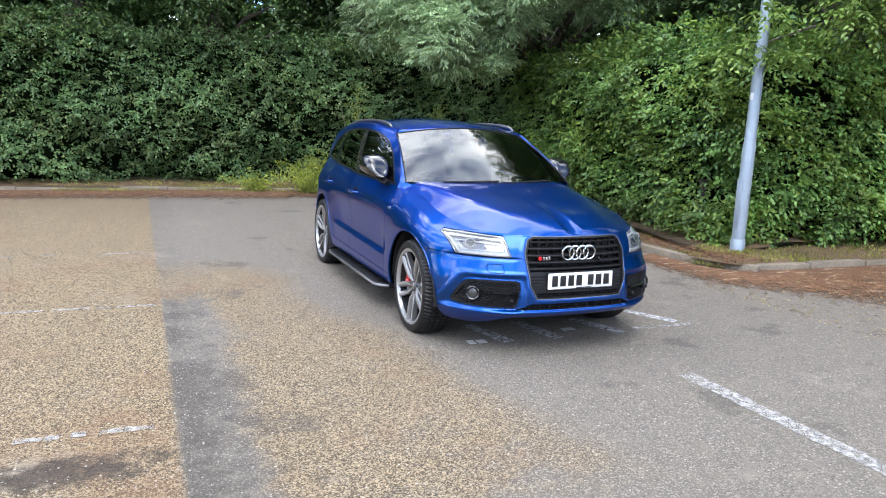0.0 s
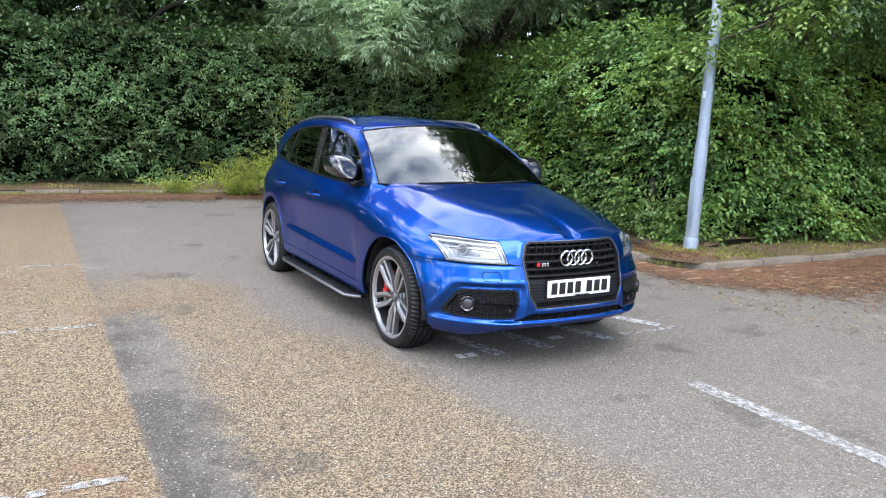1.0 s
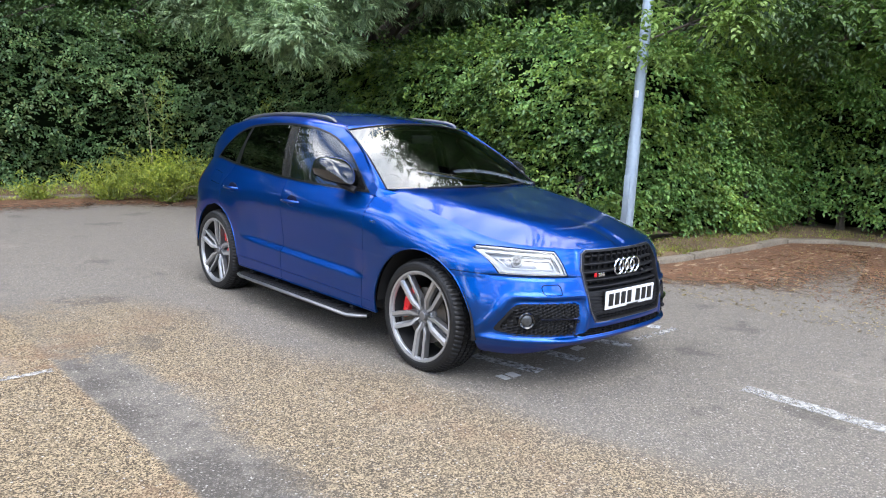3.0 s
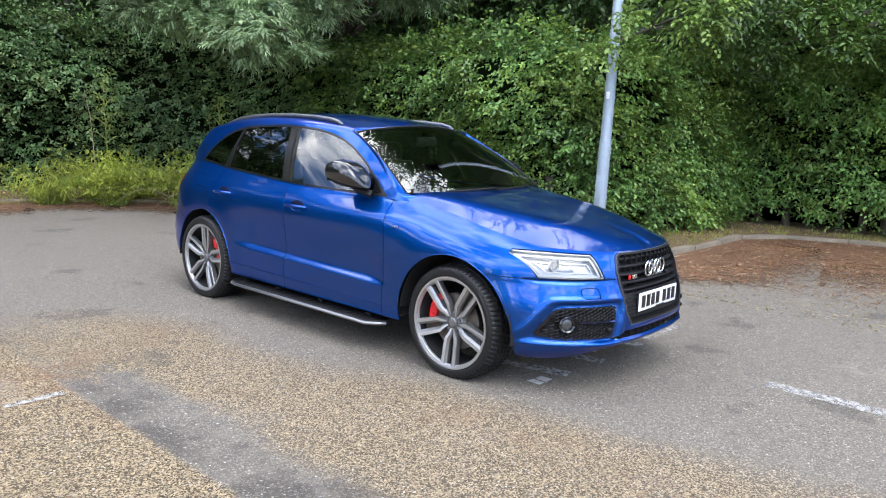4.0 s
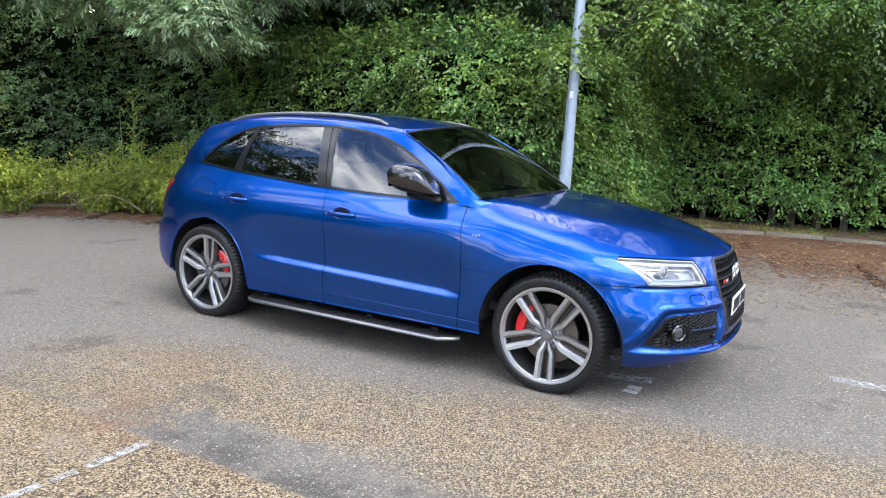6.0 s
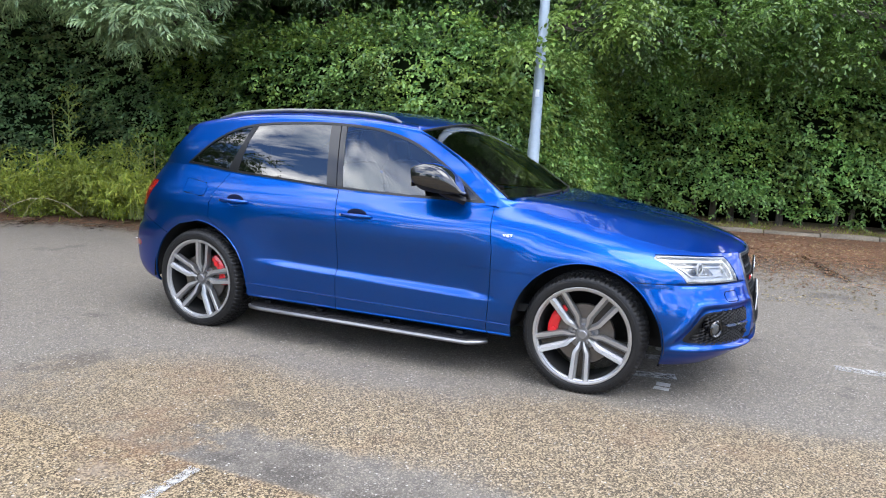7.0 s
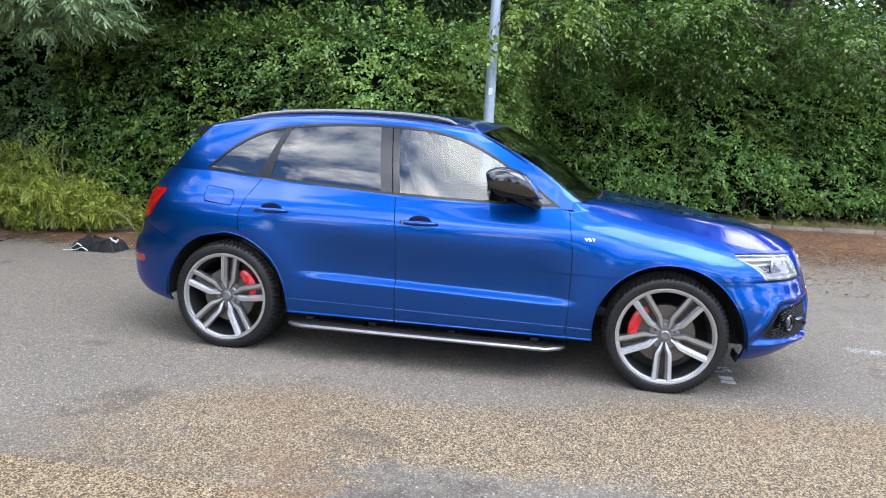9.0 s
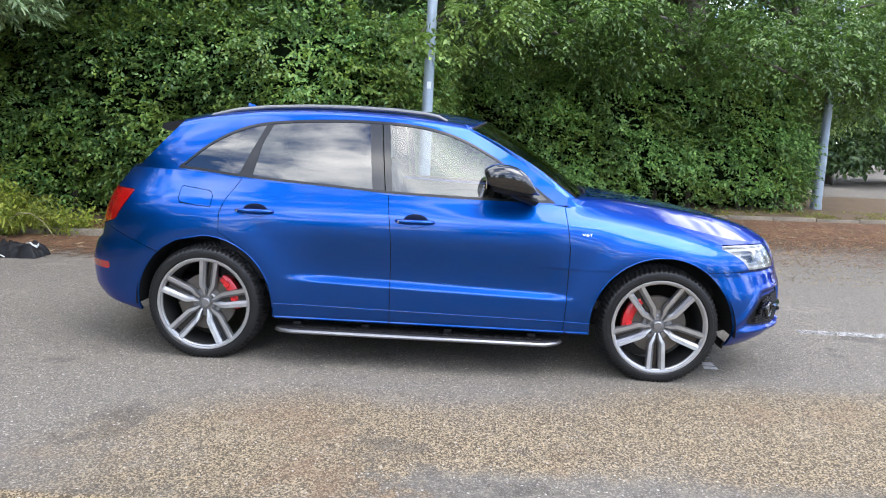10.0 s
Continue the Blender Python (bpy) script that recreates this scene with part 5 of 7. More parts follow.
# ---- car: lamps, grille, intakes ----
def nose_y(x, z):
    """The front surface at a place across and a height."""
    q = min(abs(x) / 0.955, 0.999)
    n = NOSE_N(z)
    return CORNER_F - (CORNER_F - NOSE(z)) * (1 - q**n) ** (1 / n)


for s, sheet_of in ((1, lambda q: q), (-1, lambda q: q.mirrored())):
    ring, inner = lamp_hole.cut(lambda p: 0.006 - lamp_f(p[0], p[2]))
    bowl = sheet_of(lamp_hole.moved(-0.050)).object("headlamp_bowl", LAMP_SHELL, car, "silver headlamp reflector", edge=0)
    sheet_of(ring.moved(-0.006)).object("surround", LAMP_SHELL, bowl, edge=0.05)
    guide = inner.cut(lambda p: 0.013 - (lamp_f(p[0], p[2]) - 0.012))[0].cut(lambda p: lamp_f(p[0], p[2]) - 0.012)[0]
    sheet_of(guide.moved(-0.020)).object("light_guide", LAMP_WHITE, bowl, edge=0.012)
    bezel = inner.cut(lambda p: min(p[0] - 0.52 - (p[2] - 0.70) * 0.1, 0.735 - p[2]))[0]
    sheet_of(bezel.moved(-0.032)).object("inner_bezel", LAMP_SHELL, bowl, edge=0.01)
    inset = inner.cut(lambda p: 0.007 - (lamp_f(p[0], p[2]) - 0.040))[0].cut(lambda p: lamp_f(p[0], p[2]) - 0.040)[0]
    sheet_of(inset.moved(-0.034)).object("inner_guide", LAMP_SHELL, bowl, edge=0.008)
    plate_f = outline([(0.630, 0.757), (0.765, 0.750), (0.790, 0.812), (0.650, 0.808)])
    house = inner.cut(lambda p: plate_f(p[0], p[2]))[0]
    sheet_of(house.moved(-0.043)).object("projector_housing", LAMP_GREY, bowl, "dark grey projector housing", edge=0.008)
    cx, cz, rr = 0.705, 0.782, 0.034
    cy = nose_y(cx, cz) + 0.050
    m = Matrix.Translation((s * cx, cy, cz)) @ Matrix.Rotation(radians(-90), 4, "Z") @ Matrix.Rotation(radians(s * 22), 4, "Z")
    b = lathe([(0.001, rr * 0.9), (0.004, rr * 0.97), (0.001, rr * 1.05), (-0.008, rr * 1.08), (-0.008, rr * 0.8)], 28)
    b.transform(m @ Matrix.Rotation(radians(180), 4, "Z"))
    part("projector_ring", b, LAMP_SHELL, bowl)
    b = bmesh.new()
    bmesh.ops.create_uvsphere(b, u_segments=20, v_segments=10, radius=rr * 0.92)
    b.transform(Matrix.Translation((s * cx, cy + 0.004, cz)) @ Matrix.Rotation(radians(s * 22), 4, "Z") @ Matrix.Diagonal((1, 0.28, 1, 1)))
    part("projector_lens", b, LAMP_GREY, bowl)

gback = grille_hole.both().moved(-0.065).object("grille_back", MATT_BLACK, car, edge=0)
gedge, gframe = grille_hole.cut(lambda p: 0.017 - grille_f(p[0], p[2]))[0].cut(lambda p: 0.004 - grille_f(p[0], p[2]))
gframe = gframe.both()
gedge.both().moved(0.009).object("grille_edge", RAIL, car, "thin bright grille edge", edge=0.02)
gframe.moved(0.010).object("grille_frame", SATIN_BLACK, car, "black grille surround", edge=0.04)


def sweep_bar(z0, half, height, depth, inset, material, name, tilt=0.0, count=24):
    b = bmesh.new()
    rows = []
    for i in range(count + 1):
        x = -half + 2 * half * i / count
        y = nose_y(x, z0) + inset
        rows.append([b.verts.new((x, y + dy, z0 + dz)) for dy, dz in ((0.0, -height * 0.28), (depth, -height * 0.5), (depth, height * 0.5), (0.0, height * 0.30 + tilt), (-0.004, height * 0.05))])
    for r0, r1 in zip(rows, rows[1:]):
        for k in range(5):
            b.faces.new((r0[k], r0[(k + 1) % 5], r1[(k + 1) % 5], r1[k]))
    b.faces.new(rows[0]), b.faces.new(rows[-1][::-1])
    bmesh.ops.recalc_face_normals(b, faces=b.faces)
    return part(name, b, material, car)


for z0, half in ((0.806, 0.355), (0.762, 0.372), (0.716, 0.380), (0.670, 0.380), (0.628, 0.378)):
    sweep_bar(z0, half, 0.024, 0.05, 0.012, SATIN_BLACK, "grille_slat")
for k in range(-6, 7):
    x = k * 0.058
    part("grille_bar", box(0.007, 0.02, 0.215, Matrix.Translation((x, nose_y(x, 0.72) + 0.045, 0.722))), SATIN_BLACK, car)
pl = grille_hole.cut(lambda p: min(p[2] - 0.468, 0.612 - p[2], grille_f(p[0], p[2]) - 0.018))[0].both()
pl.moved(-0.006).object("plate_panel", SATIN_BLACK, car, edge=0.03)
for z0 in (0.482, 0.50, 0.52, 0.54, 0.56, 0.58):
    sweep_bar(z0, 0.362, 0.008, 0.02, 0.004, SATIN_BLACK, "panel_rib")
for z0 in (0.436, 0.452):
    sweep_bar(z0, 0.330, 0.009, 0.03, 0.012, SATIN_BLACK, "grille_slat")
for k in range(-8, 9):
    part("grille_bar", box(0.006, 0.02, 0.04, Matrix.Translation((k * 0.038, nose_y(k * 0.038, 0.44) + 0.03, 0.445))), SATIN_BLACK, car)

# number plate
plate = part("number_plate", box(0.524, 0.010, 0.112, Matrix.Translation((0.006, -2.318, 0.549)), 0.004), PLATE_WHITE, car, "white number plate with a black mount")
part("plate_mount", box(0.535, 0.014, 0.122, Matrix.Translation((0.006, -2.310, 0.546)), 0.004), SATIN_BLACK, plate)
for x in (-0.205, -0.140, -0.075, -0.010, 0.085, 0.150, 0.215):
    part("plate_bar", box(0.046, 0.004, 0.076, Matrix.Translation((x, -2.3245, 0.551)), 0.001), PLATE_BLACK, plate)
part("plate_caption", box(0.12, 0.004, 0.006, Matrix.Translation((0.03, -2.3245, 0.499))), PLATE_BLACK, plate)

# badges: a row of plain rings, a small red and silver mark
for k in range(4):
    b = bmesh.new()
    R, r = 0.047, 0.0062
    rings = []
    for i in range(36):
        a = 2 * math.pi * i / 36
        rings.append([b.verts.new(((R + r * math.cos(c)) * math.cos(a), -r * 0.8 * math.sin(c), (R + r * math.cos(c)) * math.sin(a))) for c in (2 * math.pi * j / 8 for j in range(8))])
    for i in range(36):
        for j in range(8):
            b.faces.new((rings[i][j], rings[(i + 1) % 36][j], rings[(i + 1) % 36][(j + 1) % 8], rings[i][(j + 1) % 8]))
    bmesh.ops.recalc_face_normals(b, faces=b.faces)
    x = -0.087 + 0.058 * k
    b.transform(Matrix.Translation((x, nose_y(0.09, 0.737) - 0.010 + (k % 2) * 0.003, 0.737)))
    part("badge_ring", b, CHROME, car)
part("badge_mark", box(0.022, 0.008, 0.026, Matrix.Translation((-0.300, nose_y(0.30, 0.70) - 0.002, 0.703)), 0.002), CALIPER, car, "small red badge")
for k in range(3):
    part("badge_mark", box(0.016, 0.008, 0.024, Matrix.Translation((-0.274 + 0.021 * k, nose_y(0.26, 0.70) - 0.004, 0.703)), 0.002), CHROME, car)
b = bmesh.new()
bmesh.ops.create_uvsphere(b, u_segments=16, v_segments=8, radius=0.013)
b.transform(Matrix.Translation((0.168, nose_y(0.17, 0.69) - 0.002, 0.690)))
part("parking_sensor", b, SATIN_BLACK, car)

# lower slot and corner intakes
slot_hole.both().moved(-0.05).object("slot_back", MATT_BLACK, car, edge=0)
for z0, half in ((0.358, 0.46), (0.374, 0.42), (0.388, 0.38)):
    sweep_bar(z0, half, 0.007, 0.02, 0.010, SATIN_BLACK, "slot_slat")
for k in range(-5, 6):
    part("slot_bar", box(0.008, 0.02, 0.044, Matrix.Translation((k * 0.075, nose_y(k * 0.075, 0.37) + 0.02, 0.370))), SATIN_BLACK, car)
for s, sheet_of in ((1, lambda q: q), (-1, lambda q: q.mirrored())):
    back = sheet_of(intake_hole.moved(-0.045)).object("intake_back", MATT_BLACK, car, edge=0)
    ring = intake_hole.cut(lambda p: 0.012 - intake_f(p[0], p[2]))[0]
    sheet_of(ring.moved(-0.004)).object("intake_frame", SATIN_BLACK, back, edge=0.04)
    b = bmesh.new()
    for i in range(22):
        for j in range(12):
            cx, cz = 0.43 + i * 0.020, 0.36 + j * 0.0185 + (i % 2) * 0.00925
            if intake_f(cx, cz) < 0.002 or math.hypot(cx - 0.722, cz - 0.452) < 0.052 or abs(cz - 0.463) < 0.010:
                continue
            o, n_ = [], []
            for k in range(6):
                a = math.pi / 3 * k
                for lst, sc in ((o, 1.0), (n_, 0.72)):
                    x, z = cx + 0.0134 * sc * math.cos(a), cz + 0.0107 * sc * math.sin(a)
                    lst.append(b.verts.new((s * x, nose_y(x, z) + 0.014 + (0.006 if sc < 1 else 0), z)))
            for k in range(6):
                b.faces.new((o[k], o[(k + 1) % 6], n_[(k + 1) % 6], n_[k]))
    bmesh.ops.recalc_face_normals(b, faces=b.faces)
    part("honeycomb_mesh", b, SATIN_BLACK, back)
    b = bmesh.new()
    rows = []
    for i in range(15):
        x = 0.462 + (0.672 - 0.462) * i / 14
        y = nose_y(x, 0.463)
        rows.append([b.verts.new((s * x, y + dy, 0.463 + dz)) for dy, dz in ((-0.004, 0.0), (0.02, 0.011), (0.03, 0.0), (0.02, -0.011))])
    for r0, r1 in zip(rows, rows[1:]):
        for k in range(4):
            b.faces.new((r0[k], r0[(k + 1) % 4], r1[(k + 1) % 4], r1[k]))
    b.faces.new(rows[0]), b.faces.new(rows[-1][::-1])
    bmesh.ops.recalc_face_normals(b, faces=b.faces)
    part("intake_blade", b, GLOSS_BLACK, back)
    fm = Matrix.Translation((s * 0.722, nose_y(0.722, 0.452) + 0.026, 0.452)) @ Matrix.Rotation(radians(90 + s * 36), 4, "Z")
    b = lathe([(-0.012, 0.036), (-0.018, 0.044), (-0.010, 0.050), (0.05, 0.050), (0.05, 0.036)], 28)
    b.transform(fm)
    fog = part("fog_lamp", b, GLOSS_BLACK, car, "round black fog lamp")
    b = bmesh.new()
    bmesh.ops.create_uvsphere(b, u_segments=20, v_segments=10, radius=0.038)
    b.transform(fm @ Matrix.Diagonal((0.35, 1, 1, 1)))
    part("fog_lens", b, FOG_GLASS, fog)
    b = bmesh.new()
    bmesh.ops.create_uvsphere(b, u_segments=16, v_segments=8, radius=0.015)
    b.transform(Matrix.Translation((s * 0.500, nose_y(0.50, 0.415) + 0.006, 0.415)))
    part("parking_sensor", b, SATIN_BLACK, back)


# ---- car: wheels ----
def make_wheel(y, s, turn, caliper_angle):
    """s: -1 right side, 1 left. Built with its outer face towards -x, then turned."""
    at = Matrix.Translation((s * HUB_X[y], y, HUB_Z)) @ (Matrix() if s < 0 else Matrix.Rotation(math.pi, 4, "Z"))
    b = lathe([(-0.115, 0.2935), (-0.1235, 0.2915), (-0.1245, 0.2850), (-0.1215, 0.2765), (-0.1120, 0.2740), (-0.1090, 0.2680), (-0.098, 0.266), (-0.098, 0.288)], 72)
    b.transform(at)
    wheel = part("wheel", b, ALLOY_RIM, car, "twin-spoke grey and silver alloy wheel")
    b = lathe([(-0.100, 0.2665), (-0.060, 0.261), (0.110, 0.260), (0.120, 0.282), (0.110, 0.276), (0.100, 0.266), (-0.100, 0.272)], 60)
    b.transform(at)
    part("barrel", b, MATT_BLACK, wheel)
    prof = [(-0.112, 0.286), (-0.120, 0.293), (-0.1235, 0.2965), (-0.1275, 0.300), (-0.1290, 0.310), (-0.1285, 0.322), (-0.1262, 0.3235), (-0.1252, 0.334), (-0.1195, 0.346), (-0.109, 0.3545), (-0.092, 0.361)]
    for g in (-0.066, -0.022, 0.022, 0.066):
        prof += [(g - 0.007, TYRE_R), (g - 0.005, TYRE_R - 0.008), (g + 0.005, TYRE_R - 0.008), (g + 0.007, TYRE_R)]
    prof += [(0.092, 0.361), (0.112, 0.352), (0.1275, 0.315), (0.112, 0.272)]
    b = bmesh.new()
    segs = 222
    rings = []
    for k in range(segs):
        a = 2 * math.pi * k / segs
        row = []
        for i, (x, r) in enumerate(prof):
            rr = r
            if k % 3 == 0 and r > 0.345:
                rr = r - 0.0065
            px, py, pz = x, rr * math.cos(a + x * 0.5), rr * math.sin(a + x * 0.5)
            # flattened where it bears on the ground
            if pz < 0.0015 - HUB_Z:
                pz = 0.0015 - HUB_Z
            row.append(b.verts.new((px, py, pz)))
        rings.append(row)
    for k in range(segs):
        r0, r1 = rings[k], rings[(k + 1) % segs]
        for i in range(len(prof)):
            j = (i + 1) % len(prof)
            b.faces.new((r0[i], r0[j], r1[j], r1[i]))
    bmesh.ops.recalc_face_normals(b, faces=b.faces)
    b.transform(at)
    part("tyre", b, RUBBER, wheel, "low-profile black tyre", 25)
    for k in range(5):
        base = radians(turn + 72 * k)
        at_r = lambda r, o, x: (x, r * math.cos(base) - o * math.sin(base), r * math.sin(base) + o * math.cos(base))
        for side in (-1, 1):
            b = bmesh.new()
            rows = []
            for r, gi, go, xf in ((0.044, 0.0005, 0.016, -0.082), (0.066, 0.0005, 0.026, -0.088), (0.084, 0.001, 0.0365, -0.093), (0.098, 0.0075, 0.0460, -0.097), (0.116, 0.0135, 0.0510, -0.100), (0.165, 0.0150, 0.0535, -0.106), (0.215, 0.0165, 0.0560, -0.111), (0.262, 0.0175, 0.0585, -0.116), (0.281, 0.0180, 0.0600, -0.119)):
                w = go - gi
                prof = ((gi, 0.040), (gi + 0.0010, 0.015), (gi + w * 0.40, 0.002), (go - w * 0.07, 0.0), (go, 0.004), (go, 0.042))
                rows.append([b.verts.new(at_r(r, side * o, xf + dx)) for o, dx in prof])
            fronts = []
            for r0, r1 in zip(rows, rows[1:]):
                for i in range(5):
                    f = b.faces.new((r0[i], r0[i + 1], r1[i + 1], r1[i]))
                    if i == 2:
                        fronts.append(f)
            b.faces.new(rows[0]), b.faces.new(rows[-1][::-1])
            bmesh.ops.recalc_face_normals(b, faces=b.faces)
            for f in fronts:
                f.material_index = 1
            b.transform(at)
            ob = part("spoke", b, ALLOY_DARK, wheel, smooth_angle=20)
            ob.data.materials.append(ALLOY)
        b = bmesh.new()
        rows = [[b.verts.new(at_r(r, o, xf)) for o in (-0.018, 0.018)] for r, xf in ((0.080, -0.060), (0.165, -0.066), (0.268, -0.070))]
        for r0, r1 in zip(rows, rows[1:]):
            b.faces.new((r0[0], r0[1], r1[1], r1[0]))
        b.transform(at)
        part("spoke_floor", b, GLOSS_BLACK, wheel)
    b = lathe([(-0.078, 0.0), (-0.078, 0.034), (-0.070, 0.036), (-0.068, 0.060), (-0.062, 0.066), (-0.030, 0.070), (-0.030, 0.0)], 40, closed=False)
    b.transform(at)
    part("hub", b, ALLOY_DARK, wheel)
    b = lathe([(-0.090, 0.0), (-0.090, 0.024), (-0.086, 0.029), (-0.078, 0.030)], 32, closed=False)
    b.transform(at)
    part("hub_cap", b, ALLOY_CAP, wheel)
    for k in range(5):
        a = radians(turn + 36 + 72 * k)
        b = lathe([(-0.086, 0.0), (-0.086, 0.008), (-0.062, 0.0095)], 8, closed=False)
        b.transform(at @ Matrix.Translation((0, 0.052 * math.cos(a), 0.052 * math.sin(a))))
        part("wheel_bolt", b, ALLOY_CAP, wheel)
    b = lathe([(-0.044, 0.07), (-0.044, 0.178), (-0.038, 0.180), (-0.020, 0.180), (-0.012, 0.178), (-0.012, 0.07)], 56)
    b.transform(at)
    disc = part("brake_disc", b, STEEL, car)
    b = lathe([(-0.056, 0.0), (-0.056, 0.09), (-0.045, 0.095), (-0.045, 0.0)], 32, closed=False)
    b.transform(at)
    part("disc_bell", b, ALLOY_DARK, disc)
    b = bmesh.new()
    rows = []
    n_ = 12
    for i in range(n_ + 1):
        a = radians(caliper_angle - 34 + 68 * i / n_)
        e = 1 - 0.25 * abs(i / n_ * 2 - 1) ** 4
        rows.append([b.verts.new((x, r * math.cos(a), r * math.sin(a))) for x, r in ((-0.066, 0.205 - 0.050 * e), (-0.072, 0.166), (-0.074, 0.195), (-0.062, 0.190 + 0.026 * e), (-0.010, 0.190 + 0.026 * e), (-0.006, 0.15))])
    for r0, r1 in zip(rows, rows[1:]):
        for k in range(6):
            b.faces.new((r0[k], r0[(k + 1) % 6], r1[(k + 1) % 6], r1[k]))
    b.faces.new(rows[0]), b.faces.new(rows[-1][::-1])
    bmesh.ops.recalc_face_normals(b, faces=b.faces)
    b.transform(at)
    cal = part("brake_caliper", b, CALIPER, car, "red brake caliper")
    for da in (-18, 18):
        a = radians(caliper_angle + da)
        b = lathe([(-0.080, 0.0), (-0.080, 0.018), (-0.070, 0.022)], 16, closed=False)
        b.transform(at @ Matrix.Translation((0, 0.178 * math.cos(a), 0.178 * math.sin(a))))
        part("piston_cover", b, CALIPER, cal)
    # wheel housing
    house_r = lambda a: 0.442 + (0.024 * smooth(0.66, 0.30, HUB_Z + 0.442 * math.sin(a)) if y < 0 and math.cos(a) < 0 else 0.0)
    b = bmesh.new()
    rows = []
    for i in range(33):
        a = radians((-4 if y > 0 else 2) + (182 if y > 0 else 184) * i / 32)
        rows.append([b.verts.new((x, y + house_r(a) * math.cos(a), HUB_Z + house_r(a) * math.sin(a))) for x in (s * 0.915, s * 0.56)] + [b.verts.new((s * 0.56, y, HUB_Z))])
    for r0, r1 in zip(rows, rows[1:]):
        b.faces.new((r0[0], r0[1], r1[1], r1[0])), b.faces.new((r0[1], r0[2], r1[1]))
    part("wheel_housing", b, MATT_BLACK, car)


for yy, s, turn, cal in ((HUB_F, -1, 270, 20), (HUB_R, -1, 97, 155), (HUB_F, 1, 250, 160), (HUB_R, 1, 30, 25)):
    make_wheel(yy, s, turn, cal)

# rolled lips of the wheel arches and lower door edges
def arch_points(edge, hub):
    """Points along the cut of one arch, from front to back."""
    found = {}
    for poly in liner.polys:
        for p in poly:
            if p[0] > 0.5 and abs(edge(p)) < 6e-4:
                found.setdefault(round(math.degrees(math.atan2(p[2] - HUB_Z, p[1] - hub)) / 4), p[:3])
    return [found[k] for k in sorted(found) if k > -3]


for s in (-1, 1):
    for edge, hub in ((arch_f, HUB_F), (arch_r, HUB_R)):
        part("arch_lip", rod([(s * (p[0] - 0.001), p[1], p[2]) for p in arch_points(edge, hub)], 0.0042, 8), PAINT, car)
    for y0, y1 in ((-0.965, -0.822), (-0.812, 0.258), (0.268, 0.985)):
        seam = [(y0 + (y1 - y0) * k / 12, 0.355 + (y0 + (y1 - y0) * k / 12 + 0.8) * 0.012) for k in range(13)]
        part("door_lip", rod([(s * (body_w(y, z) - 0.0005), y, z) for y, z in seam], 0.0030, 8), PAINT, car)
        part("sill_edge", rod([(s * (body_w(y, 0.288) - 0.007), y, 0.288) for y, z in seam], 0.011, 10), PAINT, car)

# short deflectors ahead of the front tyres
for s in (-1, 1):
    part("air_deflector", box(0.15, 0.012, 0.05, Matrix.Translation((s * 0.715, -1.830, 0.222)) @ Matrix.Rotation(radians(12), 4, "X"), 0.004), SATIN_BLACK, car)

# underbody
part("underbody", box(1.10, 3.9, 0.25, Matrix.Translation((0, 0, 0.36)), 0.05), MATT_BLACK, car)
part("floor_pan", box(1.70, 1.85, 0.12, Matrix.Translation((0, 0, 0.335)), 0.03), MATT_BLACK, car)
sweep_bar(0.278, 0.46, 0.024, 0.30, 0.05, MATT_BLACK, "undertray")
part("tow_ball", rod([(0, 2.30, 0.36), (0, 2.42, 0.36), (0, 2.44, 0.44)], 0.022, 10), SATIN_BLACK, car)


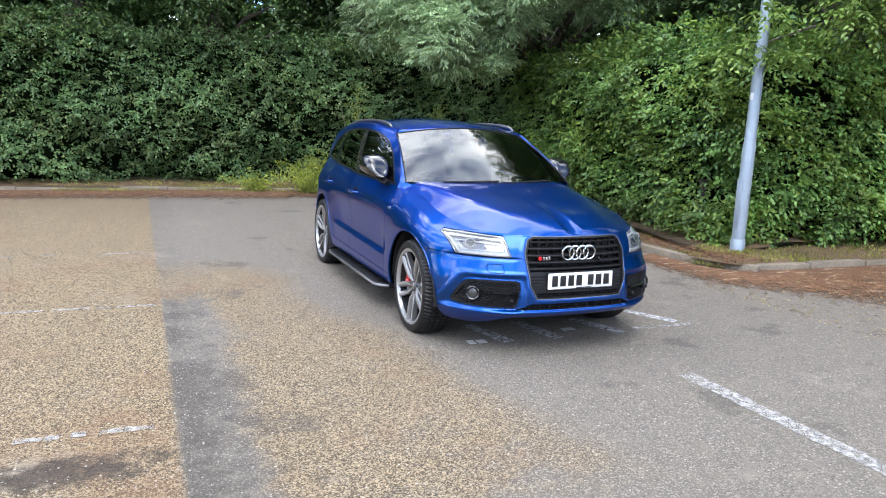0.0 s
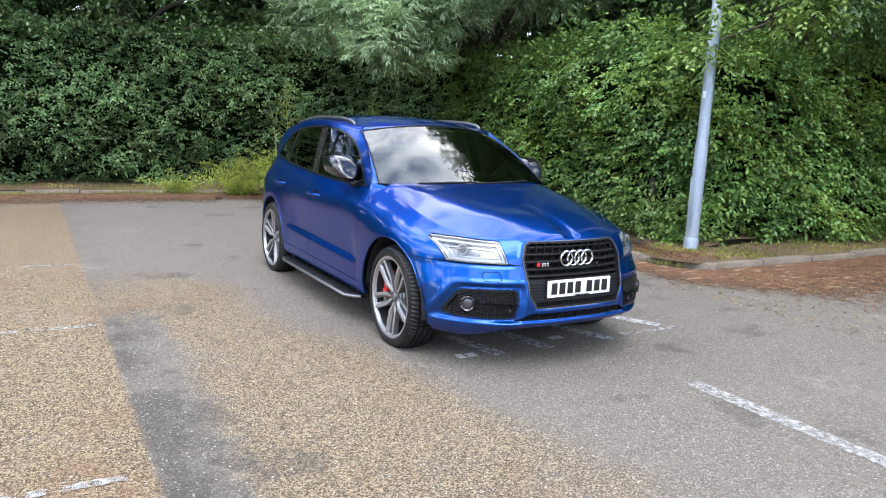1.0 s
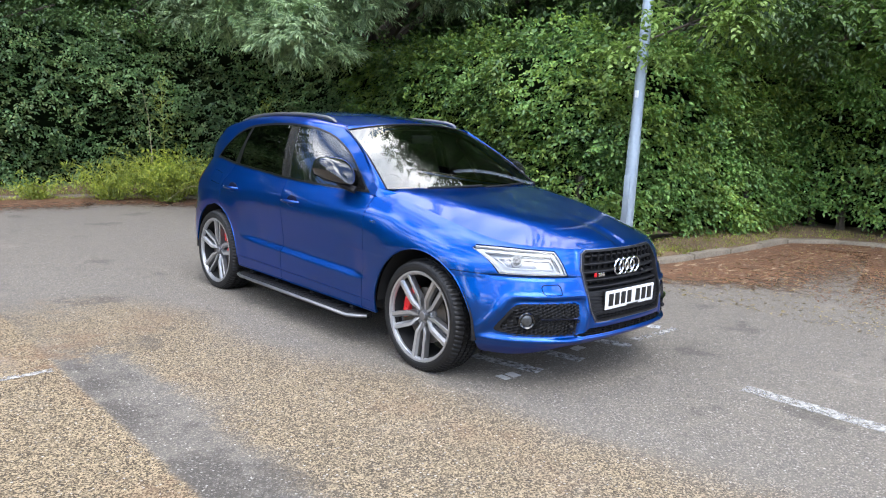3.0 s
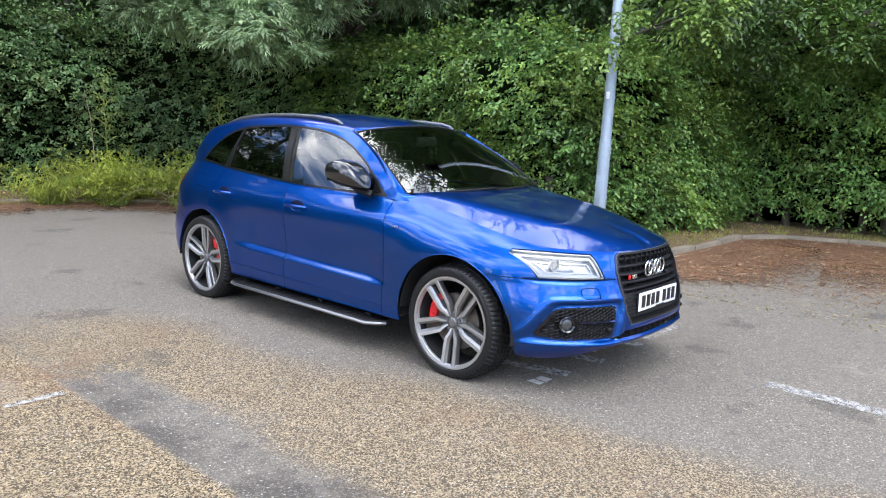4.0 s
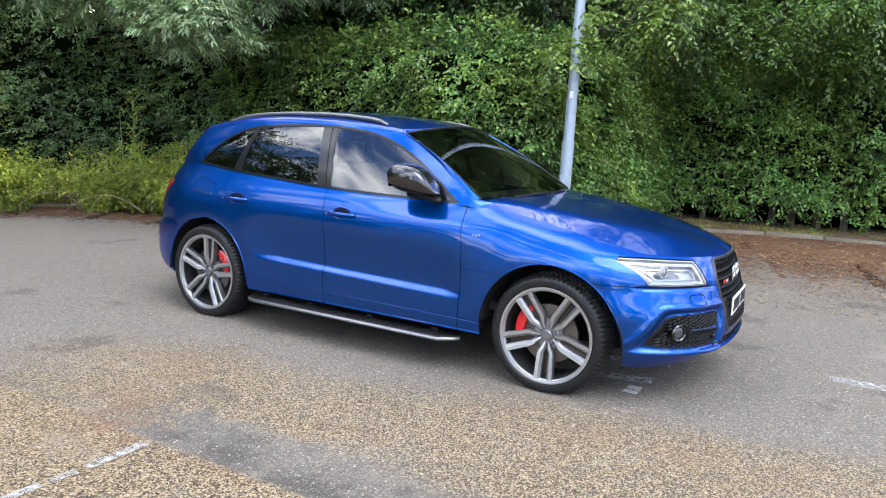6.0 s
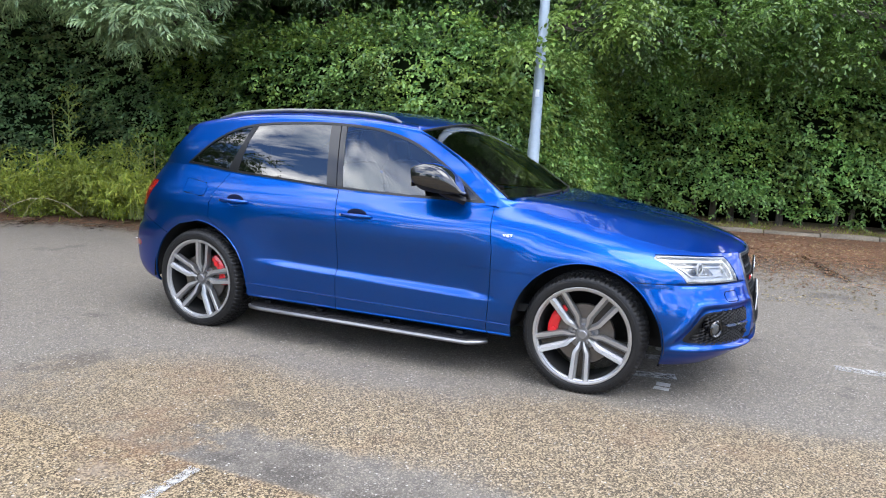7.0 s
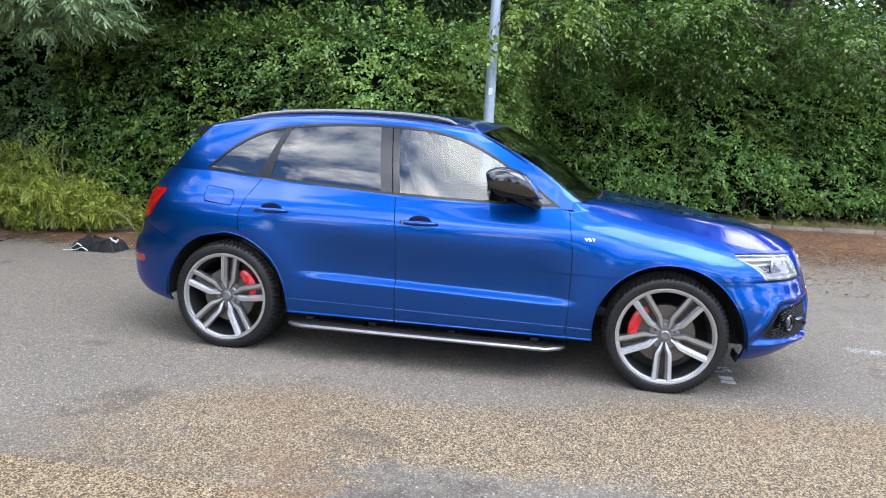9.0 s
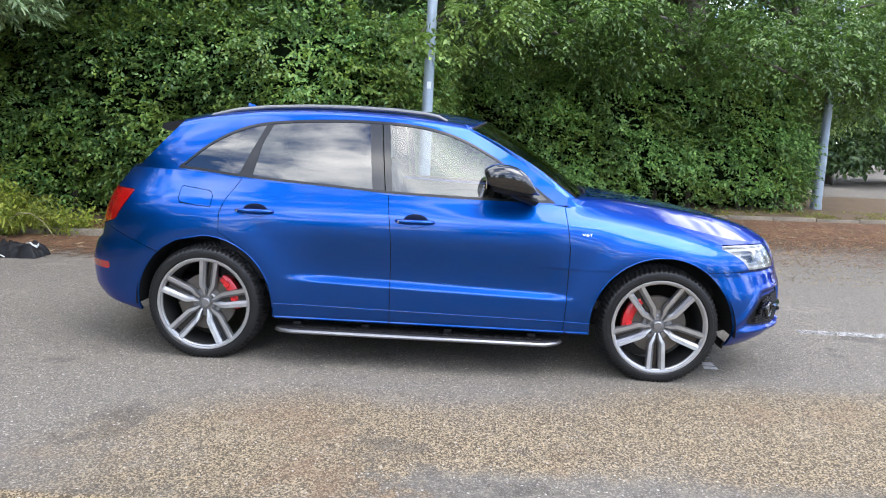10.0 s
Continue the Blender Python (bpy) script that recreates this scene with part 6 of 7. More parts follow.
# ---- car: mirrors, handles, rails, steps ----
for s in (-1, 1):
    b = bmesh.new()
    rows = []
    for y, cx, lo, hi, hx in ((-0.294, 0.926, 1.150, 1.250, 0.082), (-0.300, 0.926, 1.138, 1.264, 0.096), (-0.318, 0.926, 1.126, 1.278, 0.104), (-0.350, 0.926, 1.118, 1.291, 0.107), (-0.390, 0.926, 1.113, 1.298, 0.107), (-0.440, 0.925, 1.110, 1.295, 0.105), (-0.490, 0.922, 1.110, 1.282, 0.100), (-0.535, 0.918, 1.111, 1.256, 0.089), (-0.568, 0.912, 1.113, 1.222, 0.072), (-0.590, 0.906, 1.116, 1.184, 0.050), (-0.600, 0.900, 1.122, 1.152, 0.024)):
        cz, hz = (lo + hi) / 2, (hi - lo) / 2
        rows.append([b.verts.new((s * (cx + (hx - 0.024 * max(0.0, -math.sin(a))) * math.copysign(abs(math.cos(a)) ** 0.58, math.cos(a))), y + 0.020 * math.sin(a), cz + hz * math.copysign(abs(math.sin(a)) ** 0.66, math.sin(a)))) for a in (2 * math.pi * k / 32 for k in range(32))])
    for r0, r1 in zip(rows, rows[1:]):
        for k in range(32):
            b.faces.new((r0[k], r0[(k + 1) % 32], r1[(k + 1) % 32], r1[k]))
    b.faces.new(rows[0]), b.faces.new(rows[-1][::-1])
    bmesh.ops.recalc_face_normals(b, faces=b.faces)
    # lower cover below a slanting seam
    low = b.copy()
    for mesh, keep in ((b, 1), (low, -1)):
        bmesh.ops.bisect_plane(mesh, geom=list(mesh.verts) + list(mesh.edges) + list(mesh.faces), plane_co=(0, -0.30, 1.176), plane_no=(0, -0.19 * keep, keep), clear_inner=True)
    for v in low.verts:
        v.co += Vector((s * 0.915 - v.co.x, -0.46 - v.co.y, 1.17 - v.co.z)) * 0.08
    mir = part("door_mirror", b, MIRROR_BLACK, car, "gloss black door mirror", 60)
    part("mirror_underside", low, MATT_BLACK, mir, "", 60)
    part("mirror_glass", box(0.15, 0.004, 0.10, Matrix.Translation((s * 0.926, -0.2925, 1.200)), 0.0), CHROME, mir)
    part("mirror_foot", rod([(s * 0.850, -0.590, 1.072), (s * 0.872, -0.560, 1.084), (s * 0.893, -0.50, 1.104), (s * 0.905, -0.45, 1.125)], [0.042, 0.040, 0.040, 0.034], 14, squash=0.6), SATIN_BLACK, mir)
    for y, z in ((0.127, 0.926), (1.111, 0.945)):
        w = body_w(y, z)
        sl = (body_w(y + 0.09, z) - body_w(y - 0.09, z)) / 0.18
        # flat bulging ellipsoid in place of a hollow, its shade painted in
        cup = bmesh.new()
        bmesh.ops.create_uvsphere(cup, u_segments=24, v_segments=12, radius=1.0)
        cup.transform(Matrix.Translation((s * (w - 0.004), y - 0.005, z + 0.004)) @ Matrix.Diagonal((0.008, 0.075, 0.042, 1)))
        part("handle_cup", cup, CUP_SHADE, car)
        lip = [(s * (body_w(y + 0.074 * math.cos(a), z + 0.004 + 0.041 * math.sin(a)) + 0.001), y - 0.005 + 0.074 * math.cos(a), z + 0.004 + 0.041 * math.sin(a)) for a in (radians(188 + 16.4 * k) for k in range(11))]
        part("cup_lip", rod(lip, 0.0032, 8), PAINT, car)
        pts = [(s * (w + 0.002), y - 0.112, z), (s * (w + 0.020), y - 0.100, z + 0.001), (s * (w + 0.032), y - 0.05, z + 0.002), (s * (w + 0.034), y, z + 0.002), (s * (w + 0.032), y + 0.06, z + 0.001), (s * (w + 0.020), y + 0.098, z), (s * (w + 0.002), y + 0.110, z)]
        part("door_handle", rod(pts, [0.012, 0.015, 0.017, 0.0175, 0.017, 0.015, 0.012], 14, squash=0.8), PAINT, car)
        part("lock_cover", rod([(s * (w + 0.020), y + 0.094, z + 0.001), (s * (w + 0.036), y + 0.096, z + 0.001)], [0.0085, 0.0075], 12), CHROME, car)
    rail = [(s * 0.636, y, z - 0.004) for y, z in ((-0.03, 1.540), (0.02, 1.562), (0.10, 1.577), (0.30, 1.592), (0.55, 1.598), (0.85, 1.594), (1.10, 1.580), (1.30, 1.556), (1.45, 1.520), (1.52, 1.490))]
    part("roof_rail", rod(rail, [0.010, 0.014, 0.015, 0.015, 0.015, 0.015, 0.015, 0.015, 0.013, 0.010], 12), RAIL, car, "dark roof rail")
    # side step
    b = bmesh.new()
    rows = []
    for y, xi, xo in ((-0.80, 0.84, 0.885), (-0.775, 0.83, 0.925), (-0.70, 0.82, 0.985), (0.86, 0.82, 0.985), (0.935, 0.82, 0.965), (0.965, 0.83, 0.93)):
        rows.append([b.verts.new((s * x, y, z)) for x, z in ((xi, 0.196), (xo - 0.012, 0.196), (xo, 0.204), (xo, 0.222), (xo - 0.012, 0.232), (xi, 0.236))])
    for r0, r1 in zip(rows, rows[1:]):
        for k in range(6):
            b.faces.new((r0[k], r0[(k + 1) % 6], r1[(k + 1) % 6], r1[k]))
    b.faces.new(rows[0]), b.faces.new(rows[-1][::-1])
    bmesh.ops.recalc_face_normals(b, faces=b.faces)
    step = part("side_step", b, SATIN_BLACK, car, "black side step with a bright metal edge")
    part("step_edge", rod([(s * 0.888, -0.802, 0.214), (s * 0.930, -0.778, 0.214), (s * 0.988, -0.70, 0.214), (s * 0.988, 0.86, 0.214), (s * 0.968, 0.936, 0.214), (s * 0.935, 0.968, 0.214)], 0.0125, 10), BRUSHED, step)
    for k in range(24):
        part("tread_rib", box(0.075, 0.030, 0.006, Matrix.Translation((s * 0.915, -0.66 + k * 0.0635, 0.2355)), 0.002, 1), SATIN_BLACK, step)
    for y in (-0.62, -0.1, 0.42, 0.85):
        part("step_bracket", box(0.22, 0.05, 0.03, Matrix.Translation((s * 0.78, y, 0.24)), 0.006), SATIN_BLACK, step)

# spoiler, aerial fin, wipers, cowl
b = bmesh.new()
rows = []
for i in range(21):
    x = -0.60 + 1.2 * i / 20
    bow = 0.09 * (1 - (abs(x) / 0.62) ** 2)
    rows.append([b.verts.new((x, y + bow, z)) for y, z in ((1.64, 1.478), (1.77, 1.458), (1.806, 1.446), (1.812, 1.418), (1.77, 1.400), (1.68, 1.405))])
for r0, r1 in zip(rows, rows[1:]):
    for k in range(6):
        b.faces.new((r0[k], r0[(k + 1) % 6], r1[(k + 1) % 6], r1[k]))
b.faces.new(rows[0]), b.faces.new(rows[-1][::-1])
bmesh.ops.recalc_face_normals(b, faces=b.faces)
part("roof_spoiler", b, SATIN_BLACK, car)
b = bmesh.new()
rows = []
for y, h, w in ((1.30, 0.0, 0.008), (1.35, 0.014, 0.018), (1.40, 0.034, 0.020), (1.43, 0.044, 0.014), (1.440, 0.042, 0.007)):
    z = ROOF_Z(1.36) - 0.004
    rows.append([b.verts.new((x, y, z + dz)) for x, dz in ((-w, -0.01), (-w * 0.6, h * 0.6), (0, h + 0.004), (w * 0.6, h * 0.6), (w, -0.01))])
for r0, r1 in zip(rows, rows[1:]):
    for k in range(4):
        b.faces.new((r0[k], r0[k + 1], r1[k + 1], r1[k]))
b.faces.new(rows[-1])
bmesh.ops.recalc_face_normals(b, faces=b.faces)
part("aerial_fin", b, PAINT, car)
b = bmesh.new()
rows = []
for i in range(25):
    a = (-1 + i / 12) * 0.90
    p0 = screen_point(a, 0.0)
    yb = -0.985 + 0.145 * a * a
    rows.append([b.verts.new(v) for v in ((p0.x, yb - 0.03, hood_z(a, yb) - 0.030), (p0.x, yb + 0.01, p0.z - 0.018), (p0.x, yb + 0.05, p0.z + 0.004))])
for r0, r1 in zip(rows, rows[1:]):
    for k in range(2):
        b.faces.new((r0[k], r0[k + 1], r1[k + 1], r1[k]))
part("cowl", b, SATIN_BLACK, car)
for s in (-1, 1):
    part("screen_seal", rod([screen_point(s, k / 20) + Vector((-s * 0.002, -0.001, 0.002)) for k in range(21)], 0.006, 8), SATIN_BLACK, car)
part("header_seal", rod([screen_point(-1 + k / 12, 1.0) + Vector((0, -0.001, 0.001)) for k in range(25)], 0.006, 8), SATIN_BLACK, car)
for a0, a1 in ((-0.62, 0.02), (0.05, 0.72)):
    pts = [screen_point(a0 + (a1 - a0) * k / 8, 0.004 + 0.022 * k / 8) + Vector((0, -0.010, 0.006)) for k in range(9)]
    part("wiper", rod(pts, 0.008, 8), SATIN_BLACK, car)

# wing badge
fc = bpy.data.curves.new("wing_badge", "FONT")
fc.body, fc.size, fc.extrude, fc.align_x = "V6T", 0.031, 0.002, "CENTER"
tmp = bpy.data.objects.new("wing_badge_text", fc)
scene.collection.objects.link(tmp)
bpy.context.view_layer.update()
me = bpy.data.meshes.new_from_object(tmp.evaluated_get(bpy.context.evaluated_depsgraph_get()))
bpy.data.objects.remove(tmp)
me.materials.clear()
me.materials.append(CHROME)
for s in (-1, 1):
    ob = new("wing_badge", me if s < 0 else me.copy())
    ob.parent = car
    w = body_w(-0.915, 0.90)
    tilt = math.atan2(body_w(-0.915, 0.87) - body_w(-0.915, 0.92), 0.05)
    ob.matrix_local = Matrix.Translation((s * (w + 0.012), -0.915, 0.888)) @ Matrix.Rotation(radians(90 * s), 4, "Z") @ Matrix.Rotation(radians(90) - tilt, 4, "X") @ Matrix.Diagonal((1.25, 0.8, 1, 1))
    ob["label"] = "small chrome letters on the front wing"

# ---- car: cabin inside ----
def seat(x, y, width, name="seat"):
    b = box(width, 0.50, 0.16, Matrix.Translation((x, y, 0.62)), 0.05, 3)
    st = part(name, b, LEATHER, car, "black leather seat")
    part("backrest", box(width, 0.14, 0.62, Matrix.Translation((x, y + 0.28, 0.94)) @ Matrix.Rotation(radians(-16), 4, "X"), 0.05, 3), LEATHER, st)
    return st


for x in (-0.37, 0.37):
    st = seat(x, 0.10, 0.50, "front_seat")
    part("headrest", box(0.26, 0.10, 0.17, Matrix.Translation((x, 0.485, 1.32)) @ Matrix.Rotation(radians(-10), 4, "X"), 0.04, 3), LEATHER, st)
    for dx in (-0.05, 0.05):
        part("headrest_post", rod([(x + dx, 0.46, 1.20), (x + dx, 0.475, 1.27)], 0.006, 8), CHROME, st)
st = seat(0.0, 0.98, 1.30, "rear_bench")
for x in (-0.42, 0.0, 0.42):
    part("headrest", box(0.26, 0.09, 0.14, Matrix.Translation((x, 1.36, 1.26)) @ Matrix.Rotation(radians(-10), 4, "X"), 0.035, 3), LEATHER, st)
dash = part("dashboard", box(1.44, 0.42, 0.22, Matrix.Translation((0, -0.62, 0.965)), 0.07, 3), CABIN, car)
part("dash_top", box(1.36, 0.36, 0.05, Matrix.Translation((0, -0.74, 1.055)), 0.02, 2), CABIN, dash)
part("binnacle", box(0.36, 0.16, 0.08, Matrix.Translation((-0.37, -0.47, 1.075)), 0.03, 2), CABIN, dash)
b = lathe([(0.0, 0.172), (0.012, 0.186), (0.0, 0.198), (-0.012, 0.186)], 40)
wheel_m = Matrix.Translation((-0.37, -0.30, 1.00)) @ Matrix.Rotation(radians(90), 4, "Z") @ Matrix.Rotation(radians(-25), 4, "Y")
b.transform(wheel_m)
sw = part("steering_wheel", b, LEATHER, car)
part("steering_boss", box(0.05, 0.36, 0.10, wheel_m, 0.02), CABIN, sw)
part("centre_console", box(0.24, 1.0, 0.30, Matrix.Translation((0, -0.05, 0.62)), 0.04), CABIN, car)
part("interior_mirror", box(0.22, 0.03, 0.07, Matrix.Translation((0, -0.30, 1.43)), 0.012), CABIN, car)
part("cabin_floor", box(1.60, 2.9, 0.05, Matrix.Translation((0, 0.35, 0.44)), 0.0), CABIN, car)
part("boot_floor", box(1.40, 0.75, 0.30, Matrix.Translation((0, 1.62, 0.86)), 0.03), CABIN, car)
for s in (-1, 1):
    part("door_card", box(0.05, 2.0, 0.50, Matrix.Translation((s * 0.82, 0.36, 0.75)), 0.02), CABIN, car)
rl = Sheet.grid([[Vector((c * 0.62, y, ROOF_Z(y) - 0.05)) for c in (-1, -0.5, 0, 0.5, 1)] for y in (-0.15, 0.2, 0.6, 1.0, 1.4, 1.65)])
rl.object("headlining", HEADLINING, car, edge=0)


# ---- bag, weeds, grass ----
bag = thing("bag", "black fabric bag with pale straps lying flat on the tarmac", "bag", at=(1.98, 4.50, 0))
bag.scale = (0.82, 0.78, 1.0)
b = bmesh.new()
rows = []
for i in range(25):
    row = []
    for j in range(17):
        u, v = -1 + i / 12, -1 + j / 8
        edge = max(0.0, 1 - max(abs(u), abs(v)) ** 6)
        h = 0.17 * edge * (0.65 + 0.5 * noise.noise((u * 2.1, v * 2.3, 1.0)) + 0.3 * noise.noise((u * 5, v * 5, 4.0)))
        row.append(b.verts.new((0.20 * v * (1 - 0.12 * u) + 0.03 * noise.noise((u * 3, v, 0)), -0.33 * u + 0.03 * noise.noise((v * 3, u, 9)), 0.004 + max(h, 0.0))))
    rows.append(row)
for r0, r1 in zip(rows, rows[1:]):
    for k in range(16):
        b.faces.new((r0[k], r0[k + 1], r1[k + 1], r1[k]))
bmesh.ops.recalc_face_normals(b, faces=b.faces)
part("cover", b, BAG_BLACK, bag, smooth_angle=60)
for pts, w in (([(-0.20, 0.16, 0.06), (-0.215, 0.22, 0.09), (-0.20, 0.28, 0.05), (-0.225, 0.34, 0.03), (-0.24, 0.28, 0.012)], 0.013), ([(-0.205, 0.06, 0.012), (-0.225, 0.14, 0.05), (-0.235, 0.22, 0.02), (-0.28, 0.30, 0.012), (-0.27, 0.40, 0.012)], 0.013), ([(0.02, -0.10, 0.135), (-0.02, -0.17, 0.15), (-0.06, -0.23, 0.13), (-0.03, -0.27, 0.11), (0.04, -0.25, 0.125)], 0.015)):
    part("strap", rod(pts, w, 8, squash=0.35), STRAP_GREY, bag, "pale grey strap")


def stalks(points, material, radius=0.004):
    """Thin bent stems joined in one mesh."""
    b = bmesh.new()
    for pts in points:
        n_ = len(pts)
        rod(pts, [radius * (1.2 - 0.9 * k / (n_ - 1)) for k in range(n_)], 4, b, cap=False)
    return b


def weed_clump(x, y, height, spread, stems, leaves, label, z0=0.08):
    w = thing("weed_clump", label, "weeds", "weeds")
    lines, tips = [], []
    for k in range(int(stems * 2.6)):
        a, r = rng.uniform(0, 2 * math.pi), spread * rng.random() ** 0.7
        bx, by = x + 0.35 * r * math.cos(a), y + 0.35 * r * math.sin(a)
        h = height * rng.uniform(0.4, 1.15)
        rng_droop = rng.uniform(0.12, 0.5)
        bend = r * rng.uniform(0.4, 1.9)
        pts = [(bx + bend * math.cos(a) * t**1.8, by + bend * math.sin(a) * t**1.8, z0 - 0.06 + h * (t - rng_droop * t**3)) for t in (0, 0.25, 0.5, 0.75, 1.0)]
        lines.append(pts)
        tips.append(pts)
    part("stem_tangle", stalks(lines, STEM, 0.0045), STEM, w)["kind"] = "stuff"
    T = np.array(tips)
    k = rng.integers(0, len(T), leaves)
    t = rng.random(leaves) ** 0.8 * 3.999
    i = t.astype(int)
    f = (t - i)[:, None]
    P = T[k, i] * (1 - f) + T[k, i + 1] * f + rng.standard_normal((leaves, 3)) * np.array([0.05, 0.05, 0.04])
    P[:, 2] = np.maximum(P[:, 2], z0 - 0.03)
    A = rng.standard_normal((leaves, 3)) + np.array([0, 0, -0.2])
    N = rng.standard_normal((leaves, 3)) + np.array([0, 0, 0.9])
    L = rng.uniform(0.03, 0.085, leaves)
    leaf_mesh("leaves", P, A, N, L, L * 0.40, LEAF_WEED, w)
    return w


for x, y, h, sp, st, lv in ((1.4, 8.2, 1.15, 0.65, 34, 4800), (2.3, 7.4, 0.85, 0.65, 20, 2800), (2.95, 6.3, 0.95, 0.8, 30, 4600), (0.6, 8.8, 0.55, 0.6, 14, 900), (2.1, 8.5, 1.0, 0.5, 14, 1100), (3.2, 5.5, 0.60, 0.55, 20, 2200), (3.45, 4.8, 0.45, 0.45, 14, 800), (3.0, 7.1, 1.15, 0.7, 24, 4200), (-0.5, 9.3, 0.45, 0.6, 12, 700), (1.3, 8.9, 0.9, 0.45, 12, 800), (3.5, 6.3, 0.75, 0.6, 18, 2200), (2.7, 6.9, 0.55, 0.5, 16, 1200)):
    weed_clump(x, y, h, sp, st, lv, "yellow-green feathery weeds growing over the kerb")
def arching_weed(x, y, stems, reach, height, label):
    """A mound of long stems that arch over, with thin leaflets hanging from them."""
    w = thing("arching_weed", label, "weeds", "weeds")
    lines, P, A = [], [], []
    for k in range(stems):
        a = rng.uniform(0, 2 * math.pi)
        r, h = reach * rng.uniform(0.5, 1.15), height * rng.uniform(0.45, 1.1)
        bx, by = x + rng.uniform(-0.25, 0.25), y + rng.uniform(-0.35, 0.35)
        fall = rng.uniform(0.25, 0.75)
        pts = [(bx + r * math.cos(a) * t**1.25, by + r * math.sin(a) * t**1.25, 0.06 + h * (1.9 * t - (0.9 + fall) * t * t)) for t in (0, 0.15, 0.3, 0.45, 0.6, 0.75, 0.88, 1.0)]
        lines.append([(px, py, max(pz, 0.08)) for px, py, pz in pts])
        Q = np.array(lines[-1])
        for q in range(46):
            t = rng.uniform(0.8, 6.99)
            i = int(t)
            P.append(Q[i] * (1 - t + i) + Q[i + 1] * (t - i))
            A.append((Q[i + 1] - Q[i]) * 3 + np.array([0, 0, -0.5]))
    part("stem_tangle", stalks(lines, STEM, 0.006), STEM, w)["kind"] = "stuff"
    P, A = np.array(P), np.array(A) + 0.45 * rng.standard_normal((len(P), 3))
    P = P + rng.standard_normal(P.shape) * 0.03
    P[:, 2] = np.maximum(P[:, 2], 0.10)
    L = rng.uniform(0.05, 0.14, len(P))
    leaf_mesh("leaves", P, A, rng.standard_normal(P.shape) + np.array([0, 0, 0.9]), L, L * 0.17, LEAF_WEED, w)
    return w


for x, y, n_, r, h in ((2.75, 6.9, 46, 1.1, 1.35), (2.85, 6.0, 36, 0.9, 0.95), (2.6, 7.7, 34, 1.0, 1.2), (3.05, 5.4, 18, 0.55, 0.45), (0.7, 8.9, 30, 0.8, 0.95)):
    arching_weed(x, y, n_, r, h, "mound of yellow-green arching weeds beside the kerb")
for x, y, h in ((1.3, 8.8, 2.0), (2.9, 7.6, 1.6), (3.4, 6.1, 1.2), (2.3, 7.2, 1.0)):
    w = thing("dry_stalk", "tall bare dry stalk among the weeds", "weed", "weeds")
    part("stem", stalks([[(x, y, 0.05), (x + 0.04, y + 0.03, h * 0.4), (x - 0.02, y, h * 0.75), (x - 0.10 * h, y - 0.10 * h, h)]], DRY_STEM, 0.010), DRY_STEM, w)
for x, y, dx, dy in ((2.9, 5.9, 0.4, -0.9), (2.5, 6.6, -0.9, 0.6), (3.0, 5.4, -0.2, -0.8), (2.2, 7.6, -1.0, 0.2), (3.1, 6.9, -0.5, -1.3), (2.9, 7.5, -1.2, -0.7), (3.3, 6.2, -0.7, -1.1)):
    w = thing("fallen_stalk", "pale dry stalk bent over in an arc", "weed", "weeds")
    part("stem", stalks([[(x + dx * t, y + dy * t, 0.06 + 1.9 * t * (1.02 - t) * 0.55) for t in (0, 0.2, 0.4, 0.6, 0.8, 1.0)]], DRY_STEM, 0.009), DRY_STEM, w)

for x, y, h in ((1.62, 9.0, 2.3), (2.75, 7.1, 1.9), (3.3, 6.3, 1.2)):
    w = thing("tall_weed", "tall yellow-green weed stalk with thin side branches", "weed", "weeds")
    lines = [[(x, y, 0.05), (x + 0.03, y, h * 0.35), (x + 0.01, y + 0.03, h * 0.7), (x - 0.05, y - 0.04, h)]]
    for k in range(14):
        z = h * (0.45 + 0.5 * k / 14)
        a = 2.4 * k
        r = 0.34 * (1.1 - z / h) + 0.08
        lines.append([(x, y, z), (x + r * 0.5 * math.cos(a), y + r * 0.5 * math.sin(a), z + 0.12), (x + r * math.cos(a), y + r * math.sin(a), z + 0.15)])
    part("stem", stalks(lines, STEM, 0.009), STEM, w)
    T = np.array([p[-1] for p in lines] + [p[1] for p in lines])
    P = np.repeat(T, 12, axis=0) + rng.standard_normal((len(T) * 12, 3)) * 0.05
    L = rng.uniform(0.02, 0.06, len(P))
    leaf_mesh("leaves", P, rng.standard_normal(P.shape), rng.standard_normal(P.shape) + np.array([0, 0, 0.8]), L, L * 0.3, LEAF_WEED, w)

# low grass and herbs on the bed
k = 170000
st = rng.random(k)
x, y, dx, dy, _ = path_points(KERB_PATH, st)
near = ((x > 2.5) & (y > -9)) | (rng.random(k) < 0.6)
st, x, y, dx, dy = st[near], x[near], y[near], dx[near], dy[near]
k = len(st)
d = 0.04 + 1.08 * rng.random(k) ** 1.3 - 0.34 * (y > 6.5) * rng.random(k)
P = np.stack([x - dy * d, y + dx * d, 0.05 + 0.05 * np.clip(d, 0, 1) - 0.03 * (d < 0.1)], axis=1)
keep = fnoise(P[:, 0] * 1.3, P[:, 1] * 1.3, d) > -0.25
P = P[keep]
n_ = len(P)
A = np.array([[0, 0, 1.0]]) + 0.75 * rng.standard_normal((n_, 3))
A[:, 2] = np.abs(A[:, 2])
N = rng.standard_normal((n_, 3)) + np.array([0, 0, 0.3])
L = rng.uniform(0.02, 0.075, n_)
dry = rng.random(n_) < 0.62
grass = leaf_mesh("grass", P[~dry], A[~dry], N[~dry], L[~dry], L[~dry] * 0.2, LEAF_WEED, None, "thin yellow-green grass and herbs on the bed", "stuff", True)
grass["category"] = "grass"
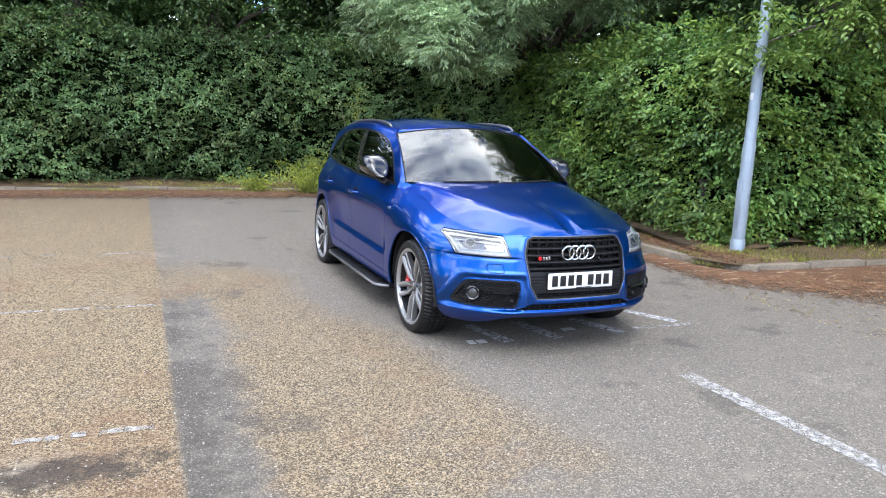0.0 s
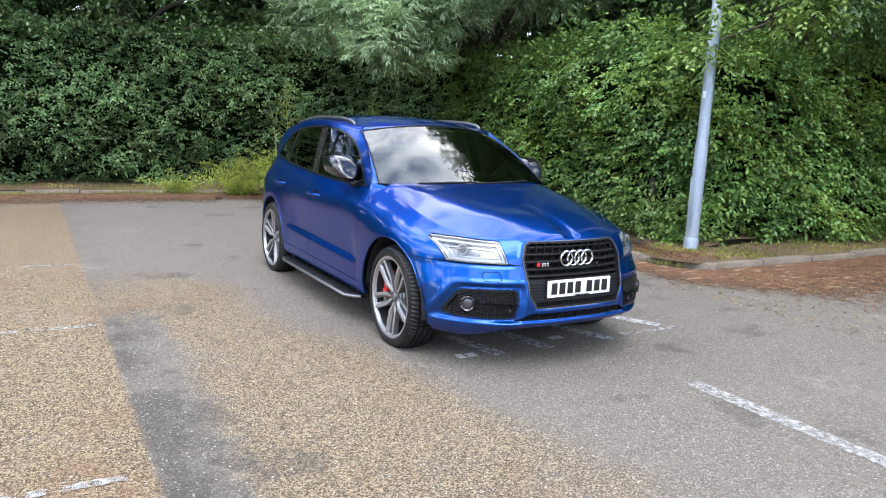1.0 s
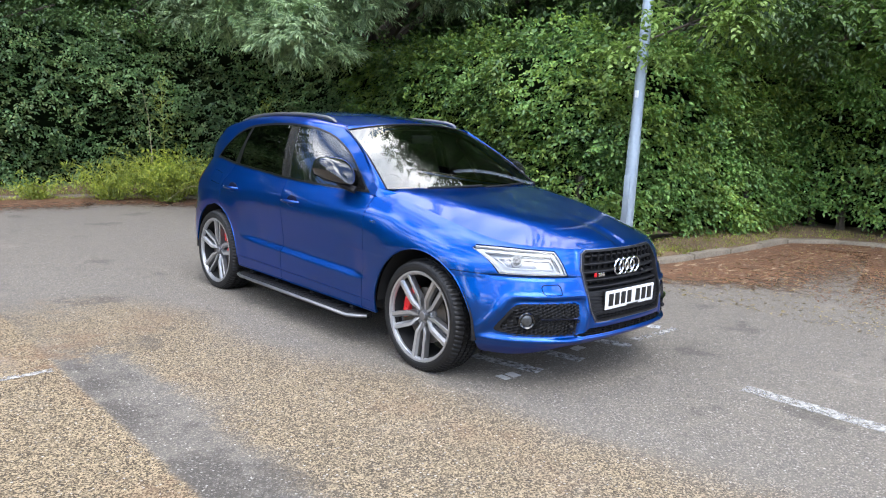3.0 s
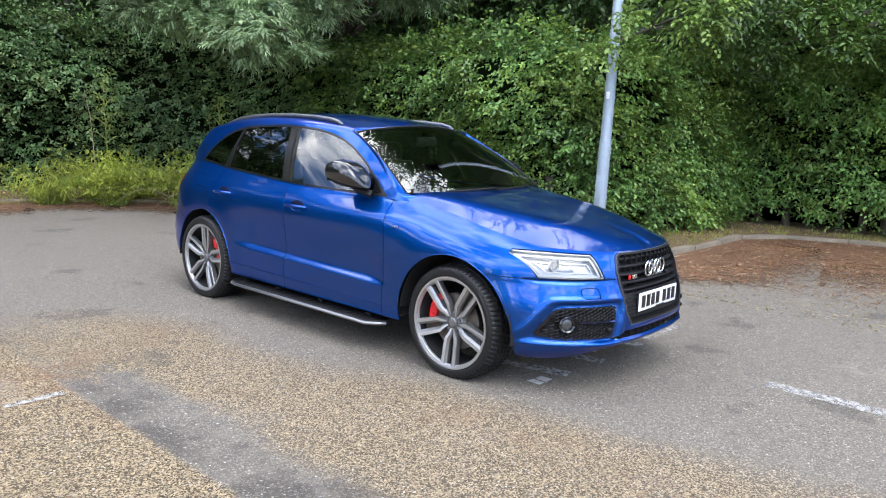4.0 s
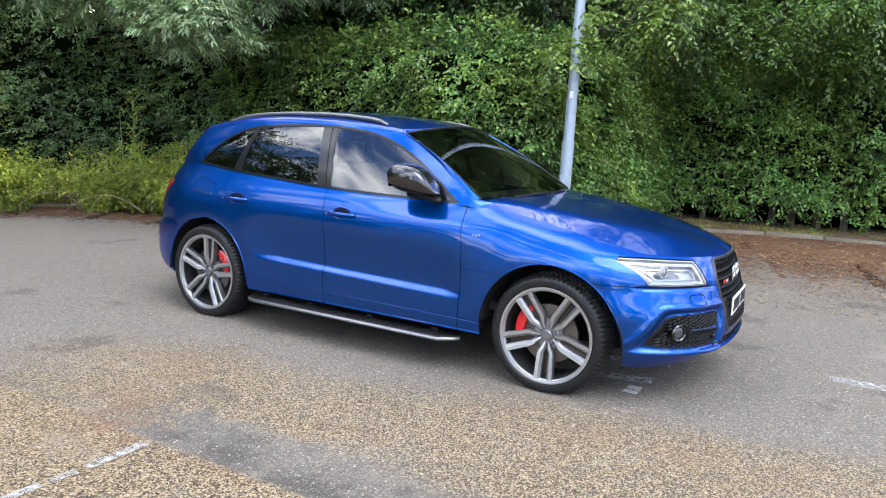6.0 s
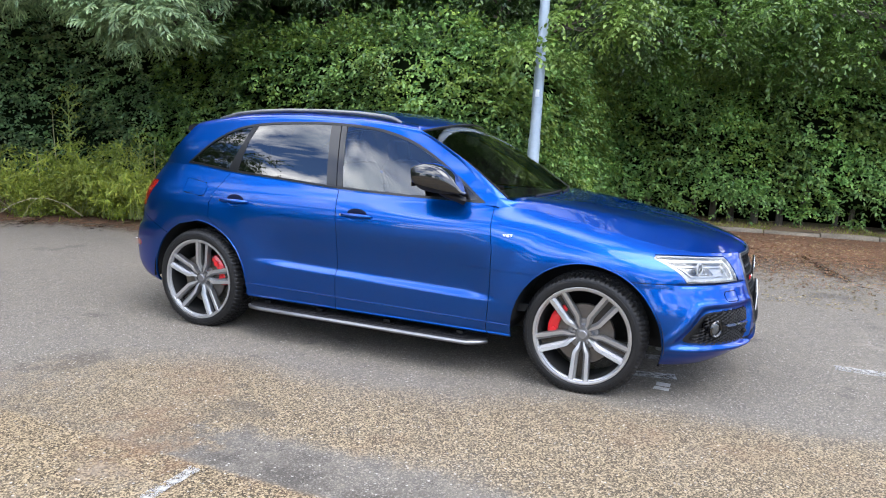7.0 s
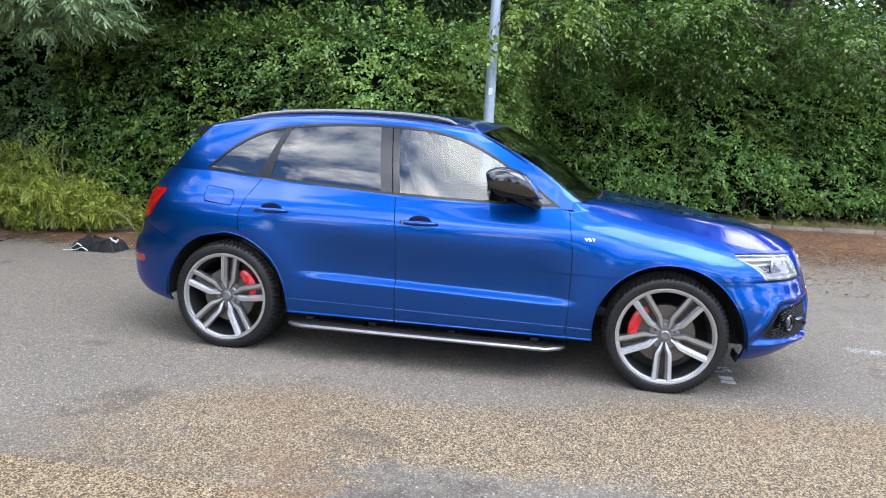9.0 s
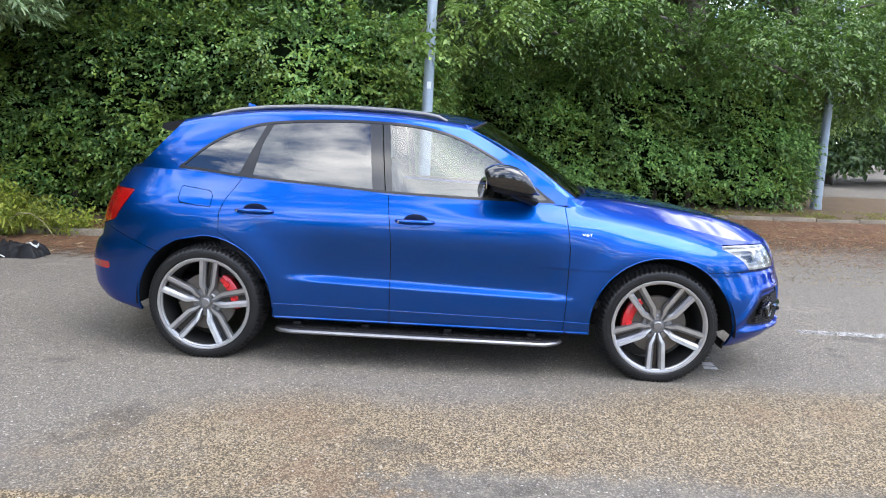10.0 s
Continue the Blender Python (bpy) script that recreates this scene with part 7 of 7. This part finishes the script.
straw = leaf_mesh("dry_grass", P[dry], A[dry], N[dry], L[dry], L[dry] * 0.16, LEAF_STRAW, None, "dry straw-coloured grass on the bed", "stuff", True)
straw["category"] = "grass"

# loose dead leaves on the litter and the bed
k = 46000
zone = rng.random(k)
a = rng.random((k, 2))
X = np.where(zone < 0.62, 3.5 + 5.6 * a[:, 0] ** 0.8, np.where(zone < 0.8, -12 + 15 * a[:, 0], 3.4 + 0.7 * a[:, 0]))
Y = np.where(zone < 0.62, -0.5 - 9.5 * a[:, 1], np.where(zone < 0.8, 7.9 + 2.0 * a[:, 1], 8 * a[:, 1] - 0.2))
edge = np.where(zone < 0.62, X - 3.5 - 0.5 * fnoise(X * 0.8, Y * 0.8, X * 0) + 0.12 * np.minimum(0, Y + 2), 1)
keep = (edge > 0) & (X < 9.3)
P = np.stack([X, Y, np.where((zone >= 0.8) | (Y > 9.55), 0.12, 0.016) + 0.006 * rng.random(k)], axis=1)[keep]
n_ = len(P)
A = rng.standard_normal((n_, 3)) * np.array([1, 1, 0.12])
N = np.array([[0, 0, 1.0]]) + 0.14 * rng.standard_normal((n_, 3))
L = rng.uniform(0.012, 0.038, n_)
dead = leaf_mesh("dead_leaves", P, A, N, L, L * 0.6, LEAF_DRY, None, "brown dead leaves scattered over the litter", "stuff", True)
dead["category"] = "leaf litter"
# pale twigs and seeds on the tarmac near the edge
k = 9000
X, Y = 2.6 + 5.6 * rng.random(k) ** 1.2, -0.7 - 9 * rng.random(k)
P = np.stack([X, Y, np.where(X > 3.6, 0.024, 0.012)], axis=1)
A = rng.standard_normal((k, 3)) * np.array([1, 1, 0.05])
N = np.array([[0, 0, 1.0]]) + 0.2 * rng.standard_normal((k, 3))
L = rng.uniform(0.015, 0.05, k)
husk = leaf_mesh("seed_husks", P, A, N, L, L * 0.35, LEAF_STRAW, None, "pale seed husks and twigs at the litter's edge", "stuff", True)
husk["category"] = "leaf litter"

# kerb stones
kerb = thing("kerb", "row of weathered concrete kerb stones", "kerb", kind="structure")
b = box(0.90, 0.125, 0.22, Matrix.Translation((0.45, 0.0625, -0.005)), 0.012, 2)
first = part("kerb_stone", b, KERB, kerb)
stone = first.data
starts = along(KERB_PATH, 0.915)
for i, ((x, y, _, _), (x1, y1, _, _)) in enumerate(zip(starts, starts[1:])):
    ob = first if i == 0 else new("kerb_stone", stone)
    ob.parent = kerb
    ob.matrix_local = Matrix.Translation((x, y, random.uniform(-0.034, -0.008) - 0.015 * (1 - smooth(1.2, 2.6, x)) * smooth(6.0, 7.5, y))) @ Matrix.Rotation(math.atan2(y1 - y, x1 - x) + random.uniform(-0.014, 0.014), 4, "Z")
